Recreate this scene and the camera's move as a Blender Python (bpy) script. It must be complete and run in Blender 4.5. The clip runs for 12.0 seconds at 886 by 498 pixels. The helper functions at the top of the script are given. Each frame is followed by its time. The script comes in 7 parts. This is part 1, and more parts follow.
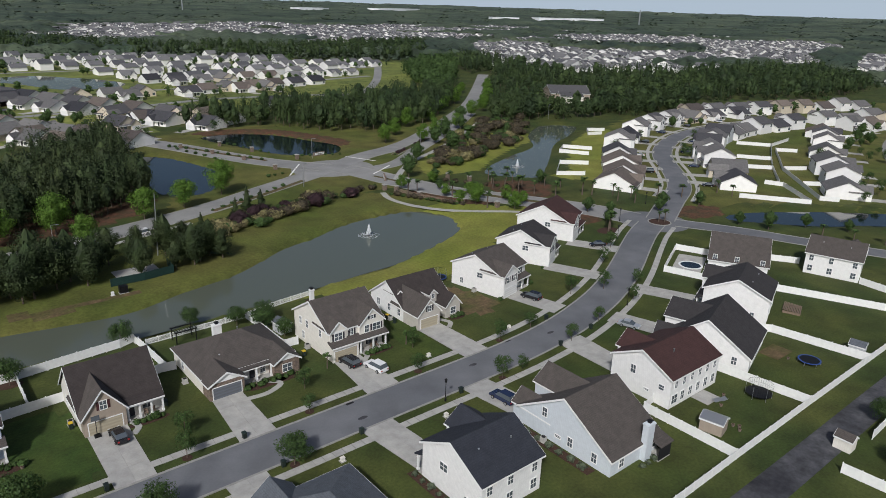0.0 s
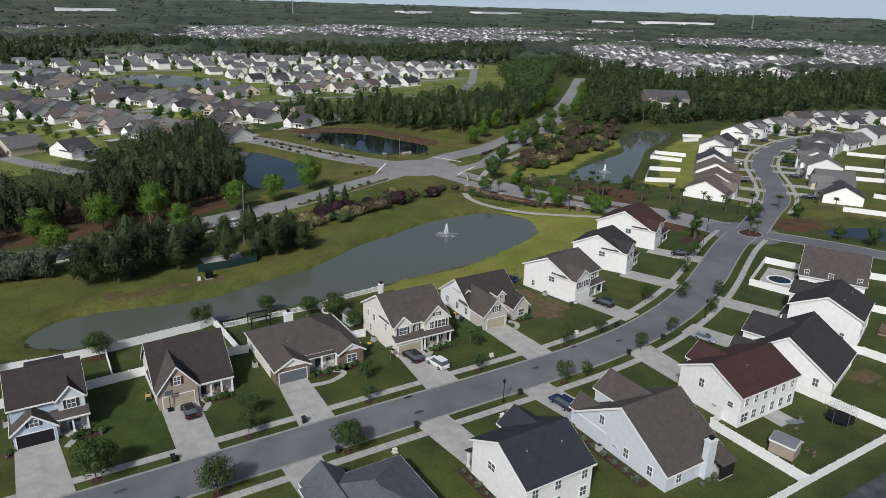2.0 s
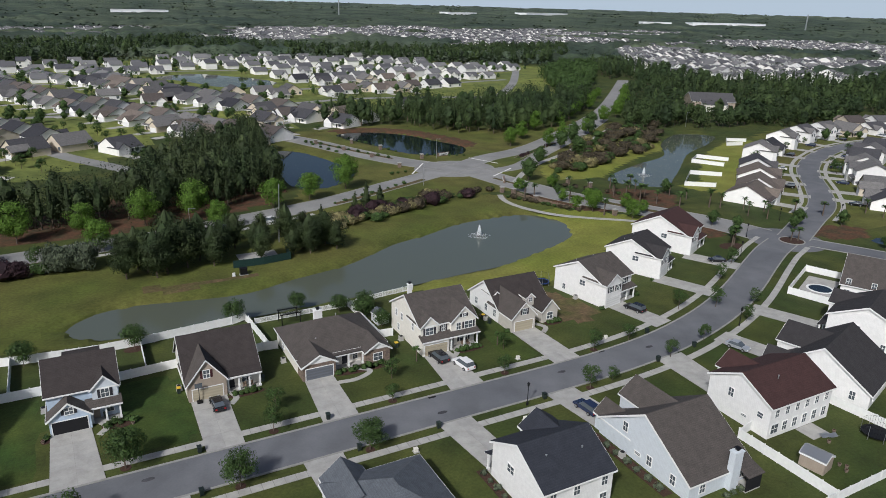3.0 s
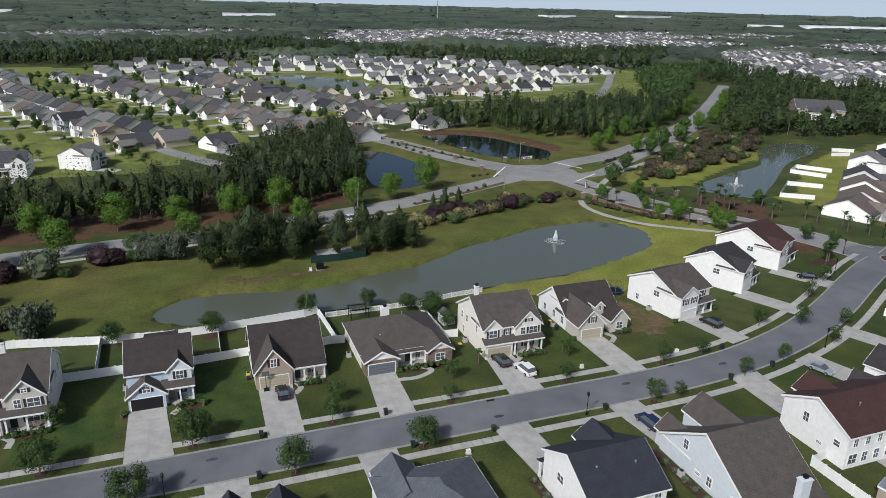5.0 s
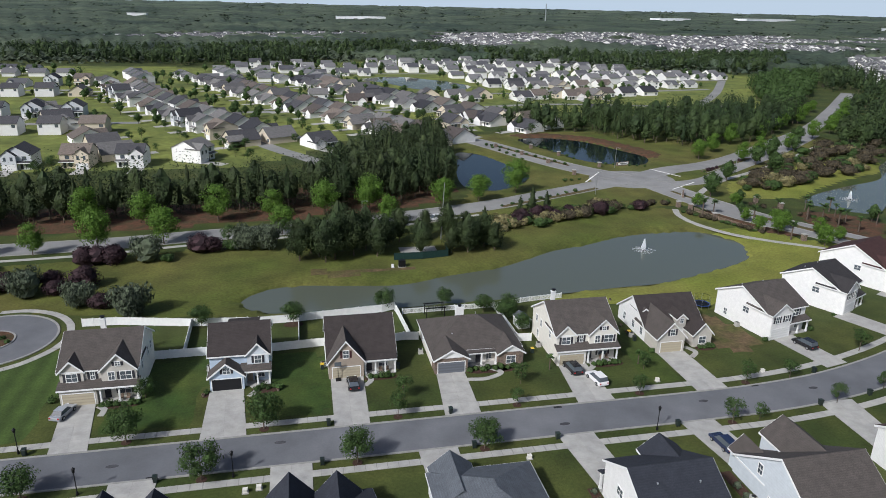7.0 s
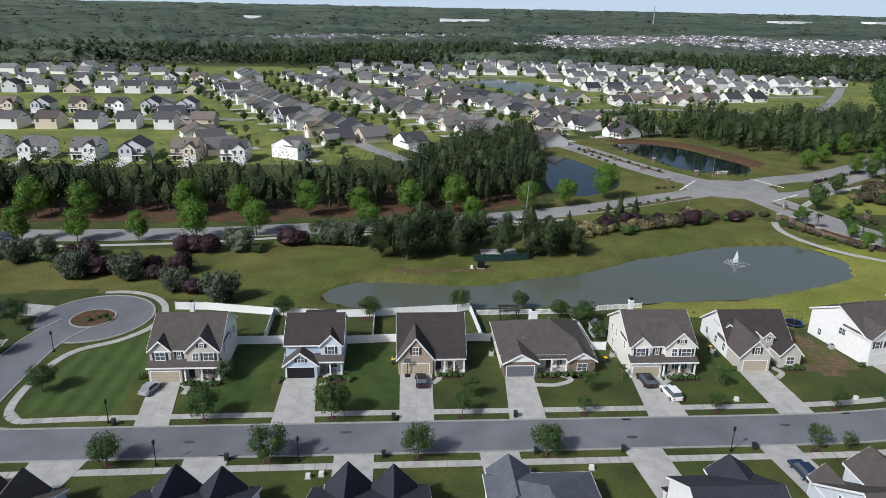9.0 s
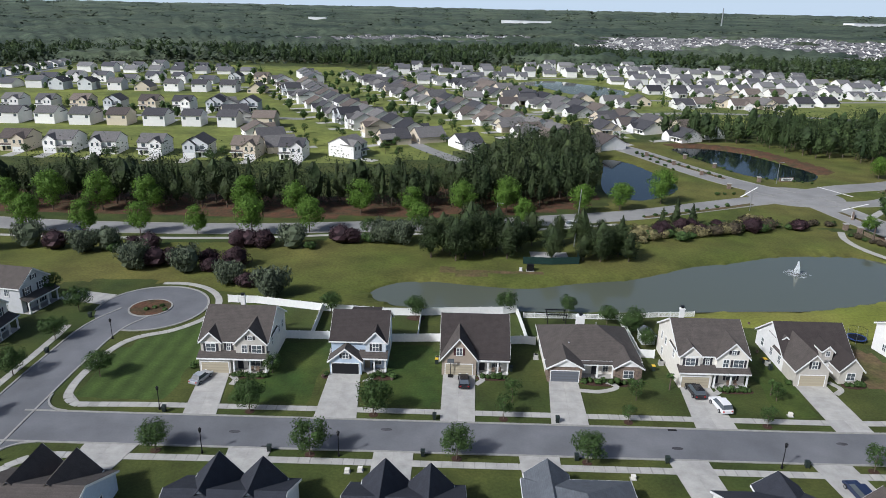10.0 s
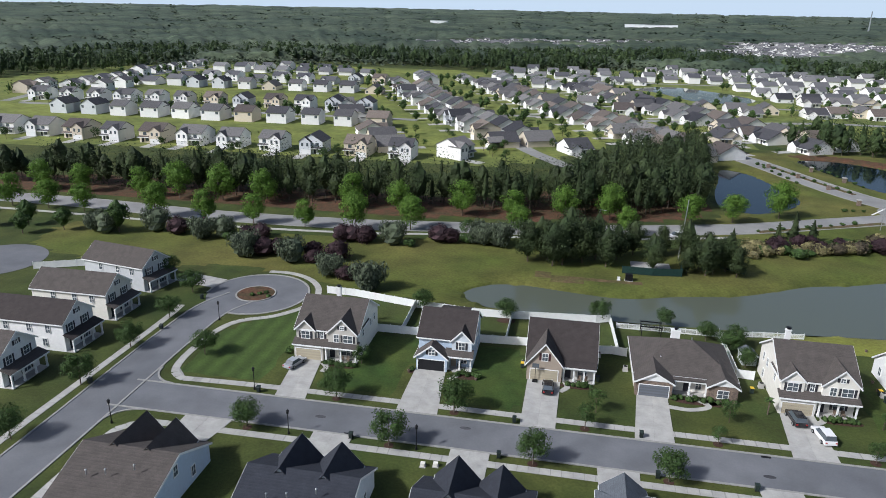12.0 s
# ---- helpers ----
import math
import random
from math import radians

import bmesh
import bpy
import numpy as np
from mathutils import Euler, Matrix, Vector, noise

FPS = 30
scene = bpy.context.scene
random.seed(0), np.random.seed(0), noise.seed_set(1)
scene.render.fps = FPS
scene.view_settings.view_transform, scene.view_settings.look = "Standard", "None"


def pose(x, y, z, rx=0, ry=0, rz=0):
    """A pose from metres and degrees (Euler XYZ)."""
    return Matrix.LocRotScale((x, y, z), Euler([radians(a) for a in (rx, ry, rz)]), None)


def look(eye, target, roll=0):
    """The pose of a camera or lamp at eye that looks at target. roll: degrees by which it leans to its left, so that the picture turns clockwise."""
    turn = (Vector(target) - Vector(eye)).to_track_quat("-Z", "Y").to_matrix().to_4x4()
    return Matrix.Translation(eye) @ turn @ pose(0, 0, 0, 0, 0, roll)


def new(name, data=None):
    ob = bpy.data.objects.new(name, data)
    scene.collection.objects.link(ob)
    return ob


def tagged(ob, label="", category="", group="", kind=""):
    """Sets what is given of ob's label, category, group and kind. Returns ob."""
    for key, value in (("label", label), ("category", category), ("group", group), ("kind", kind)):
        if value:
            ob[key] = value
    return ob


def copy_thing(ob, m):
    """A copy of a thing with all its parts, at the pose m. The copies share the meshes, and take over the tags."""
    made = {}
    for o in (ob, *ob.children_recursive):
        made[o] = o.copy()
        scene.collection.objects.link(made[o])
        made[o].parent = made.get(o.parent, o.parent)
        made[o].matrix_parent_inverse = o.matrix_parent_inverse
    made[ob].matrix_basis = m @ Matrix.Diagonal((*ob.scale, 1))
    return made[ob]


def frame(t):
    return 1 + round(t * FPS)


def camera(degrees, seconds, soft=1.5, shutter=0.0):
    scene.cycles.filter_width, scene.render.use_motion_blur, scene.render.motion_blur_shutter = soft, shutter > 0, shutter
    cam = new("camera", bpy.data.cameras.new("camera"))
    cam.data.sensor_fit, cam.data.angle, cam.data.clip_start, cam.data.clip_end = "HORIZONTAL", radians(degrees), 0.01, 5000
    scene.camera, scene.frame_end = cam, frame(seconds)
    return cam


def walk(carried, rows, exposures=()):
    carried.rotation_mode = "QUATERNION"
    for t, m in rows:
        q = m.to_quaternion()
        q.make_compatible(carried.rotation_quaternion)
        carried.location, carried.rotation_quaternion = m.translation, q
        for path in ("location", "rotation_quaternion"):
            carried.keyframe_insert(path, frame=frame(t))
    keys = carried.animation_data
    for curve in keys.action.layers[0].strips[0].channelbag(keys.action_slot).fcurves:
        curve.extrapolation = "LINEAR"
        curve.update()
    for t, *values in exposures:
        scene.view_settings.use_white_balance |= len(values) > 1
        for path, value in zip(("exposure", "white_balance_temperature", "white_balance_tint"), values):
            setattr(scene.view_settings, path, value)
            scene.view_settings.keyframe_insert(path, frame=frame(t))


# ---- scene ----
cam = camera(65.04, 12.0, soft=0.7)
ROWS = [  # seconds, eye, yaw to the left, pitch, lean
    (0, -16.92, -86.88, 63.40, -40.14, -19.48, 1.79),
    (0.5, -16.08, -87.70, 63.15, -37.84, -19.46, 1.82),
    (1, -15.23, -88.55, 62.96, -35.67, -19.50, 1.77),
    (1.5, -14.30, -89.34, 62.91, -33.80, -19.49, 1.70),
    (2, -13.40, -90.06, 62.90, -32.06, -19.44, 1.69),
    (2.5, -12.46, -90.74, 62.99, -30.30, -19.43, 1.66),
    (3, -11.49, -91.40, 63.06, -28.52, -19.46, 1.63),
    (5, -7.81, -93.44, 63.20, -20.73, -19.43, 1.41),
    (5.5, -6.81, -93.84, 63.15, -18.39, -19.43, 1.33),
    (6, -5.86, -94.23, 63.13, -16.09, -19.44, 1.29),
    (6.5, -4.89, -94.57, 63.04, -14.02, -19.41, 1.28),
    (8.5, -1.30, -95.56, 62.92, -6.48, -19.33, 1.20),
    (9, -0.46, -95.69, 62.90, -4.00, -19.33, 1.17),
    (9.5, 0.34, -95.71, 62.83, -1.57, -19.32, 1.17),
    (10, 1.16, -95.62, 62.72, 0.85, -19.30, 1.16),
    (10.5, 1.94, -95.64, 62.64, 3.08, -19.27, 1.15),
    (11, 2.79, -95.68, 62.63, 5.48, -19.24, 1.12),
    (11.5, 3.66, -95.73, 62.60, 7.93, -19.21, 1.05),
    (12, 4.46, -95.89, 62.57, 10.37, -19.19, 1.08),
]


def aim(x, y, z, yaw, pitch, roll):
    """The pose of the camera at x, y, z, from its heading, pitch and lean."""
    a, b = radians(yaw), radians(pitch)
    return look((x, y, z), (x - math.sin(a) * math.cos(b), y + math.cos(a) * math.cos(b), z + math.sin(b)), roll)


walk(cam, [(t, aim(*row)) for t, *row in ROWS], [(0, -0.74, 6000, 11), (3, -0.62, 5950, 11), (6, -0.47, 5880, 11), (9, -0.34, 5820, 11), (12, -0.23, 5760, 11)])

# world, sun
SUN_FROM, SUN_HEIGHT = 232.0, 40.0  # compass degrees (0 = +y, clockwise) and degrees above the horizon
world = bpy.data.worlds.new("sky")
scene.world = world
world.use_nodes = True
wn = world.node_tree.nodes
sky = wn.new("ShaderNodeTexSky")
sky.sky_type, sky.sun_disc = "NISHITA", False
sky.sun_elevation, sky.sun_rotation = radians(SUN_HEIGHT), radians(SUN_FROM)
sky.dust_density, sky.air_density = 4.0, 1.0
wn["Background"].inputs["Strength"].default_value = 0.10
world.node_tree.links.new(sky.outputs[0], wn["Background"].inputs[0])
sun = new("sun", bpy.data.lights.new("sun", "SUN"))
sun.data.energy, sun.data.angle, sun.data.color = 5.0, radians(4.5), (1.0, 0.965, 0.90)
_a, _e = radians(SUN_FROM), radians(SUN_HEIGHT)
sun.matrix_world = look((math.sin(_a) * math.cos(_e) * 300, math.cos(_a) * math.cos(_e) * 300, math.sin(_e) * 300), (0, 0, 0))

# ---- materials ----
def mat(name, base, rough=0.8, metal=0.0, noise_scale=0.0, spread=0.25, second=None, bump=0.0, bump_scale=None, random_tint=0.0, island_tint=0.0,
        fine=None, stripes=None, translucent=0.0, spec=0.3, fine_by=0.2, bump_by=0.1):
    """A procedural surface: a base colour varied at two scales, per object or per island, with bump."""
    m = bpy.data.materials.new(name)
    m.use_nodes = True
    nt = m.node_tree
    n, l = nt.nodes, nt.links
    bsdf = n["Principled BSDF"]
    bsdf.inputs["Roughness"].default_value, bsdf.inputs["Metallic"].default_value = rough, metal
    bsdf.inputs["Specular IOR Level"].default_value = spec
    geo = n.new("ShaderNodeNewGeometry")
    pos = geo.outputs["Position"]
    rgb = n.new("ShaderNodeRGB")
    rgb.outputs[0].default_value = (*base, 1)
    col = rgb.outputs[0]

    def mix(kind, fac, a, b):
        x = n.new("ShaderNodeMix")
        x.data_type, x.blend_type = "RGBA", kind
        for sock, v in ((x.inputs[0], fac), (x.inputs[6], a), (x.inputs[7], b)):
            if isinstance(v, (int, float)):
                sock.default_value = v
            elif isinstance(v, tuple):
                sock.default_value = (*v, 1)
            else:
                l.new(v, sock)
        return x.outputs[2]

    def noise_tex(scale, detail=4.0):
        t = n.new("ShaderNodeTexNoise")
        t.inputs["Scale"].default_value, t.inputs["Detail"].default_value = scale, detail
        l.new(pos, t.inputs["Vector"])
        return t.outputs["Fac"]

    def ramp(fac, a, b):
        r = n.new("ShaderNodeMapRange")
        r.inputs[1].default_value, r.inputs[2].default_value = a, b
        l.new(fac, r.inputs[0])
        return r.outputs[0]

    if second is not None:
        col = mix("MIX", ramp(noise_tex(noise_scale, 5.0), 0.38, 0.64), col, second)
    if noise_scale:
        f = noise_tex(noise_scale * 3.7, 6.0)
        dark, light = tuple(1 - spread for _ in range(3)), tuple(1 + spread for _ in range(3))
        col = mix("MULTIPLY", 1.0, col, mix("MIX", ramp(f, 0.3, 0.7), dark, light))
    if fine:
        f = noise_tex(fine, 3.0)
        col = mix("MULTIPLY", 1.0, col, mix("MIX", ramp(f, 0.3, 0.7), tuple(1 - fine_by for _ in range(3)), tuple(1 + fine_by for _ in range(3))))
    if random_tint or island_tint:
        src = n.new("ShaderNodeObjectInfo").outputs["Random"] if random_tint else geo.outputs["Random Per Island"]
        k = random_tint or island_tint
        col = mix("MULTIPLY", 1.0, col, mix("MIX", src, (1 - k, 1 - k, 1 - k * 0.9), (1 + k, 1 + k * 0.95, 1 + k * 0.8)))
    if stripes:
        axis, step, depth = stripes
        w = n.new("ShaderNodeTexWave")
        w.wave_type, w.bands_direction, w.wave_profile = "BANDS", axis, "SAW" if depth < 0 else "SIN"
        w.inputs["Scale"].default_value, w.inputs["Distortion"].default_value = 0.314 / step, 0.0
        l.new(pos, w.inputs["Vector"])
        d = abs(depth)
        col = mix("MULTIPLY", 1.0, col, mix("MIX", w.outputs["Fac"], (1 - d, 1 - d, 1 - d), (1 + d * 0.4, 1 + d * 0.4, 1 + d * 0.4)))
    l.new(col, bsdf.inputs["Base Color"])
    if bump:
        b = n.new("ShaderNodeBump")
        b.inputs["Strength"].default_value, b.inputs["Distance"].default_value = bump, bump_by
        l.new(noise_tex(bump_scale or 8.0, 4.0), b.inputs["Height"])
        l.new(b.outputs[0], bsdf.inputs["Normal"])
    if translucent:
        tr = n.new("ShaderNodeBsdfTranslucent")
        l.new(col, tr.inputs[0])
        ms = n.new("ShaderNodeMixShader")
        ms.inputs[0].default_value = translucent
        l.new(bsdf.outputs[0], ms.inputs[1])
        l.new(tr.outputs[0], ms.inputs[2])
        l.new(ms.outputs[0], n["Material Output"].inputs["Surface"])
    return m


def siding(name, c):
    return mat(name, c, 0.55, noise_scale=0.35, spread=0.05, stripes=("Z", 0.18, -0.10))


def shingle(name, c):
    return mat(name, c, 0.9, noise_scale=0.25, spread=0.14, fine=7.0, bump=0.5, bump_scale=9.0, stripes=("Z", 0.16, -0.12))


GRASS = mat("lawn_grass", (0.036, 0.054, 0.011), 0.9, noise_scale=0.05, spread=0.28, second=(0.064, 0.073, 0.016), fine=2.2, bump=0.6, bump_scale=6.0)
MEADOW = mat("meadow_grass", (0.074, 0.092, 0.016), 0.9, noise_scale=0.03, spread=0.28, second=(0.110, 0.104, 0.026), fine=1.5, bump=0.6, bump_scale=5.0)
# meadow grass with patchy sunlight put into its brighter, yellower colour
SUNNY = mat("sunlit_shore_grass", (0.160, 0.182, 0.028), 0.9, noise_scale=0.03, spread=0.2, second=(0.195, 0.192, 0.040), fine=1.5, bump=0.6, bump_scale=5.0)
STRIPED = mat("mown_grass", (0.052, 0.084, 0.017), 0.9, noise_scale=0.08, spread=0.16, fine=2.5, bump=0.5, bump_scale=6.0, stripes=("X", 3.4, 0.25))
# deep green lawn colour that stands in for the shade beside houses
SHADED_GRASS = mat("shaded_grass", (0.031, 0.060, 0.010), 0.9, noise_scale=0.09, spread=0.28, second=(0.054, 0.074, 0.013), fine=2.5, bump=0.5, bump_scale=6.0)
SOIL = mat("dry_soil", (0.115, 0.078, 0.042), 0.95, noise_scale=0.2, spread=0.3, second=(0.075, 0.075, 0.022), fine=2.0)
STRAW = mat("pine_straw", (0.105, 0.050, 0.028), 0.95, noise_scale=0.3, spread=0.3, second=(0.060, 0.045, 0.022), fine=3.0)
MULCH = mat("bark_mulch", (0.055, 0.030, 0.021), 0.95, noise_scale=1.5, spread=0.3, fine=8.0)
ASPHALT = mat("worn_asphalt", (0.128, 0.132, 0.142), 0.85, noise_scale=0.05, spread=0.14, second=(0.160, 0.163, 0.172), fine=3.0, fine_by=0.04, bump=0.2, bump_scale=20.0)
ASPHALT_DARK = mat("patched_asphalt", (0.075, 0.075, 0.080), 0.85, noise_scale=0.12, spread=0.35, second=(0.035, 0.035, 0.04), fine=1.5)
# lighter copy of the asphalt: sunshine on the farther roads, put into the colour
ASPHALT_SUNLIT = mat("sunlit_asphalt", (0.225, 0.222, 0.215), 0.85, noise_scale=0.04, spread=0.12, second=(0.27, 0.265, 0.255), fine=2.0, fine_by=0.06)
CONCRETE = mat("pale_concrete", (0.38, 0.37, 0.345), 0.8, noise_scale=0.15, spread=0.13, fine=4.0, fine_by=0.05, random_tint=0.06)
KERB = mat("kerb_concrete", (0.29, 0.285, 0.265), 0.85, noise_scale=0.3, spread=0.14)
PAINT = mat("road_paint", (0.75, 0.75, 0.72), 0.7, noise_scale=1.0, spread=0.15)
WATER = mat("pond_water", (0.100, 0.112, 0.086), 0.05, bump=0.02, bump_scale=0.9, spec=0.5)
WATER_DARK = mat("dark_pond_water", (0.008, 0.014, 0.018), 0.05, bump=0.05, bump_scale=1.4, spec=0.5)
FOAM = mat("white_spray", (0.92, 0.94, 0.95), 0.5, translucent=0.4)
TRIM = mat("white_trim", (0.78, 0.78, 0.76), 0.5, noise_scale=0.8, spread=0.03)
VINYL = mat("white_vinyl", (0.80, 0.80, 0.78), 0.45, noise_scale=0.5, spread=0.05)
GLASS = mat("window_glass", (0.085, 0.10, 0.115), 0.08, spec=0.8)
DARK = mat("dark_interior", (0.012, 0.012, 0.014), 0.8)
SHUTTER_BLACK = mat("dark_shutter", (0.035, 0.035, 0.042), 0.6)
SHUTTER_RED = mat("maroon_shutter", (0.06, 0.02, 0.022), 0.6)
DOOR_TAN = mat("tan_garage_door", (0.42, 0.37, 0.27), 0.6, stripes=("Z", 0.55, 0.1))
DOOR_GREY = mat("slate_garage_door", (0.13, 0.14, 0.16), 0.6, stripes=("Z", 0.55, 0.15))
DOOR_WHITE = mat("white_garage_door", (0.72, 0.72, 0.70), 0.6, stripes=("Z", 0.55, 0.1))
WOOD = mat("weathered_wood", (0.20, 0.15, 0.11), 0.85, noise_scale=1.5, spread=0.25)
IRON = mat("black_metal", (0.02, 0.02, 0.022), 0.5, metal=0.6)
STEEL = mat("grey_metal", (0.45, 0.46, 0.47), 0.4, metal=0.8)
RUBBER = mat("black_rubber", (0.02, 0.02, 0.02), 0.9)
PLASTIC = mat("dark_green_plastic", (0.02, 0.03, 0.026), 0.5, random_tint=0.3)
BRICK = mat("brown_stone", (0.22, 0.165, 0.125), 0.9, noise_scale=3.0, spread=0.3, second=(0.13, 0.10, 0.085))
BARK = mat("tree_bark", (0.11, 0.085, 0.065), 0.95, noise_scale=2.0, spread=0.3)
# far lawns, lightened in colour for the sun that falls on them
ESTATE = mat("sunlit_estate_lawn", (0.175, 0.195, 0.042), 0.9, noise_scale=0.02, spread=0.25, second=(0.105, 0.13, 0.032), fine=0.3)
W_CREAM, W_WHITE, W_GREIGE = siding("cream_siding", (0.74, 0.71, 0.64)), siding("white_siding", (0.79, 0.78, 0.76)), siding("greige_siding", (0.50, 0.47, 0.42))
W_BLUE, W_TAN, W_ICE = siding("pale_blue_siding", (0.46, 0.55, 0.66)), siding("tan_siding", (0.36, 0.30, 0.24)), siding("ice_blue_siding", (0.60, 0.64, 0.675))
W_GREY = siding("light_grey_siding", (0.52, 0.53, 0.54))
R_BROWN, R_DARK, R_NAVY = shingle("taupe_shingles", (0.082, 0.071, 0.064)), shingle("dark_brown_shingles", (0.046, 0.038, 0.036)), shingle("charcoal_shingles", (0.032, 0.035, 0.045))
R_MAROON, R_BLACK, R_SLATE = shingle("maroon_shingles", (0.056, 0.028, 0.026)), shingle("black_shingles", (0.040, 0.037, 0.038)), shingle("slate_shingles", (0.105, 0.115, 0.130))
W_FAR = mat("mixed_siding", (0.80, 0.79, 0.77), 0.6, random_tint=0.14, noise_scale=0.2, spread=0.04)
R_FAR = mat("mixed_shingles", (0.115, 0.112, 0.113), 0.9, random_tint=0.5, noise_scale=0.3, spread=0.12, fine=3.0)
W_FAR_TAN = mat("beige_siding", (0.60, 0.53, 0.42), 0.6, random_tint=0.12, noise_scale=0.2, spread=0.04)
W_FAR_GREY = mat("pale_grey_siding", (0.56, 0.58, 0.60), 0.6, random_tint=0.12, noise_scale=0.2, spread=0.04)
R_FAR_BROWN = mat("brown_mixed_shingles", (0.125, 0.105, 0.092), 0.9, random_tint=0.4, noise_scale=0.3, spread=0.14, fine=3.0)
R_FAR_DARK = mat("charcoal_mixed_shingles", (0.050, 0.050, 0.056), 0.9, random_tint=0.35, noise_scale=0.3, spread=0.14, fine=3.0)
W_FARTHEST = mat("distant_siding", (0.80, 0.79, 0.77), 0.6, island_tint=0.16)
R_FARTHEST = mat("distant_shingles", (0.135, 0.135, 0.14), 0.9, island_tint=0.45)
LEAF = mat("oak_leaves", (0.052, 0.092, 0.024), 0.7, island_tint=0.3, translucent=0.25, noise_scale=0.22, spread=0.3)
LEAF_BRIGHT = mat("maple_leaves", (0.105, 0.190, 0.026), 0.7, island_tint=0.25, translucent=0.3, noise_scale=0.2, spread=0.28)
LEAF_DARK = mat("evergreen_leaves", (0.022, 0.040, 0.014), 0.75, island_tint=0.22, translucent=0.15, noise_scale=0.05, spread=0.42, second=(0.046, 0.072, 0.021))
LEAF_RUSSET = mat("russet_leaves", (0.070, 0.058, 0.036), 0.75, island_tint=0.5, translucent=0.15, noise_scale=0.4, spread=0.25)
LEAF_SILVER = mat("silver_willow_leaves", (0.090, 0.112, 0.070), 0.75, island_tint=0.4, translucent=0.2, noise_scale=0.4, spread=0.2)
LEAF_PURPLE = mat("purple_leaves", (0.035, 0.018, 0.022), 0.75, island_tint=0.5, translucent=0.12)
REED = mat("dry_reeds", (0.20, 0.18, 0.085), 0.85, island_tint=0.4, translucent=0.2, noise_scale=0.2, spread=0.25)
PINE = mat("pine_needles", (0.024, 0.040, 0.013), 0.75, island_tint=0.22, translucent=0.1, noise_scale=0.075, spread=0.42, second=(0.040, 0.056, 0.018))
# far woods: cooler, greyer greens with a little distance haze in the colour
CANOPY = mat("woodland_canopy", (0.030, 0.047, 0.030), 0.85, island_tint=0.16, noise_scale=0.004, spread=0.35, second=(0.078, 0.098, 0.058), fine=0.11, fine_by=0.5, bump=0.8, bump_scale=0.1, bump_by=2.0)
WAREHOUSE = mat("white_sheet_metal", (0.82, 0.83, 0.84), 0.4, noise_scale=0.01, spread=0.05)
# emission for the added sky ring, brightens the horizon
SKY_PALE = bpy.data.materials.new("glowing_pale_sky")
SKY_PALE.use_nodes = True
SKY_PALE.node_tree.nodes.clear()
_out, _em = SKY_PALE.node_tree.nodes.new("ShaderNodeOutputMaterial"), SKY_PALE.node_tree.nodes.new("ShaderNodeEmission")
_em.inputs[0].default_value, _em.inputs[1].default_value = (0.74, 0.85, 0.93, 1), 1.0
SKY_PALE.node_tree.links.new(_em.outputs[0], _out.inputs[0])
CAR_BLACK, CAR_WHITE, CAR_NAVY = (mat(k, c, 0.2, spec=0.6) for k, c in (("black_car_paint", (0.012, 0.012, 0.015)), ("white_car_paint", (0.75, 0.75, 0.75)), ("navy_car_paint", (0.02, 0.03, 0.07))))
CAR_SILVER = mat("silver_car_paint", (0.45, 0.47, 0.50), 0.3, metal=0.4)
LAMP_RED = mat("tail_lamp_red", (0.35, 0.02, 0.02), 0.3)

# ---- builders ----
class Mesh:
    """Collects boxes and faces of one part."""

    def __init__(self):
        self.v, self.f = [], []

    def face(self, *pts):
        k = len(self.v)
        self.v += [tuple(p) for p in pts]
        self.f.append(tuple(range(k, k + len(pts))))
        return self

    def box(self, x0, x1, y0, y1, z0, z1):
        k = len(self.v)
        self.v += [(x, y, z) for z in (z0, z1) for x, y in ((x0, y0), (x1, y0), (x1, y1), (x0, y1))]
        self.f += [tuple(k + i for i in q) for q in ((3, 2, 1, 0), (4, 5, 6, 7), (0, 1, 5, 4), (1, 2, 6, 5), (2, 3, 7, 6), (3, 0, 4, 7))]
        return self

    def prism(self, outline, lift):
        """A polygon of points, extruded by the vector lift."""
        k, m = len(self.v), len(outline)
        lift = Vector(lift)
        self.v += [tuple(p) for p in outline] + [tuple(Vector(p) + lift) for p in outline]
        self.f += [tuple(k + i for i in reversed(range(m))), tuple(k + m + i for i in range(m))]
        self.f += [(k + i, k + (i + 1) % m, k + m + (i + 1) % m, k + m + i) for i in range(m)]
        return self

    def tube(self, rings, sides=8, cap=True):
        """Rings of (x, y, z, radius) joined into one tapered tube."""
        k = len(self.v)
        for x, y, z, r in rings:
            self.v += [(x + r * math.cos(2 * math.pi * i / sides), y + r * math.sin(2 * math.pi * i / sides), z) for i in range(sides)]
        for j in range(len(rings) - 1):
            self.f += [(k + j * sides + i, k + j * sides + (i + 1) % sides, k + (j + 1) * sides + (i + 1) % sides, k + (j + 1) * sides + i) for i in range(sides)]
        if cap:
            self.f += [tuple(k + i for i in reversed(range(sides))), tuple(k + (len(rings) - 1) * sides + i for i in range(sides))]
        return self

    def data(self, name, material, fix=True):
        me = bpy.data.meshes.new(name)
        me.from_pydata(self.v, [], self.f)
        if fix:
            bm = bmesh.new()
            bm.from_mesh(me)
            bmesh.ops.recalc_face_normals(bm, faces=bm.faces)
            bm.to_mesh(me)
            bm.free()
        me.materials.append(material)
        return me


def part(name, m, material, parent, label=""):
    """One mesh under a thing or a part. m: a Mesh, or mesh data to share."""
    ob = new(name, m if isinstance(m, bpy.types.Mesh) else m.data(name, material))
    ob.parent = parent
    if label:
        ob["label"] = label
    return ob


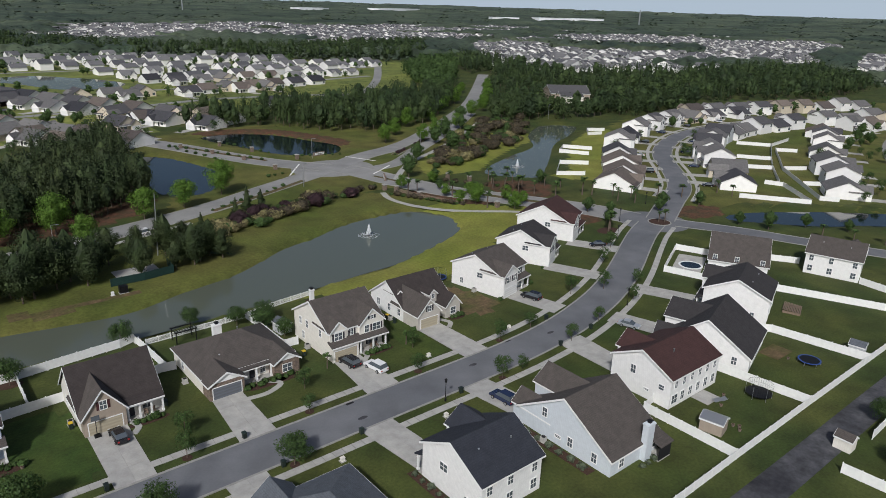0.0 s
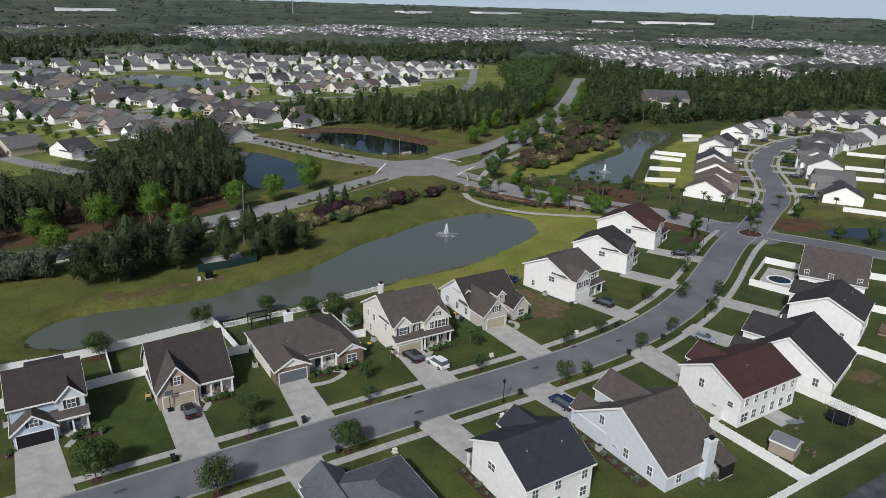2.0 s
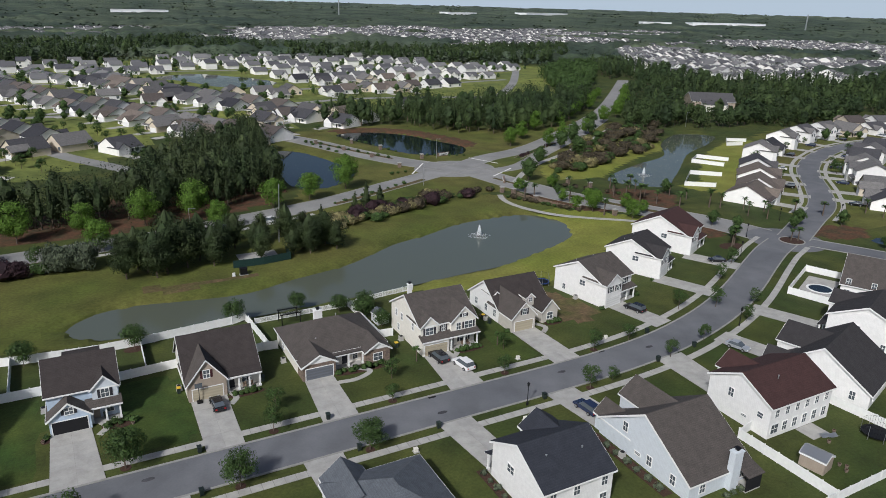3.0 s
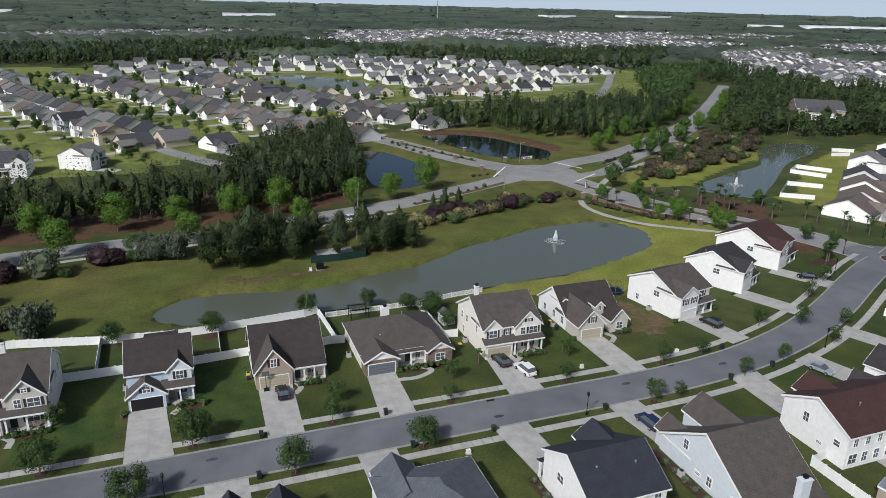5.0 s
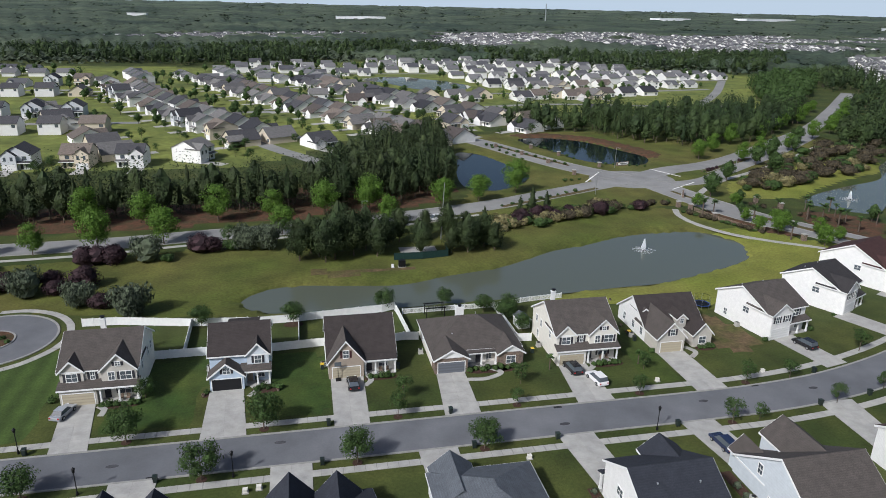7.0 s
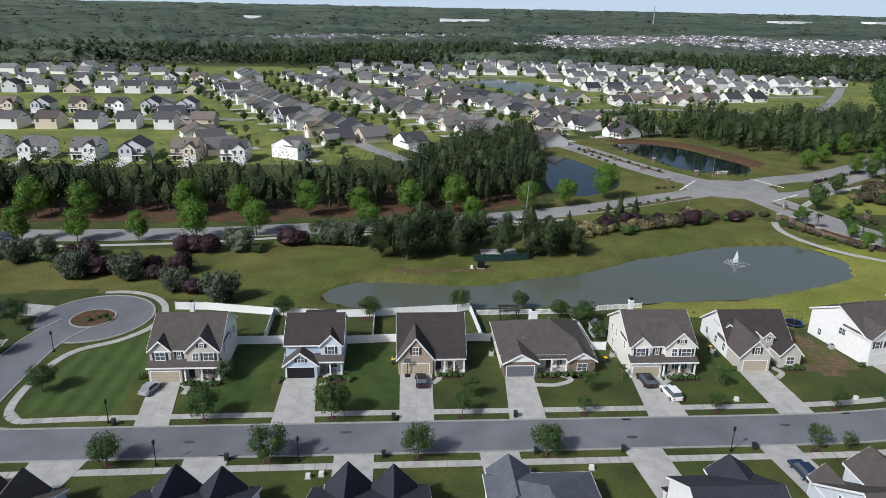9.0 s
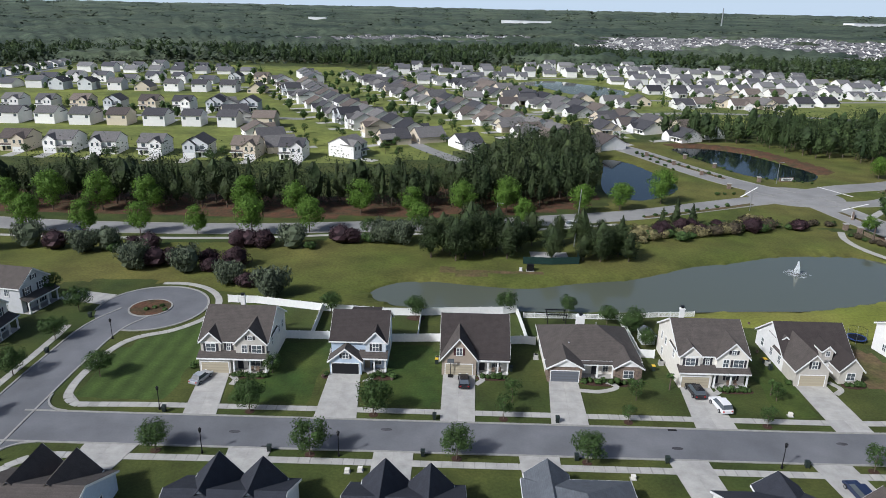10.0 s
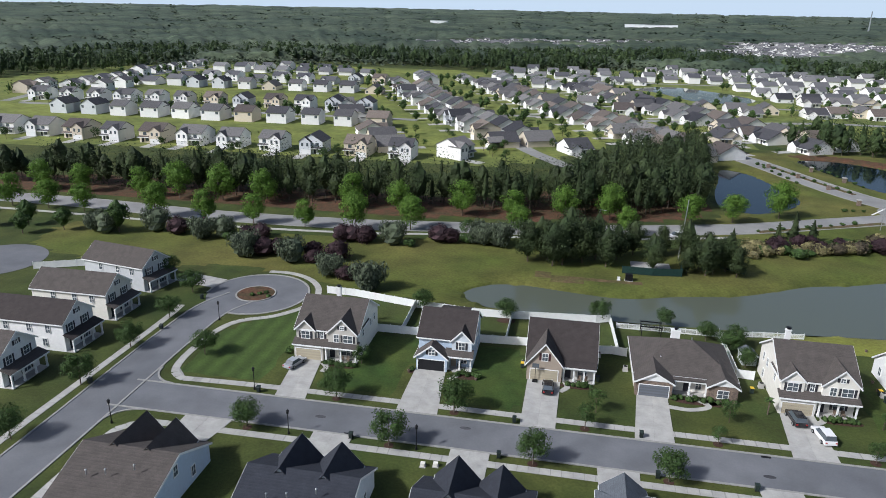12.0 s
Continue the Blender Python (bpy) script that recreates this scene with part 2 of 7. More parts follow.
def thing(name, m, label, category, group="", kind=""):
    """An empty at the pose m, to hold the parts of a thing."""
    ob = tagged(new(name), label, category, group, kind)
    ob.empty_display_size = 0.3
    ob.matrix_basis = m
    return ob


def solid(name, m, material, label, category, group="", kind="", at=None):
    ob = tagged(new(name, m if isinstance(m, bpy.types.Mesh) else m.data(name, material)), label, category, group, kind)
    if at is not None:
        ob.matrix_basis = at
    return ob


def quads_mesh(name, verts, material, per=4):
    """Loose faces of so many corners each, from an array of their corners."""
    me = bpy.data.meshes.new(name)
    n = len(verts) // per
    me.vertices.add(n * per)
    me.vertices.foreach_set("co", np.asarray(verts, np.float32).ravel())
    me.loops.add(n * per)
    me.loops.foreach_set("vertex_index", np.arange(n * per, dtype=np.int32))
    me.polygons.add(n)
    me.polygons.foreach_set("loop_start", np.arange(0, n * per, per, dtype=np.int32))
    me.update(calc_edges=True)
    me.materials.append(material)
    return me


def spline(pts, step=2.0):
    """A smooth line through the points."""
    p = [Vector((*q[:2], 0)) for q in pts]
    p = [p[0] * 2 - p[1]] + p + [p[-1] * 2 - p[-2]]
    out = []
    for i in range(1, len(p) - 2):
        n = max(1, int((p[i + 1] - p[i]).length / step))
        for j in range(n):
            t = j / n
            a, b, c, d = p[i - 1:i + 3]
            out.append(0.5 * (2 * b + (c - a) * t + (2 * a - 5 * b + 4 * c - d) * t * t + (3 * b - a - 3 * c + d) * t ** 3))
    return out + [p[-2]]


def sides_of(line):
    out = []
    for i, p in enumerate(line):
        d = (line[min(i + 1, len(line) - 1)] - line[max(i - 1, 0)]).normalized()
        out.append(Vector((-d.y, d.x, 0)))
    return out


def ribbon(m, pts, left, right, z0, z1, step=2.0):
    """A raised strip along a smooth line, from left to right of it (metres to the left are positive)."""
    line = spline(pts, step)
    nrm = sides_of(line)
    k = len(m.v)
    for p, q in zip(line, nrm):
        for o, z in ((left, z0), (left, z1), (right, z1), (right, z0)):
            m.v.append((p.x + q.x * o, p.y + q.y * o, z))
    for i in range(len(line) - 1):
        a = k + 4 * i
        m.f += [(a + j, a + j + 1, a + 5 + j, a + 4 + j) for j in range(3)]
    m.f += [(k, k + 1, k + 2, k + 3), tuple(k + 4 * (len(line) - 1) + j for j in (3, 2, 1, 0))]
    return m


def disc(m, x, y, r, z0, z1, n=40, ry=None):
    ry = ry or r
    return m.prism([(x + r * math.cos(2 * math.pi * i / n), y + ry * math.sin(2 * math.pi * i / n), z0) for i in range(n)], (0, 0, z1 - z0))


def inside(x, y, poly):
    hit = False
    for (x0, y0), (x1, y1) in zip(poly, poly[1:] + poly[:1]):
        if (y0 > y) != (y1 > y) and x < (x1 - x0) * (y - y0) / (y1 - y0) + x0:
            hit = not hit
    return hit


def closed(poly, step=3.0):
    """A smooth closed outline through the corners."""
    s = spline(poly[-2:] + poly + poly[:2], step)
    pts = [(p.x, p.y) for p in s]
    a = min(range(len(pts) // 2), key=lambda i: math.dist(pts[i], poly[0]))
    b = min(range(len(pts) // 2, len(pts)), key=lambda i: math.dist(pts[i], poly[0]))
    return pts[a:b]

# ---- ground, water, roads ----
PONDS = {
    "pond": [(-17.5, 54), (-15.5, 50), (-11, 47.3), (-4, 46.6), (12, 46), (24, 46), (36, 46.3), (54, 47.6), (72, 49.3), (82, 50), (94, 53.5), (106, 58), (114, 62), (119, 67.5),
             (121, 75), (119.5, 81), (115, 86), (108, 88), (100, 87.5), (88, 85.5), (76, 80.3), (65, 77), (57, 72.5), (46, 66.5), (32, 63), (20, 59), (8, 60), (-4, 62), (-12, 60.5), (-16, 57)],
    "pond_west": [(68, 212), (63, 190), (58, 168), (57, 150), (63, 144), (72, 146), (86, 163), (83, 188), (77, 207)],
    "pond_north": [(106, 240), (114, 210), (122, 187), (140, 178), (152, 192), (146, 212), (138, 232), (122, 244)],
    "pond_east": [(173, 111), (186, 97), (202, 107), (219, 120), (246, 141), (278, 157), (296, 172), (280, 182), (251, 164), (231, 142), (206, 132), (184, 122)],
    "pond_south": [(197, 20), (207, 22), (228, 10), (247, -5), (290, -45), (280, -56), (234, -14), (214, 0)],
}
PONDS = {k: closed(v) for k, v in PONDS.items()}
POND_N = closed([(52, 521), (69, 501), (82, 470), (90, 452), (108, 444), (124, 446), (136, 462), (138, 480), (125, 510), (112, 526), (98, 545), (85, 551), (64, 540)], 8.0)


def bank(x, y):
    """Metres from the nearest shore, less than nothing within the water."""
    best = 99.0
    for poly in PONDS.values():
        xs, ys = [p[0] for p in poly], [p[1] for p in poly]
        if min(xs) - 9 < x < max(xs) + 9 and min(ys) - 9 < y < max(ys) + 9:
            d = min(math.dist((x, y), p) for p in poly)
            best = min(best, -d if inside(x, y, poly) else d)
    return best


def land(x, y):
    d = bank(x, y)
    z = 0.0
    if d < 6:
        t = max(0.0, min(1.0, (d + 4) / 10))
        z = -2.1 + 2.1 * (t * t * (3 - 2 * t)) ** 0.75
    r = math.hypot(x, y + 90)
    if r > 3000:
        z += 42.0 * ((r - 3000) / 1900) ** 1.5
    return z


def axis(lo, hi, step, far):
    mid = list(np.arange(lo, hi + 0.1, step))
    up, q, s = [], hi, step
    while q < far:
        s *= 1.3
        q = min(q + s, far)
        up.append(q)
    down, q, s = [], lo, step
    while q > -far:
        s *= 1.3
        q = max(q - s, -far)
        down.append(q)
    return down[::-1] + mid + up


gx, gy = axis(-140, 300, 2.0, 4950), axis(-80, 250, 2.0, 4950)
ground = Mesh()
ground.v = [(x, y, land(x, y)) for y in gy for x in gx]
nx = len(gx)
ground.f = [(j * nx + i, j * nx + i + 1, (j + 1) * nx + i + 1, (j + 1) * nx + i) for j in range(len(gy) - 1) for i in range(nx - 1)]
gd = ground.data("ground", GRASS, fix=False)
gd.polygons.foreach_set("use_smooth", np.ones(len(gd.polygons), bool))
tagged(new("ground", gd), "short green lawn and open grassland", "grass", kind="structure")

for key, poly in PONDS.items():
    lowest = -1.0
    cx, cy = (min(p[0] for p in poly) + max(p[0] for p in poly)) / 2, (min(p[1] for p in poly) + max(p[1] for p in poly)) / 2
    m = Mesh().face(*[(x + (x - cx) * 0.01, y + (y - cy) * 0.01, lowest) for x, y in poly])
    solid("water_" + key, m, WATER if key in ("pond", "pond_east") else WATER_DARK, "still greenish pond water" if key == "pond" else "dark still pond water", "pond", kind="structure")
solid("water_far_pond", Mesh().face(*[(x, y, 0.06) for x, y in POND_N]), WATER, "still pond among far houses", "pond", kind="structure")


def patch(name, poly, z, material, label, category="ground cover", step=None):
    """A flat patch that follows the lie of the land."""
    out = closed(poly, 2.0)
    xs, ys = [p[0] for p in out], [p[1] for p in out]
    step = step or max(2.0, (max(xs) - min(xs)) / 90)
    m, ids = Mesh(), {}
    for a in range(int(min(xs) // step), int(max(xs) // step) + 1):
        for b in range(int(min(ys) // step), int(max(ys) // step) + 1):
            if inside((a + 0.5) * step, (b + 0.5) * step, out):
                q = []
                for i, j in ((a, b), (a + 1, b), (a + 1, b + 1), (a, b + 1)):
                    if (i, j) not in ids:
                        ids[i, j] = len(m.v)
                        x, y = i * step, j * step
                        if step < 3 and bank(x, y) > 9:
                            n = noise.noise_vector((x * 0.3, y * 0.3, 0))
                            x, y = x + n.x * 1.2, y + n.y * 1.2
                        m.v.append((x, y, land(x, y) + z))
                    q.append(ids[i, j])
                m.f.append(tuple(q))
    return solid(name, m.data(name, material, fix=False), material, label, category, kind="structure")


# the banks round the ponds and the open meadow
# verge and lots: lighter grass laid over the ground to paint in sunlight
patch("ground_verge", [(48, 112), (120, 112), (150, 118), (262, 212), (258, 236), (200, 220), (160, 252), (104, 254), (62, 232), (60, 150)], 0.008, MEADOW, "mown grass between the roads, sunlight painted in olive-green", "grass", 2.0)
patch("ground_lots", [(196, 34), (214, 26), (240, 6), (300, -50), (600, 20), (560, 160), (400, 175), (330, 165), (262, 132), (206, 84)], 0.008, MEADOW, "lawns between houses, sunlight painted in olive-green", "grass")
patch("ground_meadow", [(-135, 84), (-75, 83), (-40, 88), (-20, 92), (10, 96), (40, 96), (60, 100), (90, 112), (118, 108), (134, 74), (150, 62), (140, 46), (128, 47), (116, 46), (100, 34), (78, 33), (55, 42), (20, 43.2), (-10, 43.8), (-30, 45.5),
                        (-50, 50), (-75, 56), (-100, 52), (-135, 58)], 0.012, MEADOW, "sunlit yellow-green meadow grass round the pond", "grass", 2.0)
# shore and banks: the lighter grass colour stands in for sun
patch("ground_shore_lawn", [(48, 47), (52, 43), (78, 34), (100, 35), (116, 46), (128, 47), (140, 47), (150, 62), (138, 76), (126, 86), (116, 82), (115, 68), (110, 64), (92, 58), (70, 54), (52, 51)], 0.018, SUNNY, "grass shore below the houses, sunlight painted in yellow-green", "grass", 2.0)
patch("ground_bank", [(150, 122), (170, 116), (190, 128), (215, 140), (240, 152), (255, 172), (235, 176), (200, 160), (170, 150)], 0.012, SUNNY, "grass bank, sunlight painted in yellow-green", "grass", 2.0)
patch("ground_shore", [(190, 92), (205, 96), (222, 112), (250, 134), (285, 152), (300, 150), (270, 128), (240, 104), (215, 84), (200, 76)], 0.012, SUNNY, "grass shore behind houses, sunlight painted in yellow-green", "grass", 2.0)
patch("ground_red_bank", [(104, 246), (112, 252), (130, 250), (146, 238), (156, 215), (160, 195), (154, 188), (150, 200), (143, 224), (130, 240)], 0.016, STRAW, "rusty red pine straw bank", "pine straw", 2.0)
patch("ground_woods", [(-310, 109), (-200, 108), (-110, 108), (-34, 111), (28, 121), (50, 138), (54, 170), (60, 215), (58, 234), (32, 212), (0, 152), (-45, 134), (-105, 136), (-310, 124)], 0.02, STRAW, "rusty pine straw under trees", "pine straw")
patch("ground_striped_lawn", [(-61, 5), (-48, 4.2), (-45.5, 10), (-45, 24), (-48, 34), (-56, 29), (-62, 20), (-62.5, 11)], 0.018, STRIPED, "lawn mown in light and dark stripes", "lawn")
# lawns east of three houses, their shade painted as deeper green
for x0, x1 in ((-36, -21.5), (-13, -1), (55, 63)):
    patch("ground_lawn", [(x0 + 1, 4), (x1 - 1, 4), (x1, 12), (x1, 24), (x0 + 4, 26), (x0 + 1, 12)], 0.018, SHADED_GRASS, "lawn with house shade painted in deep green", "lawn")
patch("ground_bare", [(76, 14), (85, 14), (85, 24), (80, 30), (77, 24)], 0.018, SOIL, "bare reddish soil with thin grass", "soil")
patch("ground_bare", [(-2, 70), (8, 68), (26, 68), (20, 66), (2, 65)], 0.022, SOIL, "bare sandy soil at the wood's edge", "soil")
for bed in ([(150, 44), (160, 44), (166, 60), (158, 78), (148, 70)], [(128, 92), (137, 78), (145, 78), (140, 96), (131, 108)], [(152, 78), (165, 72), (178, 84), (170, 96), (158, 98)], [(183, 32), (196, 36), (204, 30), (198, 24), (186, 26)]):
    patch("ground_bed", bed, 0.02, STRAW, "red mulch planting bed", "mulch bed")

patch("ground_estate", [(-420, 186), (-200, 186), (-90, 189), (-15, 196), (40, 276), (95, 262), (110, 290), (240, 300), (330, 330), (470, 540), (330, 640), (180, 720), (60, 720), (-20, 640), (-240, 650), (-420, 600), (-470, 450)], 0.012, ESTATE, "lawns of the estate, sunlight painted in yellow-green", "grass")
# lines of the roads
STREET = [(-67, -4.2), (-20, -4.2), (30, -4.2), (60, -4.2), (75, -3.7), (90, -1.8), (106, 2.4), (120, 7.8), (132, 13.6), (145, 20.5), (158, 27), (168, 31)]
CROSS = [(-69.2, -120), (-69.2, -60), (-69.2, -20), (-69.6, 0), (-69.8, 16), (-69.2, 30), (-66, 38)]
FAR_STREET = [(174, 32), (195, 42), (217, 52.5), (237, 68), (262, 90), (288.5, 106), (324, 119), (362, 123), (410, 118), (470, 100)]
MAIN = [(-420, 96), (-300, 97), (-166, 99), (-107, 95.5), (-60, 97), (-31, 101), (0, 105), (30, 112.5), (60, 121.5), (90, 135), (125, 151), (147, 163), (169, 170.5), (193, 184), (239, 217), (277, 246), (309, 274), (349, 313), (387, 351), (450, 415)]
MAIN_SOUTH = [(126, 141), (149, 143), (176, 162), (208, 184.5), (240, 208), (272, 234)]
ENTRY = [(168, 38), (163, 55), (152, 75), (140, 96), (134, 115), (130, 135), (127, 148)]
NW_ROAD = [(122, 152), (108, 172), (97, 196), (88, 220), (78, 240), (62, 256), (30, 268)]
EAST_ROAD = [(175, 27), (184, 11), (190, -4), (196, -18), (204, -34), (222, -60), (250, -90)]
ALLEY = [(20, -54.8), (66, -54.8), (108, -54.8), (150, -54.6), (230, -52)]


def road(name, pts, width, z, material, label, kerbs=True):
    solid(name, ribbon(Mesh(), pts, width / 2, -width / 2, -0.3, z), material, label, "road", kind="structure")
    if kerbs:
        for s in (1, -1):
            m = ribbon(Mesh(), pts, s * (width / 2 - 0.05), s * (width / 2 + 0.30), -0.3, z + 0.10)
            solid("kerb", m, KERB, "pale concrete kerb and gutter", "kerb", kind="structure")


road("road_street", STREET, 8.0, 0.030, ASPHALT, "smooth grey asphalt residential street")
road("road_cross", CROSS, 8.0, 0.034, ASPHALT, "smooth grey asphalt side street")
road("road_far_street", FAR_STREET, 8.6, 0.034, ASPHALT, "grey asphalt street winding between houses")
road("road_main", MAIN, 9.6, 0.038, ASPHALT_SUNLIT, "grey asphalt through road past woods")
road("road_main_south", MAIN_SOUTH, 6.4, 0.040, ASPHALT_SUNLIT, "grey asphalt carriageway beside a planted median")
road("road_entry", ENTRY, 13.0, 0.042, ASPHALT_SUNLIT, "wide asphalt entry road with planted median")
road("road_gate", NW_ROAD, 12.0, 0.046, ASPHALT_SUNLIT, "asphalt entrance drive with planted median")
road("road_east", EAST_ROAD, 7.5, 0.050, ASPHALT, "grey asphalt street beside a pond")
road("road_alley", ALLEY, 5.0, 0.030, ASPHALT_DARK, "dark patched asphalt alley behind gardens", kerbs=False)
solid("road_circle", disc(Mesh(), -63.3, 40.6, 11.4, -0.3, 0.055, 56), ASPHALT, "round asphalt turning circle", "road", kind="structure")
solid("road_circle", disc(Mesh(), -137, 46, 12, -0.3, 0.055, 48), ASPHALT, "round asphalt turning circle", "road", kind="structure")
solid("road_island_circle", disc(Mesh(), 170.5, 32, 11, -0.3, 0.058, 48), ASPHALT, "asphalt junction round a small island", "road", kind="structure")
solid("road_junction", disc(Mesh(), 124, 150, 17, -0.3, 0.062, 48, 14), ASPHALT_SUNLIT, "broad asphalt road junction", "road", kind="structure")
for x, y, s in ((-65.4, -0.1, (1, 1)), (-65.4, -8.3, (1, -1))):
    pts = [(x - 3, y - s[1] * 3, -0.3)] + [(x + 5.0 - 5.0 * math.sin(a), y + s[1] * (5.0 - 5.0 * math.cos(a)), -0.3) for a in np.linspace(0, math.pi / 2, 10)]
    solid("road_corner", Mesh().prism(pts, (0, 0, 0.340)), ASPHALT, "rounded asphalt street corner", "road", kind="structure")
    m = Mesh()
    arc = [(x + 5.0 - 5.0 * math.sin(a), y + s[1] * (5.0 - 5.0 * math.cos(a))) for a in np.linspace(0, math.pi / 2, 10)]
    ribbon(m, arc, -0.02 * s[1], -0.35 * s[1], -0.3, 0.15, 1.0)
    solid("kerb", m, KERB, "curved concrete kerb", "kerb", kind="structure")


def ring(x, y, r0, r1, z0, z1, n=56, a0=0.0, a1=360.0):
    m = Mesh()
    for i in range(n):
        a, b = (radians(a0 + (a1 - a0) * j / n) for j in (i, i + 1))
        p = lambda r, q, z: (x + r * math.cos(q), y + r * math.sin(q), z)
        m.face(p(r0, a, z1), p(r1, a, z1), p(r1, b, z1), p(r0, b, z1))
        m.face(p(r0, a, z0), p(r0, a, z1), p(r0, b, z1), p(r0, b, z0))
        m.face(p(r1, a, z0), p(r1, b, z0), p(r1, b, z1), p(r1, a, z1))
    return m


solid("kerb", ring(-63.3, 40.6, 11.3, 11.75, -0.2, 0.15, a0=-98, a1=192), KERB, "curved concrete kerb", "kerb", kind="structure")
for x, y, r, label in ((-63.6, 40.2, 4.2, "round planted island of the turning circle"), (171.2, 30.4, 3.3, "round mulched island with palms")):
    solid("kerb", ring(x, y, r, r + 0.35, -0.2, 0.2), KERB, "round concrete kerb", "kerb", kind="structure")
    solid("ground_island", disc(Mesh(), x, y, r, -0.2, 0.16), MULCH if x > 0 else STRAW, label, "mulch bed", kind="structure")
for pts, w in (([(160, 62), (150, 80), (141, 98)], 2.6), ([(133, 118), (130, 130)], 1.6), ([(62, 118.5), (88, 130), (104, 138)], 2.0), ([(160, 158), (172.5, 166), (196.5, 181)], 2.8), ([(108, 176), (98, 198), (89, 222)], 2.2)):
    solid("kerb", ribbon(Mesh(), pts, w / 2 + 0.3, -w / 2 - 0.3, -0.1, 0.13), KERB, "concrete kerb of a planted median", "kerb", kind="structure")
    solid("ground_median", ribbon(Mesh(), pts, w / 2, -w / 2, -0.1, 0.17), SOIL, "reddish planted median strip", "mulch bed", kind="structure")
for pts in ([(104, 148), (116, 163)], [(132, 133), (146, 142)], [(146, 152), (140, 166)]):
    solid("road_marking", ribbon(Mesh(), pts, 0.3, -0.3, 0, 0.075), PAINT, "white painted stop line", "road marking", kind="structure")
solid("path", ribbon(Mesh(), [(119, 108), (116.5, 101), (117, 92), (122, 81), (130, 73), (142, 64), (152, 52)], 1.0, -1.0, -0.1, 0.06), CONCRETE, "narrow concrete path across the meadow", "path", kind="structure")
solid("path", ribbon(Mesh(), [(-300, 87), (-166, 87), (-104, 86), (-60, 88.5), (-31, 93.5), (0, 97.5), (30, 104), (52, 110.5)], 0.8, -0.8, -0.1, 0.06), CONCRETE, "narrow concrete roadside path", "path", kind="structure")
solid("path", ribbon(Mesh(), [(134, 121), (146, 133), (160, 144), (183, 157), (215, 178), (266, 215)], 1.2, -1.2, -0.1, 0.06), CONCRETE, "pale concrete roadside path", "path", kind="structure")


# ---- sidewalks and driveways, slab by slab ----
slab_data = Mesh().box(-0.74, 0.74, -0.7, 0.7, -0.05, 0.0).data("slab", CONCRETE)


def sidewalk(pts, gaps=()):
    base = Mesh()
    ribbon(base, pts, 0.72, -0.72, -0.1, 0.04)
    top = tagged(new("sidewalk", base.data("sidewalk", KERB)), "pale concrete sidewalk of square slabs", "sidewalk", kind="structure")
    run = 0.0
    line = spline(pts, 0.25)
    nrm = sides_of(line)
    for i in range(1, len(line)):
        run += (line[i] - line[i - 1]).length
        if run >= 1.5:
            run = 0.0
            ob = new("slab", slab_data)
            ob.parent = top
            ob.matrix_basis = pose(line[i].x, line[i].y, 0.075 + 0.006 * math.sin(i * 7.3), 0, 0, math.degrees(math.atan2(-nrm[i].x, nrm[i].y)))


def offset(pts, d):
    line = spline(pts, 6.0)
    return [(p.x + q.x * d, p.y + q.y * d) for p, q in zip(line, sides_of(line))]


sidewalk([(-57, 2.2), (-45, 2.6), (-20, 2.7), (20, 2.7), (60, 2.7)] + offset(STREET, 6.9)[20:])
sidewalk([(-57, -11.3), (-45, -11.2), (-20, -11.0), (20, -11.0), (60, -11.0)] + offset(STREET, -6.9)[20:])
sidewalk([(-76.2, -60), (-76.2, -20), (-76.1, 10), (-76.2, 24.5), (-76.6, 31)])
sidewalk([(-57, 2.2), (-60, 2.2), (-62.6, 4.8), (-63.6, 11), (-63, 21), (-60.5, 26.2), (-54.8, 29.8), (-50.6, 35.2), (-49.6, 40.5), (-50.8, 46.2), (-54.6, 51.2), (-60.4, 54.1), (-66.4, 54.2)])
sidewalk([(-57, -11.3), (-60.3, -13.2), (-61.7, -18), (-61.7, -40)])
for side in (6.6, -6.6):
    solid("sidewalk", ribbon(Mesh(), offset(FAR_STREET, side)[4:-8], 0.75, -0.75, -0.1, 0.08), CONCRETE, "pale concrete sidewalk before far houses", "sidewalk", kind="structure")


def driveway(x0, x1, y0, y1, x2=None, x3=None, rows=4, cols=2):
    """A concrete drive from the street edge (x0..x1 at y0) to the garage (x2..x3 at y1), in slabs."""
    x2, x3 = x0 if x2 is None else x2, x1 if x3 is None else x3
    base = tagged(new("driveway", Mesh().prism([(x0, y0, -0.05), (x1, y0, -0.05), (x3, y1, -0.05), (x2, y1, -0.05)], (0, 0, 0.12)).data("driveway", KERB)),
                  "pale concrete driveway in jointed slabs", "driveway", kind="structure")
    for i in range(rows):
        for j in range(cols):
            c = []
            for u, w in ((j, i), (j + 1, i), (j + 1, i + 1), (j, i + 1)):
                s = w / rows
                a, b = x0 + (x2 - x0) * s, x1 + (x3 - x1) * s
                c.append([a + (b - a) * u / cols, y0 + (y1 - y0) * s])
            mx, my = sum(p[0] for p in c) / 4, sum(p[1] for p in c) / 4
            c = [(mx + (p[0] - mx) * 0.99, my + (p[1] - my) * 0.99, 0.05) for p in c]
            part("slab", Mesh().prism(c, (0, 0, 0.05)), CONCRETE, base)
    return base


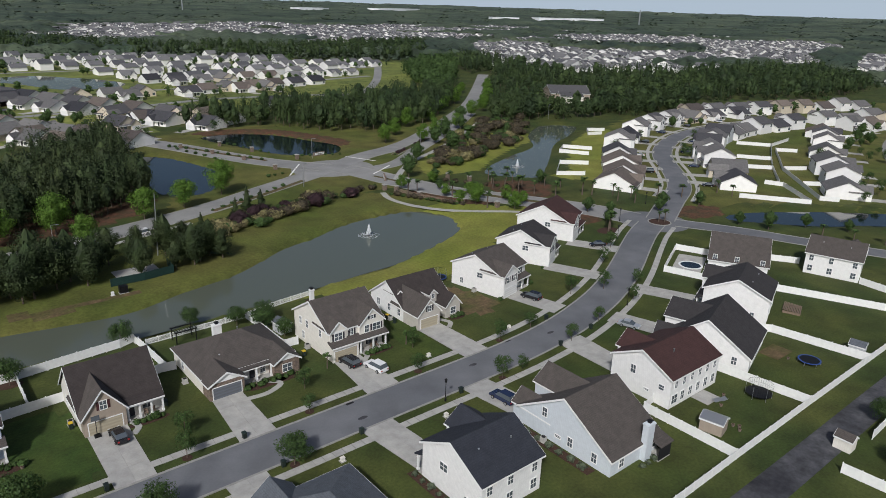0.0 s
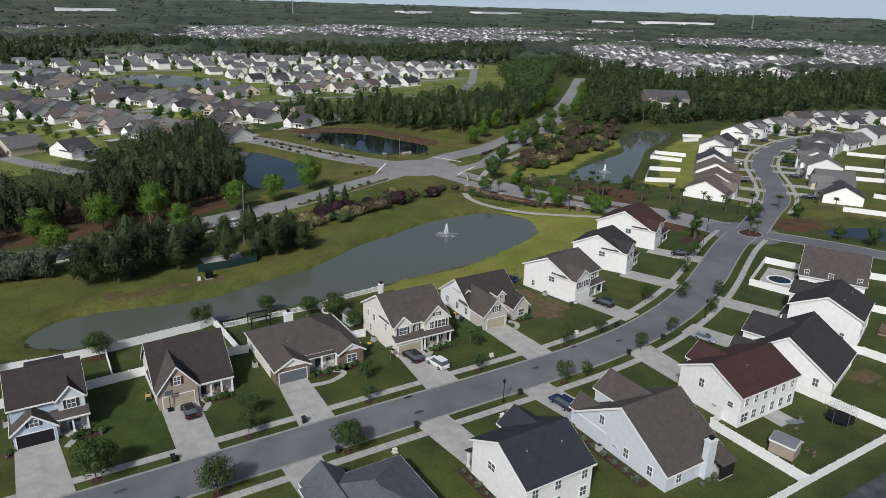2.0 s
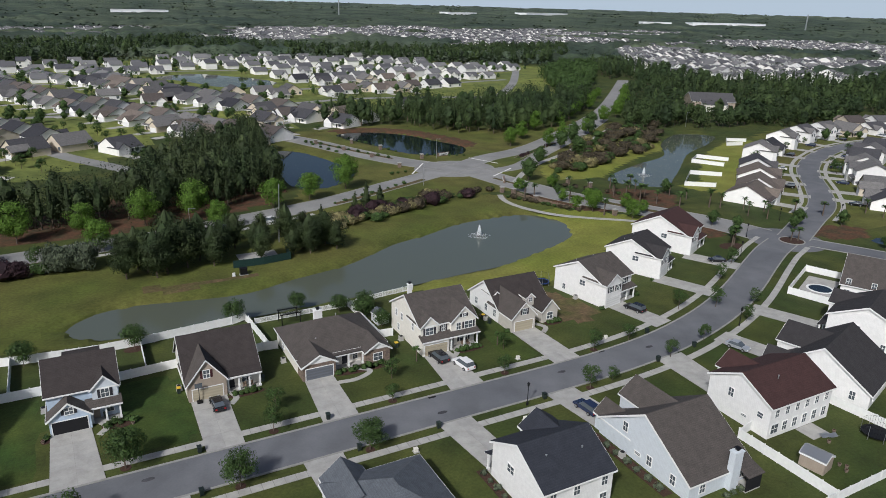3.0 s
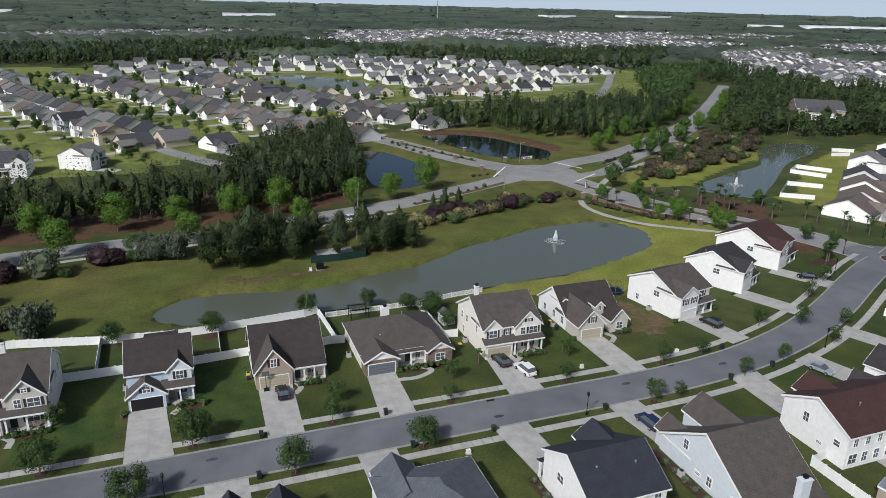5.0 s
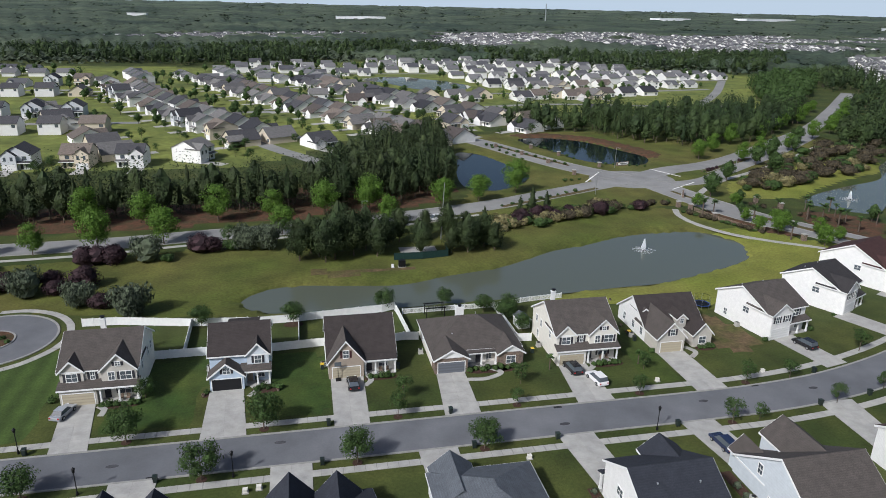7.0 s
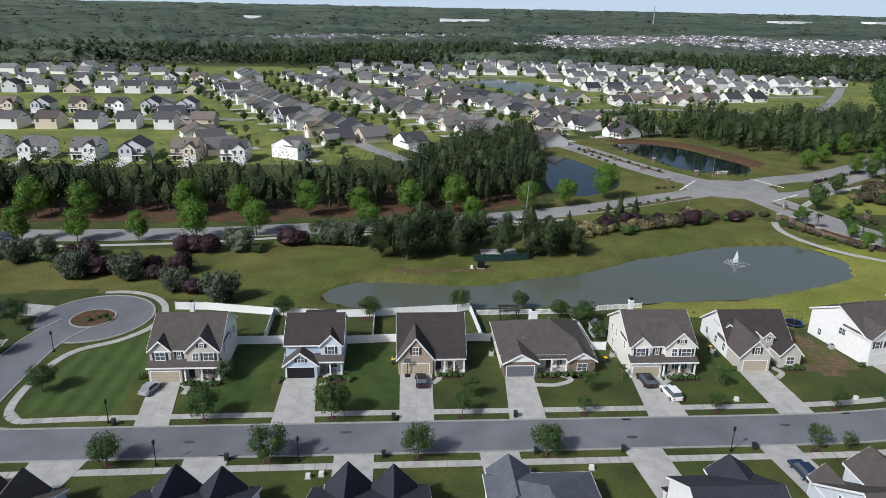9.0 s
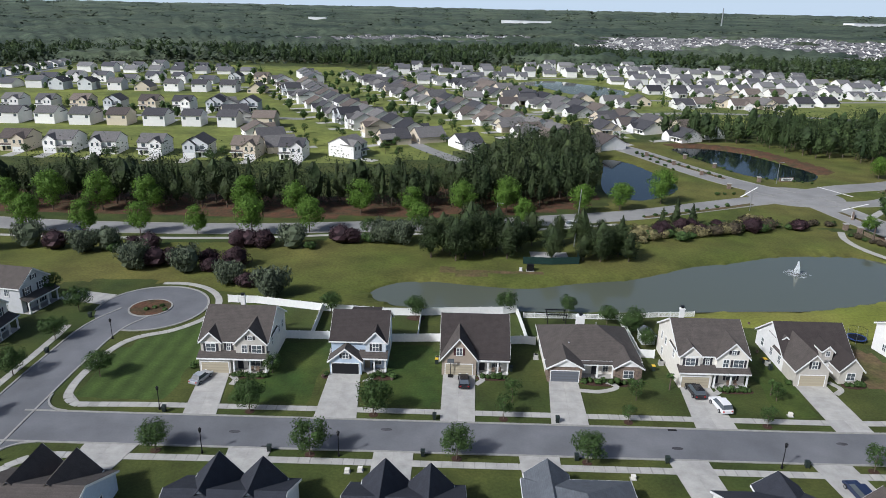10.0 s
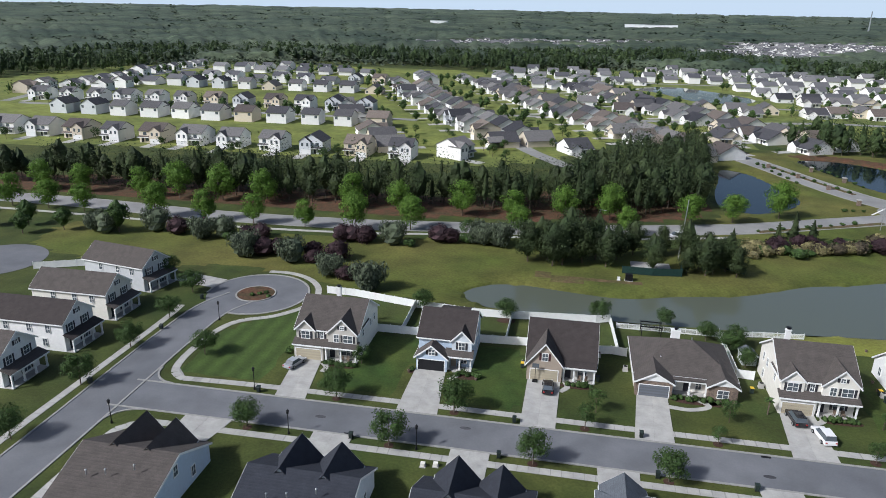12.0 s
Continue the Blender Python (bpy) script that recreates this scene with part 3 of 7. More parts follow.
for d in ((-41.6, -36.2, 0.1, 13.8, -43.2, -38.2), (-20.5, -13.6, 0.1, 14.5, -20.4, -14.8), (-0.2, 5.4, 0.1, 15.8, 0.0, 5.8), (17.6, 23.6, 0.1, 13.6, 18.8, 24.0), (40.6, 47.2, 0.1, 13.4, 41.8, 47.2),
          (62.8, 68.8, 0.1, 14.4, 62.6, 68.3), (-53, -45, -8.5, -18, -53, -47), (-31.4, -25, -8.5, -18, -31, -25.5), (-9.8, -3.9, -8.5, -20, -9.8, -4), (11.7, 17.7, -8.5, -18, 12, 17.5),
          (33.7, 39.6, -8.5, -21, 35, 40.5), (54.7, 60.6, -8.5, -20.5, 56.2, 62), (81.5, 88, -6.9, -21, 81, 86.5)):
    driveway(*d)


def slant_drive(x, y, turn, w, d):
    ob = driveway(-w / 2, w / 2, 0, d)
    ob.matrix_basis = pose(x, y, 0, 0, 0, turn)


slant_drive(-74.5, 44.0, 78, 5.4, 11)
slant_drive(94.5, 4.2, 12, 5.4, 15)
slant_drive(118, 12.0, 24, 5.4, 14)
slant_drive(138.5, 22.0, 28, 5.4, 14)
slant_drive(101, -5, 196, 5.6, 14)
slant_drive(119, 2.0, 203, 5.6, 14)

# ---- houses ----
TURN_OF = {"S": 0, "E": 90, "N": 180, "W": 270}
window_cache = {}


def window(h, face, plane, a, z, w=0.95, hh=1.5, shutter=None, mull=1):
    """A window in the wall that faces S, E, N or W of the house, centred at a along it, its sill at z."""
    x, y = {"S": (a, plane), "N": (a, plane), "E": (plane, a), "W": (plane, a)}[face]
    key = (w, hh, mull)
    if key not in window_cache:
        m, g = Mesh(), Mesh()
        t = 0.1
        m.box(-w / 2 - t, -w / 2, -0.09, 0.02, -t, hh + t).box(w / 2, w / 2 + t, -0.09, 0.02, -t, hh + t)
        m.box(-w / 2, w / 2, -0.09, 0.02, hh, hh + t).box(-w / 2 - 0.03, w / 2 + 0.03, -0.12, 0.02, -t, 0).box(-w / 2, w / 2, -0.07, 0.0, hh / 2 - 0.035, hh / 2 + 0.035)
        for i in range(mull):
            c = -w / 2 + w * (i + 1) / (mull + 1)
            m.box(c - 0.03, c + 0.03, -0.065, 0.0, 0, hh)
        g.box(-w / 2, w / 2, -0.045, -0.015, 0, hh)
        window_cache[key] = m.data("window", TRIM), g.data("pane", GLASS)
    f, g = window_cache[key]
    ob = part("window", f, TRIM, h)
    ob.matrix_basis = pose(x, y, z, 0, 0, TURN_OF[face])
    part("pane", g, GLASS, ob)
    if shutter:
        for s in (-1, 1):
            k = ("shutter", hh, shutter.name)
            if k not in window_cache:
                m = Mesh().box(-0.2, 0.2, -0.06, 0.01, 0, hh)
                window_cache[k] = m.data("shutter", shutter)
            part("shutter", window_cache[k], shutter, ob).matrix_basis = pose(s * (w / 2 + 0.32), 0, 0)
    return ob


def block(h, x0, x1, y0, y1, eave, axis, rise, wall, roof, z0=-0.3, over=0.35, at=0.5, walls=True, rake=True):
    """One gabled volume: walls with their gables, roof slabs, white edge boards. axis: along which the ridge runs."""
    (a0, a1), (b0, b1) = ((y0, y1), (x0, x1)) if axis == "x" else ((x0, x1), (y0, y1))
    am = a0 + (a1 - a0) * at
    q = (lambda a, z, b: (b, a, z)) if axis == "x" else (lambda a, z, b: (a, b, z))
    step = lambda d: (d, 0, 0) if axis == "x" else (0, d, 0)
    if walls:
        inset = 0.02 if axis == "y" else 0.0
        a0, a1 = a0 + inset, a1 - inset
        part("wall", Mesh().prism([q(a, z, b0) for a, z in ((a0, z0), (a1, z0), (a1, eave), (am, eave + rise), (a0, eave))], step(b1 - b0)), wall, h)
    m, t = Mesh(), Mesh()
    for e in (a0, a1):
        s = -1 if e == a0 else 1
        out = e + s * over
        ze = eave - over * rise / abs(am - e)
        m.prism([q(a, z, b0 - over) for a, z in ((out, ze + 0.02), (am, eave + rise + 0.02), (am, eave + rise + 0.2), (out, ze + 0.2))], step(b1 - b0 + 2 * over))
        for b in ((b0 - over - 0.05,) if axis == "y" and b1 <= 10 and over > 0.2 else (b0 - over - 0.05, b1 + over)):
            t.prism([q(a, z, b) for a, z in ((out, ze - 0.16), (am, eave + rise - 0.16), (am, eave + rise + 0.17), (out, ze + 0.17))], step(0.05))
        t.prism([q(a, z, b0 - over) for a, z in ((out, ze - 0.12), (out + s * 0.09, ze - 0.12), (out + s * 0.09, ze + 0.1), (out, ze + 0.1))], step(b1 - b0 + 2 * over))
    part("roof", m, roof, h)
    if rake:
        part("edge_board", t, TRIM, h)


def hip(h, x0, x1, y0, y1, eave, rise, wall, roof, run=None, over=0.4, walls=True):
    if walls:
        part("wall", Mesh().box(x0, x1, y0, y1, -0.3, eave), wall, h)
    x0, x1, y0, y1 = x0 - over, x1 + over, y0 - over, y1 + over
    k = min(x1 - x0, y1 - y0) / 2 if run is None else run
    wide = x1 - x0 > y1 - y0
    ym, xm = (y0 + y1) / 2, (x0 + x1) / 2
    r0, r1 = ((x0 + k, ym), (x1 - k, ym)) if wide else ((xm, y0 + k), (xm, y1 - k))
    z, zr = eave, eave + rise
    c = [(x0, y0), (x1, y0), (x1, y1), (x0, y1)]
    m = Mesh()
    m.v = [(*p, z) for p in c] + [(*p, z + 0.15) for p in c] + [(*r0, zr), (*r1, zr)]
    m.f = [(3, 2, 1, 0)] + [(i, (i + 1) % 4, 4 + (i + 1) % 4, 4 + i) for i in range(4)]
    m.f += [(4, 5, 9, 8), (5, 6, 9), (6, 7, 8, 9), (7, 4, 8)] if wide else [(4, 5, 8), (5, 6, 9, 8), (6, 7, 9), (7, 4, 8, 9)]
    part("roof", m, roof, h)
    t = Mesh()
    t.box(x0 - 0.07, x0, y0, y1, z - 0.1, z + 0.12).box(x1, x1 + 0.07, y0, y1, z - 0.1, z + 0.12).box(x0, x1, y0 - 0.07, y0, z - 0.1, z + 0.12).box(x0, x1, y1, y1 + 0.07, z - 0.1, z + 0.12)
    part("gutter", t, TRIM, h)


def lean(h, x0, x1, y0, y1, z_low, z_high, roof, over=0.3):
    """A lean-to roof that rises from the front edge y0 to the wall at y1."""
    y0 -= over
    part("porch_roof", Mesh().prism([(x0 - over, y0, z_low), (x0 - over, y1, z_high), (x0 - over, y1, z_high + 0.18), (x0 - over, y0, z_low + 0.18)], (x1 - x0 + 2 * over, 0, 0)), roof, h)
    part("edge_board", Mesh().box(x0 - over, x1 + over, y0 - 0.07, y0, z_low - 0.12, z_low + 0.15), TRIM, h)


def garage(h, x0, x1, y, material, open_=False, zh=2.2):
    part("garage_frame", Mesh().box(x0 - 0.14, x0, y - 0.06, y + 0.02, 0, zh + 0.14).box(x1, x1 + 0.14, y - 0.06, y + 0.02, 0, zh + 0.14).box(x0, x1, y - 0.06, y + 0.02, zh, zh + 0.14), TRIM, h)
    m = Mesh()
    if open_:
        m.box(x0, x1, y - 0.012, y + 0.01, 0, zh)
    else:
        for i in range(4):
            m.box(x0, x1, y - 0.03, y + 0.01, zh * i / 4 + 0.012, zh * (i + 1) / 4 - 0.012)
    part("garage_door", m, DARK if open_ else material, h, "open garage, dark inside" if open_ else "")


def porch(h, x0, x1, y0, y1, z=2.6, posts=3, wall_material=TRIM):
    part("porch_floor", Mesh().box(x0, x1, y0, y1, -0.2, 0.16), CONCRETE, h)
    for i in range(posts):
        x = x0 + 0.15 + (x1 - x0 - 0.3) * i / (posts - 1)
        part("porch_post", Mesh().box(x - 0.13, x + 0.13, y0 + 0.03, y0 + 0.29, 0.16, z).box(x - 0.18, x + 0.18, y0 - 0.02, y0 + 0.34, 0.16, 0.5).box(x - 0.17, x + 0.17, y0 - 0.01, y0 + 0.33, z - 0.18, z), TRIM, h)
    part("porch_beam", Mesh().box(x0, x1, y0 + 0.03, y0 + 0.27, z, z + 0.35), TRIM, h)


def front_door(h, x, y, material=None):
    part("front_door", Mesh().box(x - 0.5, x + 0.5, y - 0.05, y + 0.01, 0.16, 2.25).box(x - 0.36, x - 0.06, y - 0.07, y - 0.04, 0.4, 1.1).box(x + 0.06, x + 0.36, y - 0.07, y - 0.04, 0.4, 1.1), material or SHUTTER_BLACK, h)


def chimney(h, x, y, z0, z1, material=TRIM, w=0.55, d=0.4):
    c = part("chimney", Mesh().box(x - w, x + w, y - d, y + d, z0, z1).box(x - w - 0.1, x + w + 0.1, y - d - 0.1, y + d + 0.1, z1 - 0.25, z1 - 0.1), material, h)
    part("chimney_cap", Mesh().box(x - 0.25, x + 0.25, y - 0.25, y + 0.25, z1, z1 + 0.3).box(x - 0.38, x + 0.38, y - 0.38, y + 0.38, z1 + 0.3, z1 + 0.38), IRON, c, "dark metal chimney cap")


def vents(h, pts):
    for x, y, z in pts:
        part("roof_vent", Mesh().tube([(x, y, z - 0.4, 0.09), (x, y, z + 0.35, 0.09), (x, y, z + 0.36, 0.16), (x, y, z + 0.45, 0.05)], 8), STEEL, h)


def two_storey(at, label, wall, front, roof, garage_left=True, tan=True):
    """Two storeys, a garage and a columned porch under one lean-to roof, two gables towards the street."""
    h = thing("house", at, label, "house")
    block(h, -6, 6, 1.6, 14.6, 5.7, "x", 3.9, wall, roof)
    part("wall", Mesh().box(-6.03, 6.03, 1.5, 1.62, 2.6, 5.68), front, h)
    part("wall", Mesh().box(-6, -0.4, 0, 1.6, -0.3, 2.9), front, h)
    block(h, -5.9, -2.3, 1.2, 7.0, 5.7, "y", 1.75, front, roof, z0=2.9, over=0.3)
    block(h, 0.4, 5.9, 0.9, 8.0, 5.7, "y", 2.7, front, roof, z0=3.3, over=0.3)
    lean(h, -6, 6, 0, 1.5, 2.95, 3.7, roof)
    garage(h, -5.6, -0.8, 0, DOOR_TAN if tan else DOOR_WHITE)
    porch(h, 0.0, 6, 0.0, 1.6)
    front_door(h, 0.9, 1.6)
    window(h, "S", 1.6, 3.6, 0.8, 1.7, 1.5, SHUTTER_BLACK)
    window(h, "S", 1.2, -4.1, 3.8, 1.6, 1.4, SHUTTER_BLACK)
    window(h, "S", 0.9, 2.0, 3.8, 0.9, 1.4)
    window(h, "S", 0.9, 4.2, 3.8, 1.7, 1.4, SHUTTER_BLACK)
    window(h, "S", 0.9, 3.15, 6.3, 0.7, 0.7, SHUTTER_BLACK)
    window(h, "S", 1.5, -1.0, 3.9, 0.6, 1.3, SHUTTER_BLACK)
    for y in (4.5, 9.5, 12):
        window(h, "W", -6, y, 3.7, 0.8, 1.4)
        window(h, "E", 6, y, 3.7, 0.8, 1.4)
    window(h, "W", -6, 11, 0.9, 0.8, 1.4)
    chimney(h, -2.0, 14.6, -0.3, 8.9, TRIM, 0.42, 0.3)
    for y in (3.0, 4.0):
        vents(h, [(3.0 - y, 11.5, 7.5)])
    return h


two_storey(pose(-37.4, 13.4, 0), "two-storey greige house with taupe shingles and porch", W_CREAM, W_GREIGE, R_BROWN)
two_storey(pose(47.5, 12.8, 0), "two-storey cream house with taupe shingles and porch", W_CREAM, W_CREAM, R_BROWN)


def blue_house(at):
    h = thing("house", at, "two-storey pale blue house with dark brown roof", "house")
    block(h, -5, 5, 2.4, 13.0, 5.6, "x", 3.5, W_BLUE, R_DARK)
    block(h, 1.2, 4.9, 2.0, 7.0, 5.6, "y", 1.9, W_ICE, R_DARK, z0=3.2, over=0.3)
    block(h, -5, 0.7, 0, 6.0, 2.8, "y", 2.3, W_BLUE, R_BROWN)
    lean(h, 0.4, 5, 0.9, 2.4, 2.8, 3.6, R_BROWN)
    garage(h, -4.6, 0.2, 0, None, open_=True)
    porch(h, 0.7, 5, 0.9, 2.4, 2.45)
    front_door(h, 1.5, 2.4, W_TAN)
    window(h, "S", 2.4, 3.4, 0.9, 1.1, 1.3)
    window(h, "S", 0, -2.1, 3.2, 1.1, 1.1, SHUTTER_BLACK)
    window(h, "S", 2.0, 3.05, 3.8, 1.1, 1.4, SHUTTER_BLACK)
    window(h, "E", 5, 9, 3.8)
    window(h, "E", 5, 9, 0.9)
    window(h, "W", -5, 8, 3.8)
    part("dormer_roof", Mesh().prism([(-2.4, 8.6, 8.2), (-2.4, 13.2, 7.2), (-2.4, 13.2, 7.4), (-2.4, 8.6, 8.45)], (5.6, 0, 0)), R_DARK, h)
    part("dormer_wall", Mesh().box(-2.2, 3.0, 9.5, 13.0, 4.5, 7.2), W_BLUE, h)
    vents(h, [(-4, 10, 7.4)])


blue_house(pose(-15.3, 14.2, 0))


def tan_house(at):
    h = thing("house", at, "tan house with steep dark brown roof", "house")
    block(h, -6, 6, 1.8, 13.4, 3.2, "x", 5.4, W_CREAM, R_DARK)
    block(h, -6, 0.2, 0, 8.0, 3.4, "y", 3.9, W_TAN, R_BROWN)
    lean(h, 0.4, 6, 0.4, 1.9, 2.85, 3.4, R_DARK, over=0.2)
    garage(h, -5.3, -0.5, 0, DOOR_TAN)
    porch(h, 0.4, 6, 0.4, 1.8, 2.45, 4)
    front_door(h, 1.3, 1.8)
    window(h, "S", 1.8, 3.8, 0.9, 1.5, 1.3)
    window(h, "S", 0, -2.9, 4.0, 0.95, 1.4, SHUTTER_RED)
    window(h, "W", -6, 10, 0.9)
    window(h, "E", 6, 7, 1.0)
    vents(h, [(3, 11, 5.8), (-3, 10.4, 6.2)])


tan_house(pose(5.7, 15.0, 0))


def ranch(at):
    h = thing("house", at, "single-storey ranch house with taupe hip roof", "house")
    hip(h, -8.4, 8.4, 3.0, 16.6, 2.9, 3.9, W_CREAM, R_BROWN)
    block(h, -8.4, -2.3, 0, 9.0, 2.9, "y", 1.7, BRICK, R_BROWN)
    block(h, 3.6, 8.4, 0.6, 7.0, 2.9, "y", 1.5, BRICK, R_BROWN)
    part("gable_board", Mesh().prism([(-7.6, -0.06, 3.05), (-3.1, -0.06, 3.05), (-5.35, -0.06, 4.3)], (0, 0.05, 0)), TRIM, h)
    part("gable_board", Mesh().prism([(4.3, 0.54, 3.05), (7.7, 0.54, 3.05), (6.0, 0.54, 4.1)], (0, 0.05, 0)), TRIM, h)
    part("porch_roof", Mesh().box(-2.3, 3.6, 1.6, 3.2, 2.75, 3.0), R_BROWN, h)
    garage(h, -7.8, -2.9, 0, DOOR_GREY)
    porch(h, -2.2, 3.6, 1.6, 3.0, 2.5, 3)
    front_door(h, 0.4, 3.0)
    window(h, "S", 3.0, 2.4, 0.7, 0.9, 1.5)
    window(h, "S", 0.6, 6.0, 0.8, 1.7, 1.4)
    window(h, "E", 8.4, 9, 0.9)
    window(h, "W", -8.4, 12, 0.9)
    chimney(h, -0.2, 16.4, 0, 5.6, TRIM, 0.8, 0.5)
    vents(h, [(-4, 6, 4.5), (2, 12, 5.8)])


ranch(pose(26.9, 13.6, 0))


def cape(at):
    h = thing("house", at, "white cape house with dormer and taupe roof", "house")
    block(h, -6.2, 6.2, 5.0, 17.0, 3.1, "x", 4.3, W_WHITE, R_DARK)
    block(h, -6.2, -0.4, 0, 9.0, 3.3, "y", 3.0, W_GREIGE, R_BROWN)
    block(h, 2.2, 6.2, 1.2, 9.0, 2.9, "y", 2.2, W_GREIGE, R_DARK)
    block(h, 0.2, 2.2, 4.4, 9.0, 4.9, "y", 0.9, W_GREIGE, R_DARK, z0=3.0, over=0.25)
    block(h, -6.0, -4.0, 8.0, 12.0, 5.0, "y", 0.8, W_WHITE, R_BROWN, z0=3.0, over=0.25)
    garage(h, -5.4, -1.0, 0, DOOR_TAN)
    front_door(h, 1.0, 5.0)
    window(h, "S", 0, -3.2, 3.6, 0.9, 1.3, SHUTTER_BLACK)
    window(h, "S", 1.2, 4.2, 0.8, 1.4, 1.4)
    window(h, "S", 4.4, 1.2, 3.9, 0.7, 0.9)
    for y in (6.5, 10, 14):
        window(h, "W", -6.2, y, 1.0)
    vents(h, [(-2, 14, 5.2), (3, 14, 5.2)])


cape(pose(68.6, 14.4, 0))


def plain_two(at, label, wall, roof, w=11.0, d=14.5, eave=5.6, rise=3.2, left=True, navy=False):
    """Two storeys with the gable ends to the sides and a garage wing at the street."""
    h = thing("house", at, label, "house")
    s = -1 if left else 1
    block(h, -w / 2, w / 2, 1.5, d, eave, "x", rise, wall, roof)
    gx0, gx1 = sorted((s * w / 2, s * (w / 2 - 5.6)))
    block(h, gx0, gx1, 0, 6.5, eave, "y", 2.0, wall, roof, over=0.3)
    px0, px1 = sorted((s * (w / 2 - 5.6), -s * w / 2))
    lean(h, px0, px1, 0.2, 1.5, 2.8, 3.4, roof)
    porch(h, px0, px1, 0.2, 1.5, 2.45)
    garage(h, gx0 + 0.4, gx1 - 0.4, 0, DOOR_WHITE)
    front_door(h, px0 + 1.0, 1.5)
    for x in (gx0 + 1.5, gx1 - 1.5):
        window(h, "S", 0, x, 3.6, 0.95, 1.4, SHUTTER_BLACK)
    window(h, "S", 1.5, (px0 + px1) / 2, 3.7, 1.6, 1.4, SHUTTER_BLACK)
    window(h, "S", 1.5, (px0 + px1) / 2 + 0.8, 0.9, 1.2, 1.3)
    for f, x in (("W", -w / 2), ("E", w / 2)):
        window(h, f, x, d * 0.45, 3.5, 1.5, 1.2)
        window(h, f, x, d * 0.8, 0.9, 0.8, 1.3)
    for x in (-w / 2 + 1.4, 0.4, w / 2 - 1.4):
        window(h, "N", d, x, 3.6, 0.95, 1.4)
        window(h, "N", d, x, 0.8, 1.1, 1.5)
    vents(h, [(-w / 4, d * 0.75, eave + 1.9), (w / 4, d * 0.72, eave + 2.0)])
    return h


plain_two(pose(93.3, 16.7, 0, 0, 0, 11.5), "two-storey white house with taupe roof", W_WHITE, R_BROWN, 11, 15)
plain_two(pose(116.6, 25.9, 0, 0, 0, 25.5), "two-storey white house with near-black roof", W_WHITE, R_BLACK, 10, 14.5)
plain_two(pose(138.5, 36.0, 0, 0, 0, 24), "two-storey white house with maroon roof", W_WHITE, R_MAROON, 12.5, 17, rise=3.9)

# south side of the street: the houses face it, so they are turned round
h = plain_two(pose(40.4, -21.0, 0, 0, 0, 180), "two-storey white house with charcoal roof", W_WHITE, R_NAVY, 11.2, 13.7, left=True)


def big_cape(at, label, wall, roof, w, d, rise=5.6, eave=2.9, at_=0.5, stack=None):
    """A deep house with low side eaves, a tall ridge and a gabled wing at the street."""
    h = thing("house", at, label, "house")
    block(h, -w / 2, w / 2, 1.5, d, eave, "x", rise, wall, roof, at=at_)
    block(h, -w / 2 + 1.0, w / 2 - 4.5, 0.6, d * 0.5, 5.4, "y", 2.3, wall, roof, over=0.3)
    block(h, w / 2 - 4.2, w / 2 - 0.3, 0, d * 0.4, 2.9, "y", 1.8, wall, roof, over=0.3)
    garage(h, -w / 2 + 1.3, w / 2 - 4.8, 0.6, DOOR_WHITE)
    for f, x in (("E", w / 2), ("W", -w / 2)):
        for y, z in ((d * 0.35, 3.6), (d * 0.62, 1.0), (d * 0.85, 0.9)):
            window(h, f, x, y, z, 0.9, 1.5)
        window(h, f, x, d * 0.5, 1.3, 1.1, 0.4, mull=0)
    for x in (-w / 2 + 1.5, -w / 2 + 3.5, w / 2 - 2.5):
        window(h, "N", d, x, 0.8, 1.0, 1.4)
    if stack:
        chimney(h, *stack)
    vents(h, [(w * 0.2, d * 0.72, eave + rise * 0.55), (-w * 0.1, d * 0.68, eave + rise * 0.63)])
    return h


h = big_cape(pose(61.6, -19.5, 0, 0, 0, 180), "ice-blue house with tall taupe roof and chimney", W_ICE, R_BROWN, 11.8, 19.8, stack=(-2.0, 20.2, -0.3, 6.3, W_ICE, 0.8, 0.5))
part("porch_floor", Mesh().box(-5.9, -2.9, 19.8, 22.0, -0.2, 0.15), CONCRETE, h)
part("screen_wall", Mesh().box(-5.9, -5.8, 19.8, 21.9, 0.15, 2.4).box(-5.9, -2.9, 21.85, 21.95, 0.15, 2.4), DARK, h, "dark insect screen panels")
part("porch_roof", Mesh().prism([(-6.1, 22.2, 2.5), (-6.1, 19.6, 3.2), (-6.1, 19.6, 3.35), (-6.1, 22.2, 2.65)], (3.3, 0, 0)), R_BROWN, h)
h = thing("house", pose(85.6, -20.5, 0, 0, 0, 180), "white two-storey house with maroon shingle roof", "house")
block(h, -7.4, 7.4, 1.5, 13.6, 5.7, "x", 3.0, W_WHITE, R_MAROON)
block(h, -1.5, 4.0, 0, 8, 5.7, "y", 2.2, W_WHITE, R_MAROON, over=0.3)
garage(h, -1.1, 3.6, 0, DOOR_WHITE)
window(h, "S", 0, 1.2, 3.6, 1.6, 1.4, SHUTTER_BLACK)
for x in (-6, -3.6, -1.2, 1.2, 3.6, 6):
    window(h, "N", 13.6, x, 3.7, 0.8, 1.3)
    window(h, "N", 13.6, x, 0.8, 1.0 if x < 6 else 1.6, 1.6)
for f, x in (("E", 7.4), ("W", -7.4)):
    window(h, f, x, 6, 3.7)
    window(h, f, x, 11.8, 3.0, 1.0, 0.9, mull=0)
    window(h, f, x, 9, 1.6, 1.0, 0.35, mull=0)
vents(h, [(2, 10, 7.9)])
big_cape(pose(103.3, -16.5, 0, 0, 0, 197), "white house with tall black shingle roof", W_WHITE, R_BLACK, 15.0, 18.0)
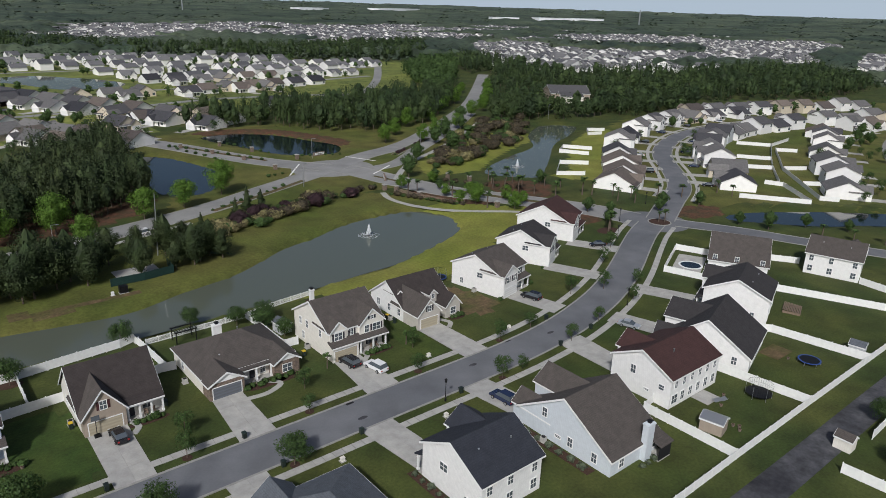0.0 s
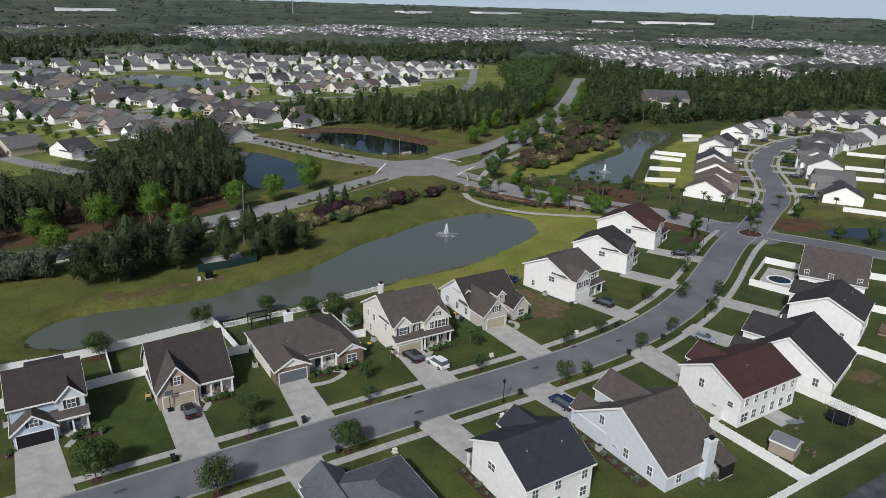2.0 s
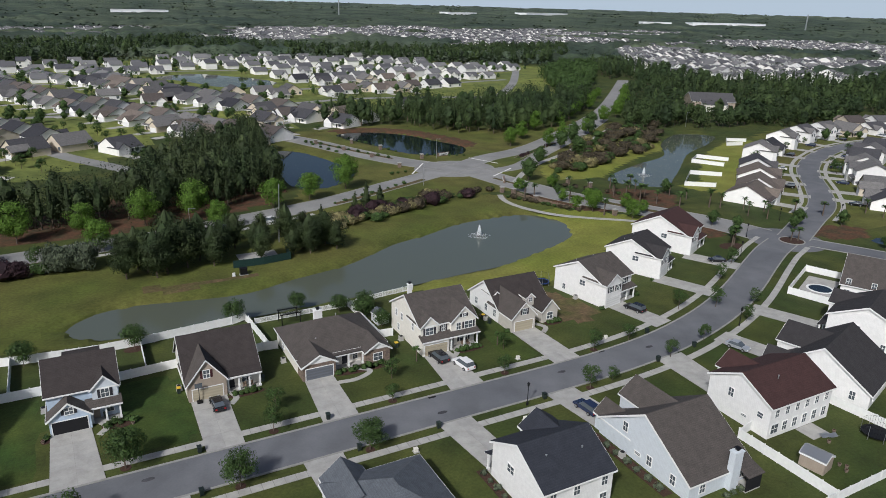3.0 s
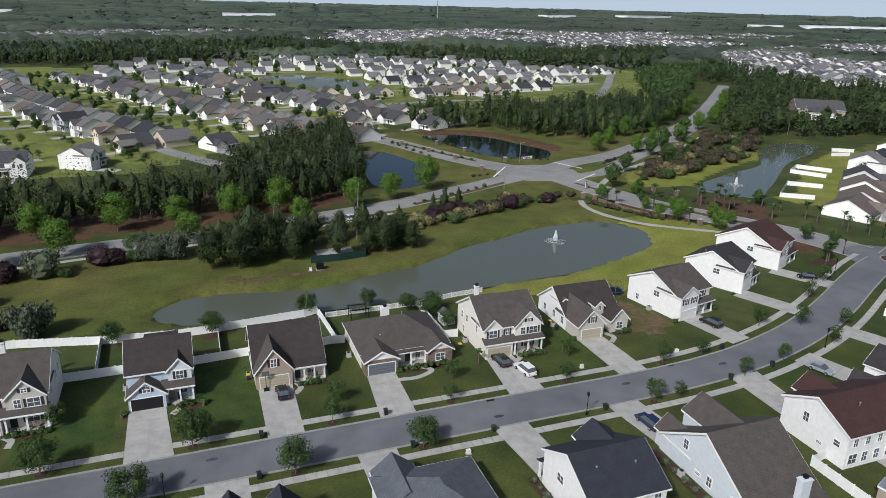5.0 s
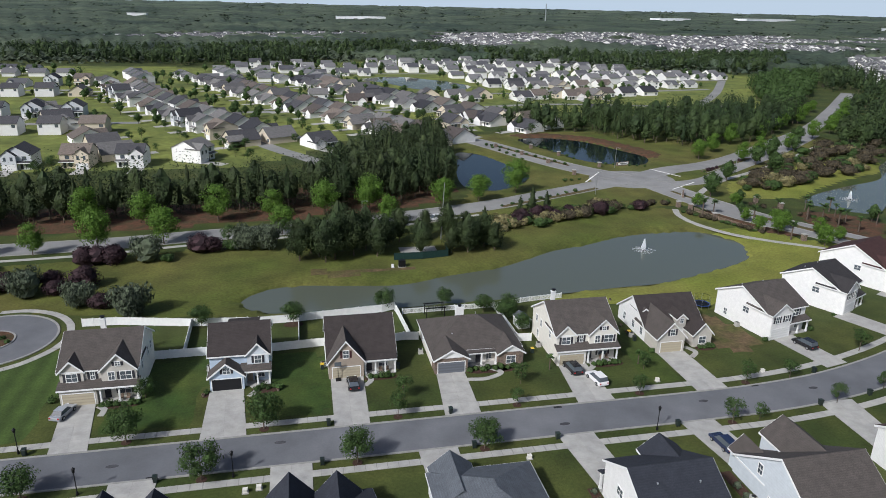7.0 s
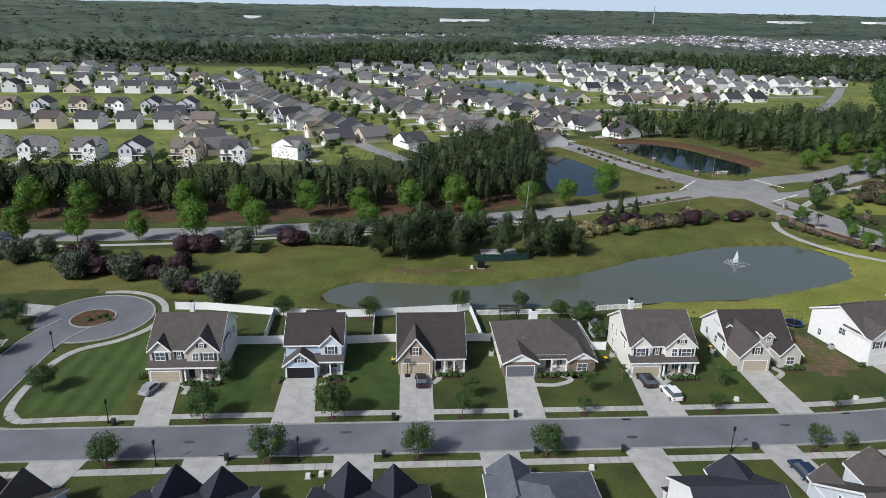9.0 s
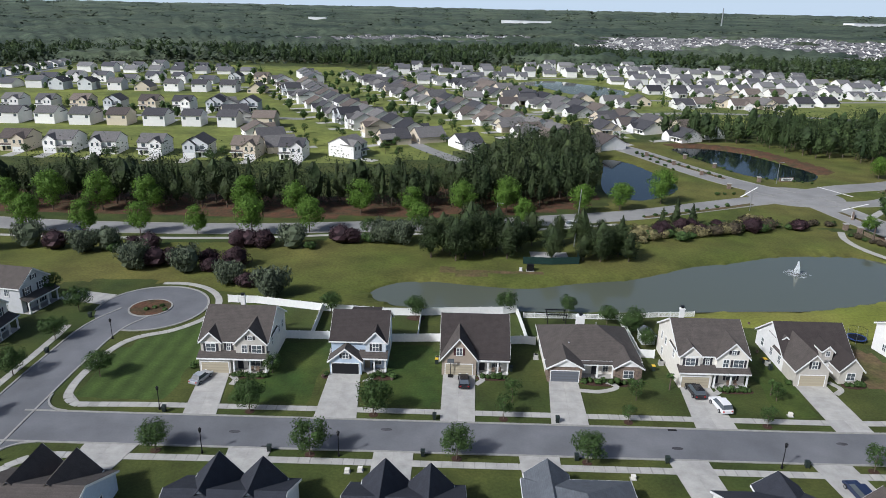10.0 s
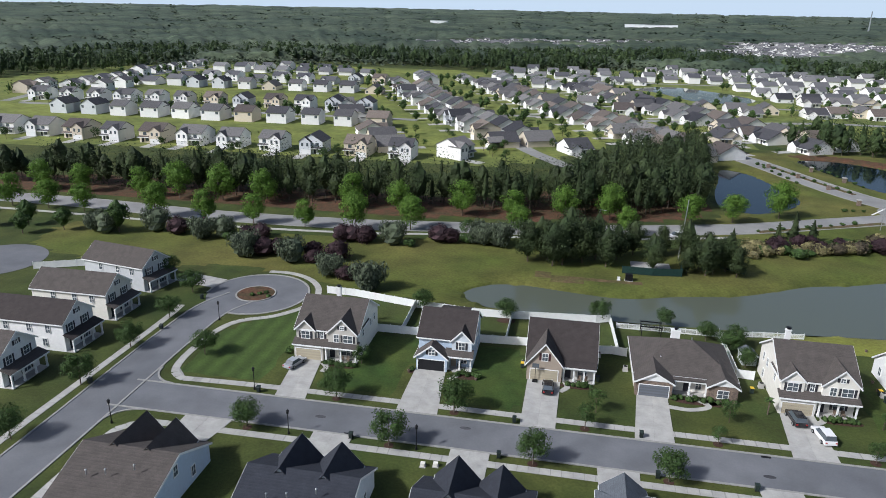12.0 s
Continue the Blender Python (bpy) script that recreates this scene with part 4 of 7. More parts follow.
plain_two(pose(125.2, -11.4, 0, 0, 0, 200.2), "white two-storey house with black shingle roof", W_WHITE, R_BLACK, 12.5, 15.0, eave=5.8)
plain_two(pose(162.4, -0.4, 0, 0, 0, 118), "white house with taupe shingle roof and pool", W_WHITE, R_BROWN, 14.0, 17.5, eave=3.6, rise=5.0)
h = plain_two(pose(179.0, -19.9, 0, 0, 0, 106), "two-storey white house with taupe roof", W_WHITE, R_BROWN, 12.7, 13.0)


def twin_gable(at, label, wall, roof, w=14.5, d=17.5):
    """A long roof with two steep front gables."""
    h = thing("house", at, label, "house")
    block(h, -w / 2, w / 2, 1.0, d, 3.0, "x", 3.5, wall, roof, at=0.42)
    block(h, -w / 2 + 1.4, -w / 2 + 7.0, 2.0, 8.6, 4.0, "y", 3.0, wall, roof, over=0.3)
    block(h, w / 2 - 7.2, w / 2 - 1.6, 1.4, 8.6, 4.0, "y", 3.1, wall, roof, over=0.3)
    garage(h, w / 2 - 6.8, w / 2 - 2.0, 1.4, DOOR_WHITE)
    window(h, "S", 1.0, -w / 2 + 3.8, 0.9, 1.6, 1.5, SHUTTER_BLACK)
    for f, x in (("E", w / 2), ("W", -w / 2)):
        for y, z in ((5.5, 1.0), (9.5, 3.8), (13.5, 1.0)):
            window(h, f, x, y, z, 0.9, 1.5)
    vents(h, [(-3, d * 0.65, 6.6), (0.5, d * 0.7, 6.1), (3.0, d * 0.72, 5.9)])
    return h


twin_gable(pose(-25.8, -18.2, 0, 0, 0, 180), "grey house with charcoal twin-gabled roof", W_ICE, R_NAVY)
twin_gable(pose(-4.0, -18.6, 0, 0, 0, 180), "grey house with charcoal twin-gabled roof", W_GREY, R_NAVY)
twin_gable(pose(-50.0, -17.6, 0, 0, 0, 180), "blue-grey house with taupe twin-gabled roof", W_BLUE, R_BROWN, 13.5, 19)
h = thing("house", pose(18.4, -16.5, 0, 0, 0, 180), "house with grey-blue slate hip roof", "house")
hip(h, -7, 7, 1.5, 17, 3.0, 3.8, W_WHITE, R_SLATE)
block(h, 1.0, 6.6, 0, 8, 3.0, "y", 2.2, W_WHITE, R_SLATE, over=0.3)
garage(h, 1.5, 6.2, 0, DOOR_WHITE)


def row_house(at, label, wall, roof):
    """A deep two-storey house, its gable and two-storey porch towards the side street."""
    h = thing("house", at, label, "house")
    block(h, -4.2, 4.2, 1.8, 19, 5.8, "y", 2.9, wall, roof)
    lean(h, -4.2, 4.2, 0, 1.8, 2.8, 3.5, roof)
    porch(h, -4.2, 4.2, 0, 1.8, 2.45, 4)
    front_door(h, -2.5, 1.8)
    for x in (-2.2, 1.8):
        window(h, "S", 1.8, x, 3.7, 1.3, 1.5, SHUTTER_BLACK)
    window(h, "S", 1.8, 1.2, 0.6, 1.6, 1.7, SHUTTER_BLACK)
    window(h, "S", 1.8, 0, 6.4, 0.7, 0.9, SHUTTER_BLACK)
    for y in (5, 9, 14):
        window(h, "W", -4.2, y, 3.7)
        window(h, "W", -4.2, y + 1, 0.9)
        window(h, "E", 4.2, y, 3.7)
    return h


row_house(pose(-85.2, -3.4, 0, 0, 0, 90), "white two-storey house with black-shuttered front porch", W_WHITE, R_BROWN)
row_house(pose(-84.0, 10.4, 0, 0, 0, 90), "white two-storey house with double porch", W_WHITE, R_DARK)
row_house(pose(-85.2, 24.6, 0, 0, 0, 90), "cream two-storey house with taupe roof", W_CREAM, R_BROWN)
row_house(pose(-86.0, 39.4, 0, 0, 0, 80), "pale grey two-storey house with double porch", W_GREY, R_BROWN)

# ---- trees and shrubs ----
def leaf_quads(rng, centres, radii, count, size, flat=1.0, up=0.0):
    """Small diamond leaves, scattered over the shells of clumps."""
    centres, radii = np.asarray(centres, float), np.asarray(radii, float)
    w = radii ** 2 / (radii ** 2).sum()
    k = rng.choice(len(centres), count, p=w)
    d = rng.normal(size=(count, 3))
    d /= np.linalg.norm(d, axis=1)[:, None]
    p = centres[k] + d * (radii[k] * (0.45 + 0.6 * rng.random(count) ** 0.6))[:, None] * np.array([1, 1, flat])
    out = p - centres.mean(0)
    out /= np.linalg.norm(out, axis=1)[:, None] + 1e-6
    n = d * 0.8 + out * 0.6 + rng.normal(size=(count, 3)) * 0.38 + np.array([0, 0, up])
    n /= np.linalg.norm(n, axis=1)[:, None]
    u = np.cross(n, rng.normal(size=(count, 3)))
    u /= np.linalg.norm(u, axis=1)[:, None]
    v = np.cross(n, u)
    s = (size * (0.6 + 0.8 * rng.random(count)))[:, None]
    return np.stack([p + u * s, p + v * s * 0.7, p - u * s * 0.9, p - v * s * 0.6], 1).reshape(-1, 3)


def broadleaf(seed, h, r, count=900, size=0.24, low=0.28, clumps=22, up=0.0):
    """Leaves of a broad crown with an uneven outline."""
    rng = np.random.default_rng(seed)
    mid, half = h * (low + 1) / 2, h * (1 - low) / 2
    c, q = [], []
    while len(c) < clumps:
        p = rng.uniform(-1, 1, 3)
        if 0.25 < np.linalg.norm(p) < 0.85:
            wide = 1.0 if p[2] < 0.2 else 1.1 - 0.5 * p[2]
            c.append((p[0] * r * wide, p[1] * r * wide, mid + p[2] * half))
            q.append(r * rng.uniform(0.26, 0.42))
    return leaf_quads(rng, c, q, count, size, 0.8, up)


def conifer(seed, h, r, count=700, size=0.4, low=0.3, whorls=11, up=0.0):
    """Needle clumps of a pine: layers that narrow upwards."""
    rng = np.random.default_rng(seed)
    c, q = [], []
    for i in range(whorls):
        t = i / (whorls - 1)
        z = h * (low + (0.97 - low) * t)
        reach = r * (1 - 0.8 * t ** 1.3) * rng.uniform(0.75, 1.15)
        for _ in range(5 if t < 0.8 else 2):
            a = rng.uniform(0, 2 * math.pi)
            d = reach * rng.uniform(0.35, 0.9)
            c.append((math.cos(a) * d, math.sin(a) * d, z + rng.uniform(-0.3, 0.3)))
            q.append(max(0.35, reach * rng.uniform(0.25, 0.42)))
    return leaf_quads(rng, c, q, count, size, 0.6, up)


def core(seed, h, r, low, cone):
    """The dense inside of a crown: lumpy rings, as loose quads."""
    rng = np.random.default_rng(seed + 500)
    rings, sides = 7, 9
    t = np.linspace(0, 1, rings)[:, None]
    wide = (1 - 0.86 * t ** 1.25) * np.minimum(1, 0.45 + 4 * t) if cone else np.sqrt(np.maximum(0.02, 1 - (2 * t - 0.95) ** 2))
    a = np.linspace(0, 2 * math.pi, sides + 1)[None, :-1] + t * 2
    rad = r * wide * rng.uniform(0.55, 0.95, (rings, sides))
    z = h * (low + (0.94 - low) * t) + rng.uniform(-0.03, 0.03, (rings, sides)) * h
    g = np.stack([np.cos(a) * rad, np.sin(a) * rad, z + 0 * a], 2)
    n = np.roll(g, -1, axis=1)
    return np.stack([g[:-1], n[:-1], n[1:], g[1:]], 2).reshape(-1, 3)


def trunk_mesh(seed, h, radius, limbs=5, low=0.28, reach=0.5):
    rng = random.Random(seed)
    m = Mesh().tube([(0, 0, -0.25, radius * 1.5), (0.02, 0, 0.15, radius), (0.05, 0.04, h * 0.35, radius * 0.75), (0.0, 0.06, h * 0.7, radius * 0.4), (0, 0, h * 0.92, radius * 0.12)], 7)
    for i in range(limbs):
        a, z = rng.uniform(0, 6.28), h * rng.uniform(low, 0.62)
        l = h * reach * rng.uniform(0.3, 0.5)
        x, y = math.cos(a), math.sin(a)
        m.tube([(0, 0, z, radius * 0.4), (x * l * 0.5, y * l * 0.5, z + l * 0.45, radius * 0.28), (x * l, y * l, z + l * 0.8, radius * 0.1)], 5)
    return m


def tree_kind(name, label, category, trunk, leaves, material, group):
    ob = thing(name, pose(0, 0, -600), label, category, group)
    part("trunk", trunk, BARK, ob)
    part("crown", quads_mesh("crown", leaves, material), material, ob)
    return ob


OAKS = [tree_kind("street_tree", "young round-crowned street tree with dark green leaves", "tree", trunk_mesh(s, 5.6, 0.11), broadleaf(s, 6.3, 2.9, 3400, 0.145, 0.2, 40), LEAF, "street trees") for s in (1, 2, 3)]
THIN = [tree_kind("young_tree", "small thin young tree on a lawn", "tree", trunk_mesh(s, 4.4, 0.07), broadleaf(s, 4.8, 1.7, 900, 0.13, 0.25, 26), LEAF, "young trees") for s in (4, 5)]
MAPLES = [tree_kind("maple_tree", "bright yellow-green broadleaf tree by the road", "tree", trunk_mesh(s, 8.5, 0.16), broadleaf(s, 10.4, 4.2, 4200, 0.23, 0.14, 46), LEAF_BRIGHT, "roadside trees") for s in (6, 7, 8)]
GREENS = [tree_kind("broadleaf_tree", "full dark green broadleaf tree", "tree", trunk_mesh(s, 9, 0.2), np.concatenate([broadleaf(s, 10, 3.6, 1800, 0.28, 0.15, 34), core(s, 10, 2.7, 0.2, False)]), LEAF, "broadleaf trees") for s in (9, 10)]
PINES = [tree_kind("pine_tree", "tall dark green pine tree", "tree", trunk_mesh(s, 15, 0.2, 8, 0.3, 0.25), np.concatenate([conifer(s, 16, 4.2, 2400, 0.32, 0.1 + 0.04 * (s % 3), 13), core(s, 16, 3.2, 0.15, True)]), PINE, "pine trees") for s in (11, 12, 13)]

BUSHY = [tree_kind("pine_tree", "wide bushy dark green young pine", "tree", trunk_mesh(s, 11, 0.2, 8, 0.15, 0.3), np.concatenate([broadleaf(s, 12, 3.9, 4600, 0.19, 0.04, 50), core(s, 12, 2.3, 0.14, False)]), PINE, "pine trees") for s in (14, 15, 16)]


def bush_kind(name, label, seed, r, h, material, count, size, group, droop=False):
    rng = np.random.default_rng(seed)
    c = [(rng.uniform(-0.6, 0.6) * r, rng.uniform(-0.6, 0.6) * r, h * rng.uniform(0.3, 0.72)) for _ in range(14)]
    v = leaf_quads(rng, c, [r * rng.uniform(0.3, 0.5) for _ in c], count, size, min(1.0, h / r * 0.7))
    if droop:
        v[:, 2] = np.where(rng.random(len(v)) < 0.35, v[:, 2] - 0.35, v[:, 2])
    v = np.concatenate([v, core(seed, h * 0.95, r * 0.85, 0.02, False)])
    v[:, 2] = np.maximum(v[:, 2], 0.02)
    ob = thing(name, pose(0, 0, -600), label, "shrub", group)
    part("stem", Mesh().tube([(0, 0, -0.2, 0.09), (0.03, 0, h * 0.3, 0.07), (0.1, 0.05, h * 0.6, 0.03)], 6), BARK, ob)
    part("foliage", quads_mesh("foliage", v, material), material, ob)
    return ob


WILLOW = bush_kind("weeping_shrub", "big silvery-green weeping shrub", 21, 3.0, 4.6, LEAF_SILVER, 3000, 0.17, "weeping shrubs", True)
PURPLE = bush_kind("purple_shrub", "big dark purple-leaved shrub", 22, 2.8, 3.8, LEAF_PURPLE, 2400, 0.18, "purple shrubs")
RUSSET = bush_kind("russet_shrub", "wide russet-brown shrub on a bank", 23, 2.6, 2.9, LEAF_RUSSET, 1100, 0.21, "russet shrubs")
HEDGE = bush_kind("green_shrub", "dense rounded green shrub with small leaves", 24, 1.9, 2.3, LEAF, 700, 0.19, "green shrubs")
REEDS = bush_kind("reed_clump", "tall clump of dry straw-coloured reeds", 25, 2.2, 2.6, REED, 1000, 0.22, "reed clumps")
SMALL = bush_kind("garden_shrub", "small rounded garden shrub in a bed", 26, 0.6, 0.75, LEAF, 160, 0.13, "garden shrubs")
FLOWER = bush_kind("flowering_shrub", "small pale-flowered shrub along a wall", 27, 0.55, 0.7, LEAF_SILVER, 140, 0.13, "flowering shrubs")

# palms: a trunk and a crown of arching fronds
def palm_kind():
    ob = thing("palm_tree", pose(0, 0, -600), "cabbage palm with a round head of fronds", "palm", "palm trees")
    part("trunk", Mesh().tube([(0, 0, -0.2, 0.24), (0.03, 0, 1.5, 0.19), (0, 0.04, 3.4, 0.17), (0, 0, 4.3, 0.2)], 8), BARK, ob)
    rng = random.Random(5)
    m = Mesh()
    for i in range(26):
        a, lift = rng.uniform(0, 6.28), rng.uniform(-0.5, 1.1)
        x, y, l = math.cos(a), math.sin(a), rng.uniform(1.3, 1.8)
        px, py = -y * 0.32, x * 0.32
        e = [(0.0, 4.2), (0.55, 4.3 + lift * 0.7), (1.0, 4.1 + lift * 0.75)]
        for (s0, z0), (s1, z1), w0, w1 in ((e[0], e[1], 0.3, 1.0), (e[1], e[2], 1.0, 0.1)):
            m.face((x * l * s0 + px * w0, y * l * s0 + py * w0, z0), (x * l * s0 - px * w0, y * l * s0 - py * w0, z0), (x * l * s1 - px * w1, y * l * s1 - py * w1, z1), (x * l * s1 + px * w1, y * l * s1 + py * w1, z1))
    part("fronds", m, LEAF, ob)
    return ob


PALM = palm_kind()
plant_rng = random.Random(77)


def plant(kinds, spots, lo=0.85, hi=1.15):
    for x, y in spots:
        k = plant_rng.choice(kinds) if isinstance(kinds, list) else kinds
        s = plant_rng.uniform(lo, hi)
        copy_thing(k, pose(x, y, land(x, y) - 0.03, 0, 0, plant_rng.uniform(0, 360)) @ Matrix.Diagonal((s, s, s * plant_rng.uniform(0.92, 1.08), 1)))


plant(OAKS, [(-75.0, -20), (-75.4, -3.7), (-75.4, 10.6), (-75.6, 24.4), (-78, 38), (-60.2, 11.0), (-41.9, -9.6), (-19.1, -9.6), (2.5, -9.6), (21.6, -9.6), (-31.1, 1.4), (-11, 1.4), (-88, 44)], 0.9, 1.08)
plant(THIN, [(103, 8.5), (126, 17.2), (82, 1.4), (138, 24), (-90, 30), (112, 6), (63.1, -9.8)], 0.95, 1.2)
plant(THIN, [(10.0, 1.2), (11.8, 6.5), (32.9, 7.9), (30.1, 1.3), (52.3, 1.2), (57, 9), (73, 1.3), (84.5, -7.6), (112, -2.5), (96, -5.2), (68, -9.8), (121, 3.2), (43.5, 16.5), (88, -26)], 0.75, 1.05)
plant(OAKS, [(26.6, 44.2), (13.2, 43.5), (-6.3, 38.6), (-24.5, 40), (34, 38), (37.5, 33), (39.5, 28), (-30.6, 14.0), (39.2, 36)], 0.6, 0.85)
plant(OAKS, [(103, -58.5), (92.5, -64)], 0.7, 0.9)
plant(MAPLES, [(-170, 90), (-157, 90), (-144, 89.5), (-119, 89), (-103, 89.6), (-87.5, 90), (-71.5, 90.6), (-56, 91.5), (-40.5, 95.5), (-9, 99.5), (22, 105)], 0.8, 1.15)
plant(MAPLES, [(-175, 110), (-160, 111), (-137, 109), (-124, 111), (-109, 112.5), (-94, 112), (-64, 114), (-48, 113), (-28, 114), (-12, 116), (4, 118), (18, 120), (42, 121), (72, 136), (56, 127)], 0.85, 1.25)
plant(THIN, [(-23, 91), (-8, 97.5), (24, 102)], 1.1, 1.4)
plant(GREENS, [(-150, 73), (-137, 71.4), (-121, 73.6), (-146, 66), (-160, 70), (188, 151), (191, 168), (228, 192), (205, 178), (212, 186), (196, 163), (140, 121), (160, 142), (245, 212)], 0.7, 1.0)
plant(BUSHY, [(-4.5, 76.5), (0.5, 79), (4.5, 76), (9.5, 78.5), (-1.5, 82), (6, 83), (13, 82), (2, 74.5)], 0.95, 1.2)
plant(BUSHY, [(15.5, 77), (18.5, 83), (23, 88), (28, 87), (39, 81), (42, 78), (45.5, 80.5), (47.5, 77), (40, 76.5), (36.5, 87), (43, 92), (31, 91), (27, 76), (35.5, 77)], 0.62, 0.95)
plant(PINES, [(50, 97), (64, 106), (69, 109), (12, 92), (38, 96), (75, 112)], 0.45, 0.6)
plant(WILLOW, [(-124, 72), (-128, 74), (-95.6, 74.5), (-78, 63), (-63.5, 62), (-51.4, 55.5), (-40, 48.6), (-111, 77), (-42, 81.5), (-13.8, 87.5), (-18, 88), (-90, 76)], 1.3, 1.65)
plant(PURPLE, [(-73, 65.5), (-69, 67), (-58, 62.5), (-60, 67), (-46.5, 53.5), (-84, 78), (-80, 79), (-27, 87), (-30, 87), (-54, 82), (-104, 76), (-50, 82), (-57, 81.5), (-53, 66)], 1.05, 1.5)
plant(HEDGE, [(-37, 81), (-88, 74.5), (-22, 88)], 1.0, 1.4)
plant([REEDS, RUSSET, HEDGE, HEDGE, PURPLE], [(53 + i * 1.9 + plant_rng.uniform(-1, 1), 92 + i * 0.7 + plant_rng.uniform(-2.0, 3.4)) for i in range(25)] + [(54 + i * 1.9, 96.5 + i * 0.7 + plant_rng.uniform(-1.5, 3)) for i in range(25)], 0.85, 1.45)
plant([RUSSET, HEDGE, PURPLE], [(88 + i * 2.6, 106.5 + i * 0.5 + plant_rng.uniform(-1.5, 2.5)) for i in range(9)], 0.7, 1.1)
plant([HEDGE, HEDGE, RUSSET, HEDGE, REEDS, RUSSET], [p for p in ((plant_rng.uniform(148, 288), plant_rng.uniform(118, 212)) for _ in range(430)) if inside(*p, [(151, 131), (163, 123), (194, 137), (236, 151), (268, 178), (284, 202), (255, 206), (206, 172), (176, 150)]) and bank(*p) > 3], 1.0, 1.8)
plant(PALM, [(163, 101), (156, 91), (170, 98), (166, 86), (177, 77), (181, 54), (184, 49), (152, 35), (154, 36.5), (175, 83), (171, 30.6), (172.4, 29.4), (168, 93), (160, 96), (186, 60), (190, 55), (196, 48), (205, 44), (150, 34), (222, 40), (208, -22), (203, -15), (198, -8), (222, 34)], 0.8, 1.15)
plant(PALM, [(39.7, 11.9), (56.9, 11.0)], 0.55, 0.6)
plant(PALM, [(124.7, 100.9), (128.7, 101), (136.7, 91.2), (136.7, 73.3), (157.8, 86.7), (159, 81), (167, 70.4), (177, 66.6), (180, 64.6), (146, 104), (150, 98), (163, 77)], 0.95, 1.3)
plant(MAPLES, [(228, 196), (205, 186.5), (189.5, 175), (249, 248), (208, 213), (188, 196), (267, 253), (172, 182), (230, 222), (252, 240), (284, 236), (300, 252), (290, 270), (318, 268), (312, 292), (338, 288), (334, 314), (360, 314), (262, 222)], 0.8, 1.05)
plant(MAPLES, [(142.7, 89), (136.3, 78.5), (142, 109), (127.3, 108.5), (142.4, 66.4)], 0.5, 0.62)
plant([HEDGE, RUSSET], [(119.5 + i * 1.05, 103.5 - i * 1.95) for i in range(13)] + [(146 + i * 2.2, 112 - i * 3.3) for i in range(9)] + [(106 + i * 2.0, 113.5 + (i % 3) * 1.4) for i in range(8)], 0.4, 0.7)
plant([HEDGE, PURPLE], [(160 + i * 3.1, 157.5 + i * 2.0) for i in range(11)], 0.35, 0.5)
plant(MAPLES, [(134, 92), (132, 82), (141, 83), (148, 76), (150, 70)], 0.45, 0.6)
plant(GREENS, [(161, 51), (176, 86), (157, 40), (165, 45), (182, 38), (187, 40), (193, 6), (200, 34), (190, 14), (205, 0), (212, -10), (182, 92), (144, 110), (138, 100)], 0.4, 0.62)
plant(HEDGE, [(96 + i * 3.2, 150 + (i % 3) - i * 0.4) for i in range(3)] + [(62 + i * 4, 119 + i * 1.9) for i in range(9)] + [(107 - i * 2.5, 178 + i * 5.4) for i in range(9)] + [(122 + i * 3, 178 - i * 1.2) for i in range(7)] + [(92 - i * 1.5, 190 + i * 6.5) for i in range(6)] + [(116 - i * 1.2, 190 + i * 6) for i in range(7)], 0.35, 0.6)
plant(SMALL, [(-64 + i * 1.3, 40 + (i % 3) - 1) for i in range(4)] + [(-37 + i * 1.1, 12.4) for i in range(6)] + [(-12.5 + i * 0.9, 13.4 + (i % 2) * 0.6) for i in range(5)] + [(7 + i * 1.0, 14.2) for i in range(5)] + [(25 + i * 1.2, 13.4 + (i % 2) * 0.5) for i in range(8)]
      + [(48.5 + i * 1.0, 11.9) for i in range(6)] + [(72 + i * 0.9, 14.8) for i in range(4)] + [(-20.9, 13.6), (-45.2, 15), (-44.6, 17), (87, 15.6), (100, 18.5), (110, 24), (61.8, 15)], 0.9, 1.6)
plant(FLOWER, [(54.2, -24.5 - i * 2.2) for i in range(6)] + [(33.9, -22 - i * 1.8) for i in range(5)] + [(61.5 + i * 1.5, -40.8) for i in range(3)], 0.9, 1.5)


# ---- woods ----
HIGHWAY = [(p.x, p.y) for p in spline(MAIN, 5.0) if p.y > 150]


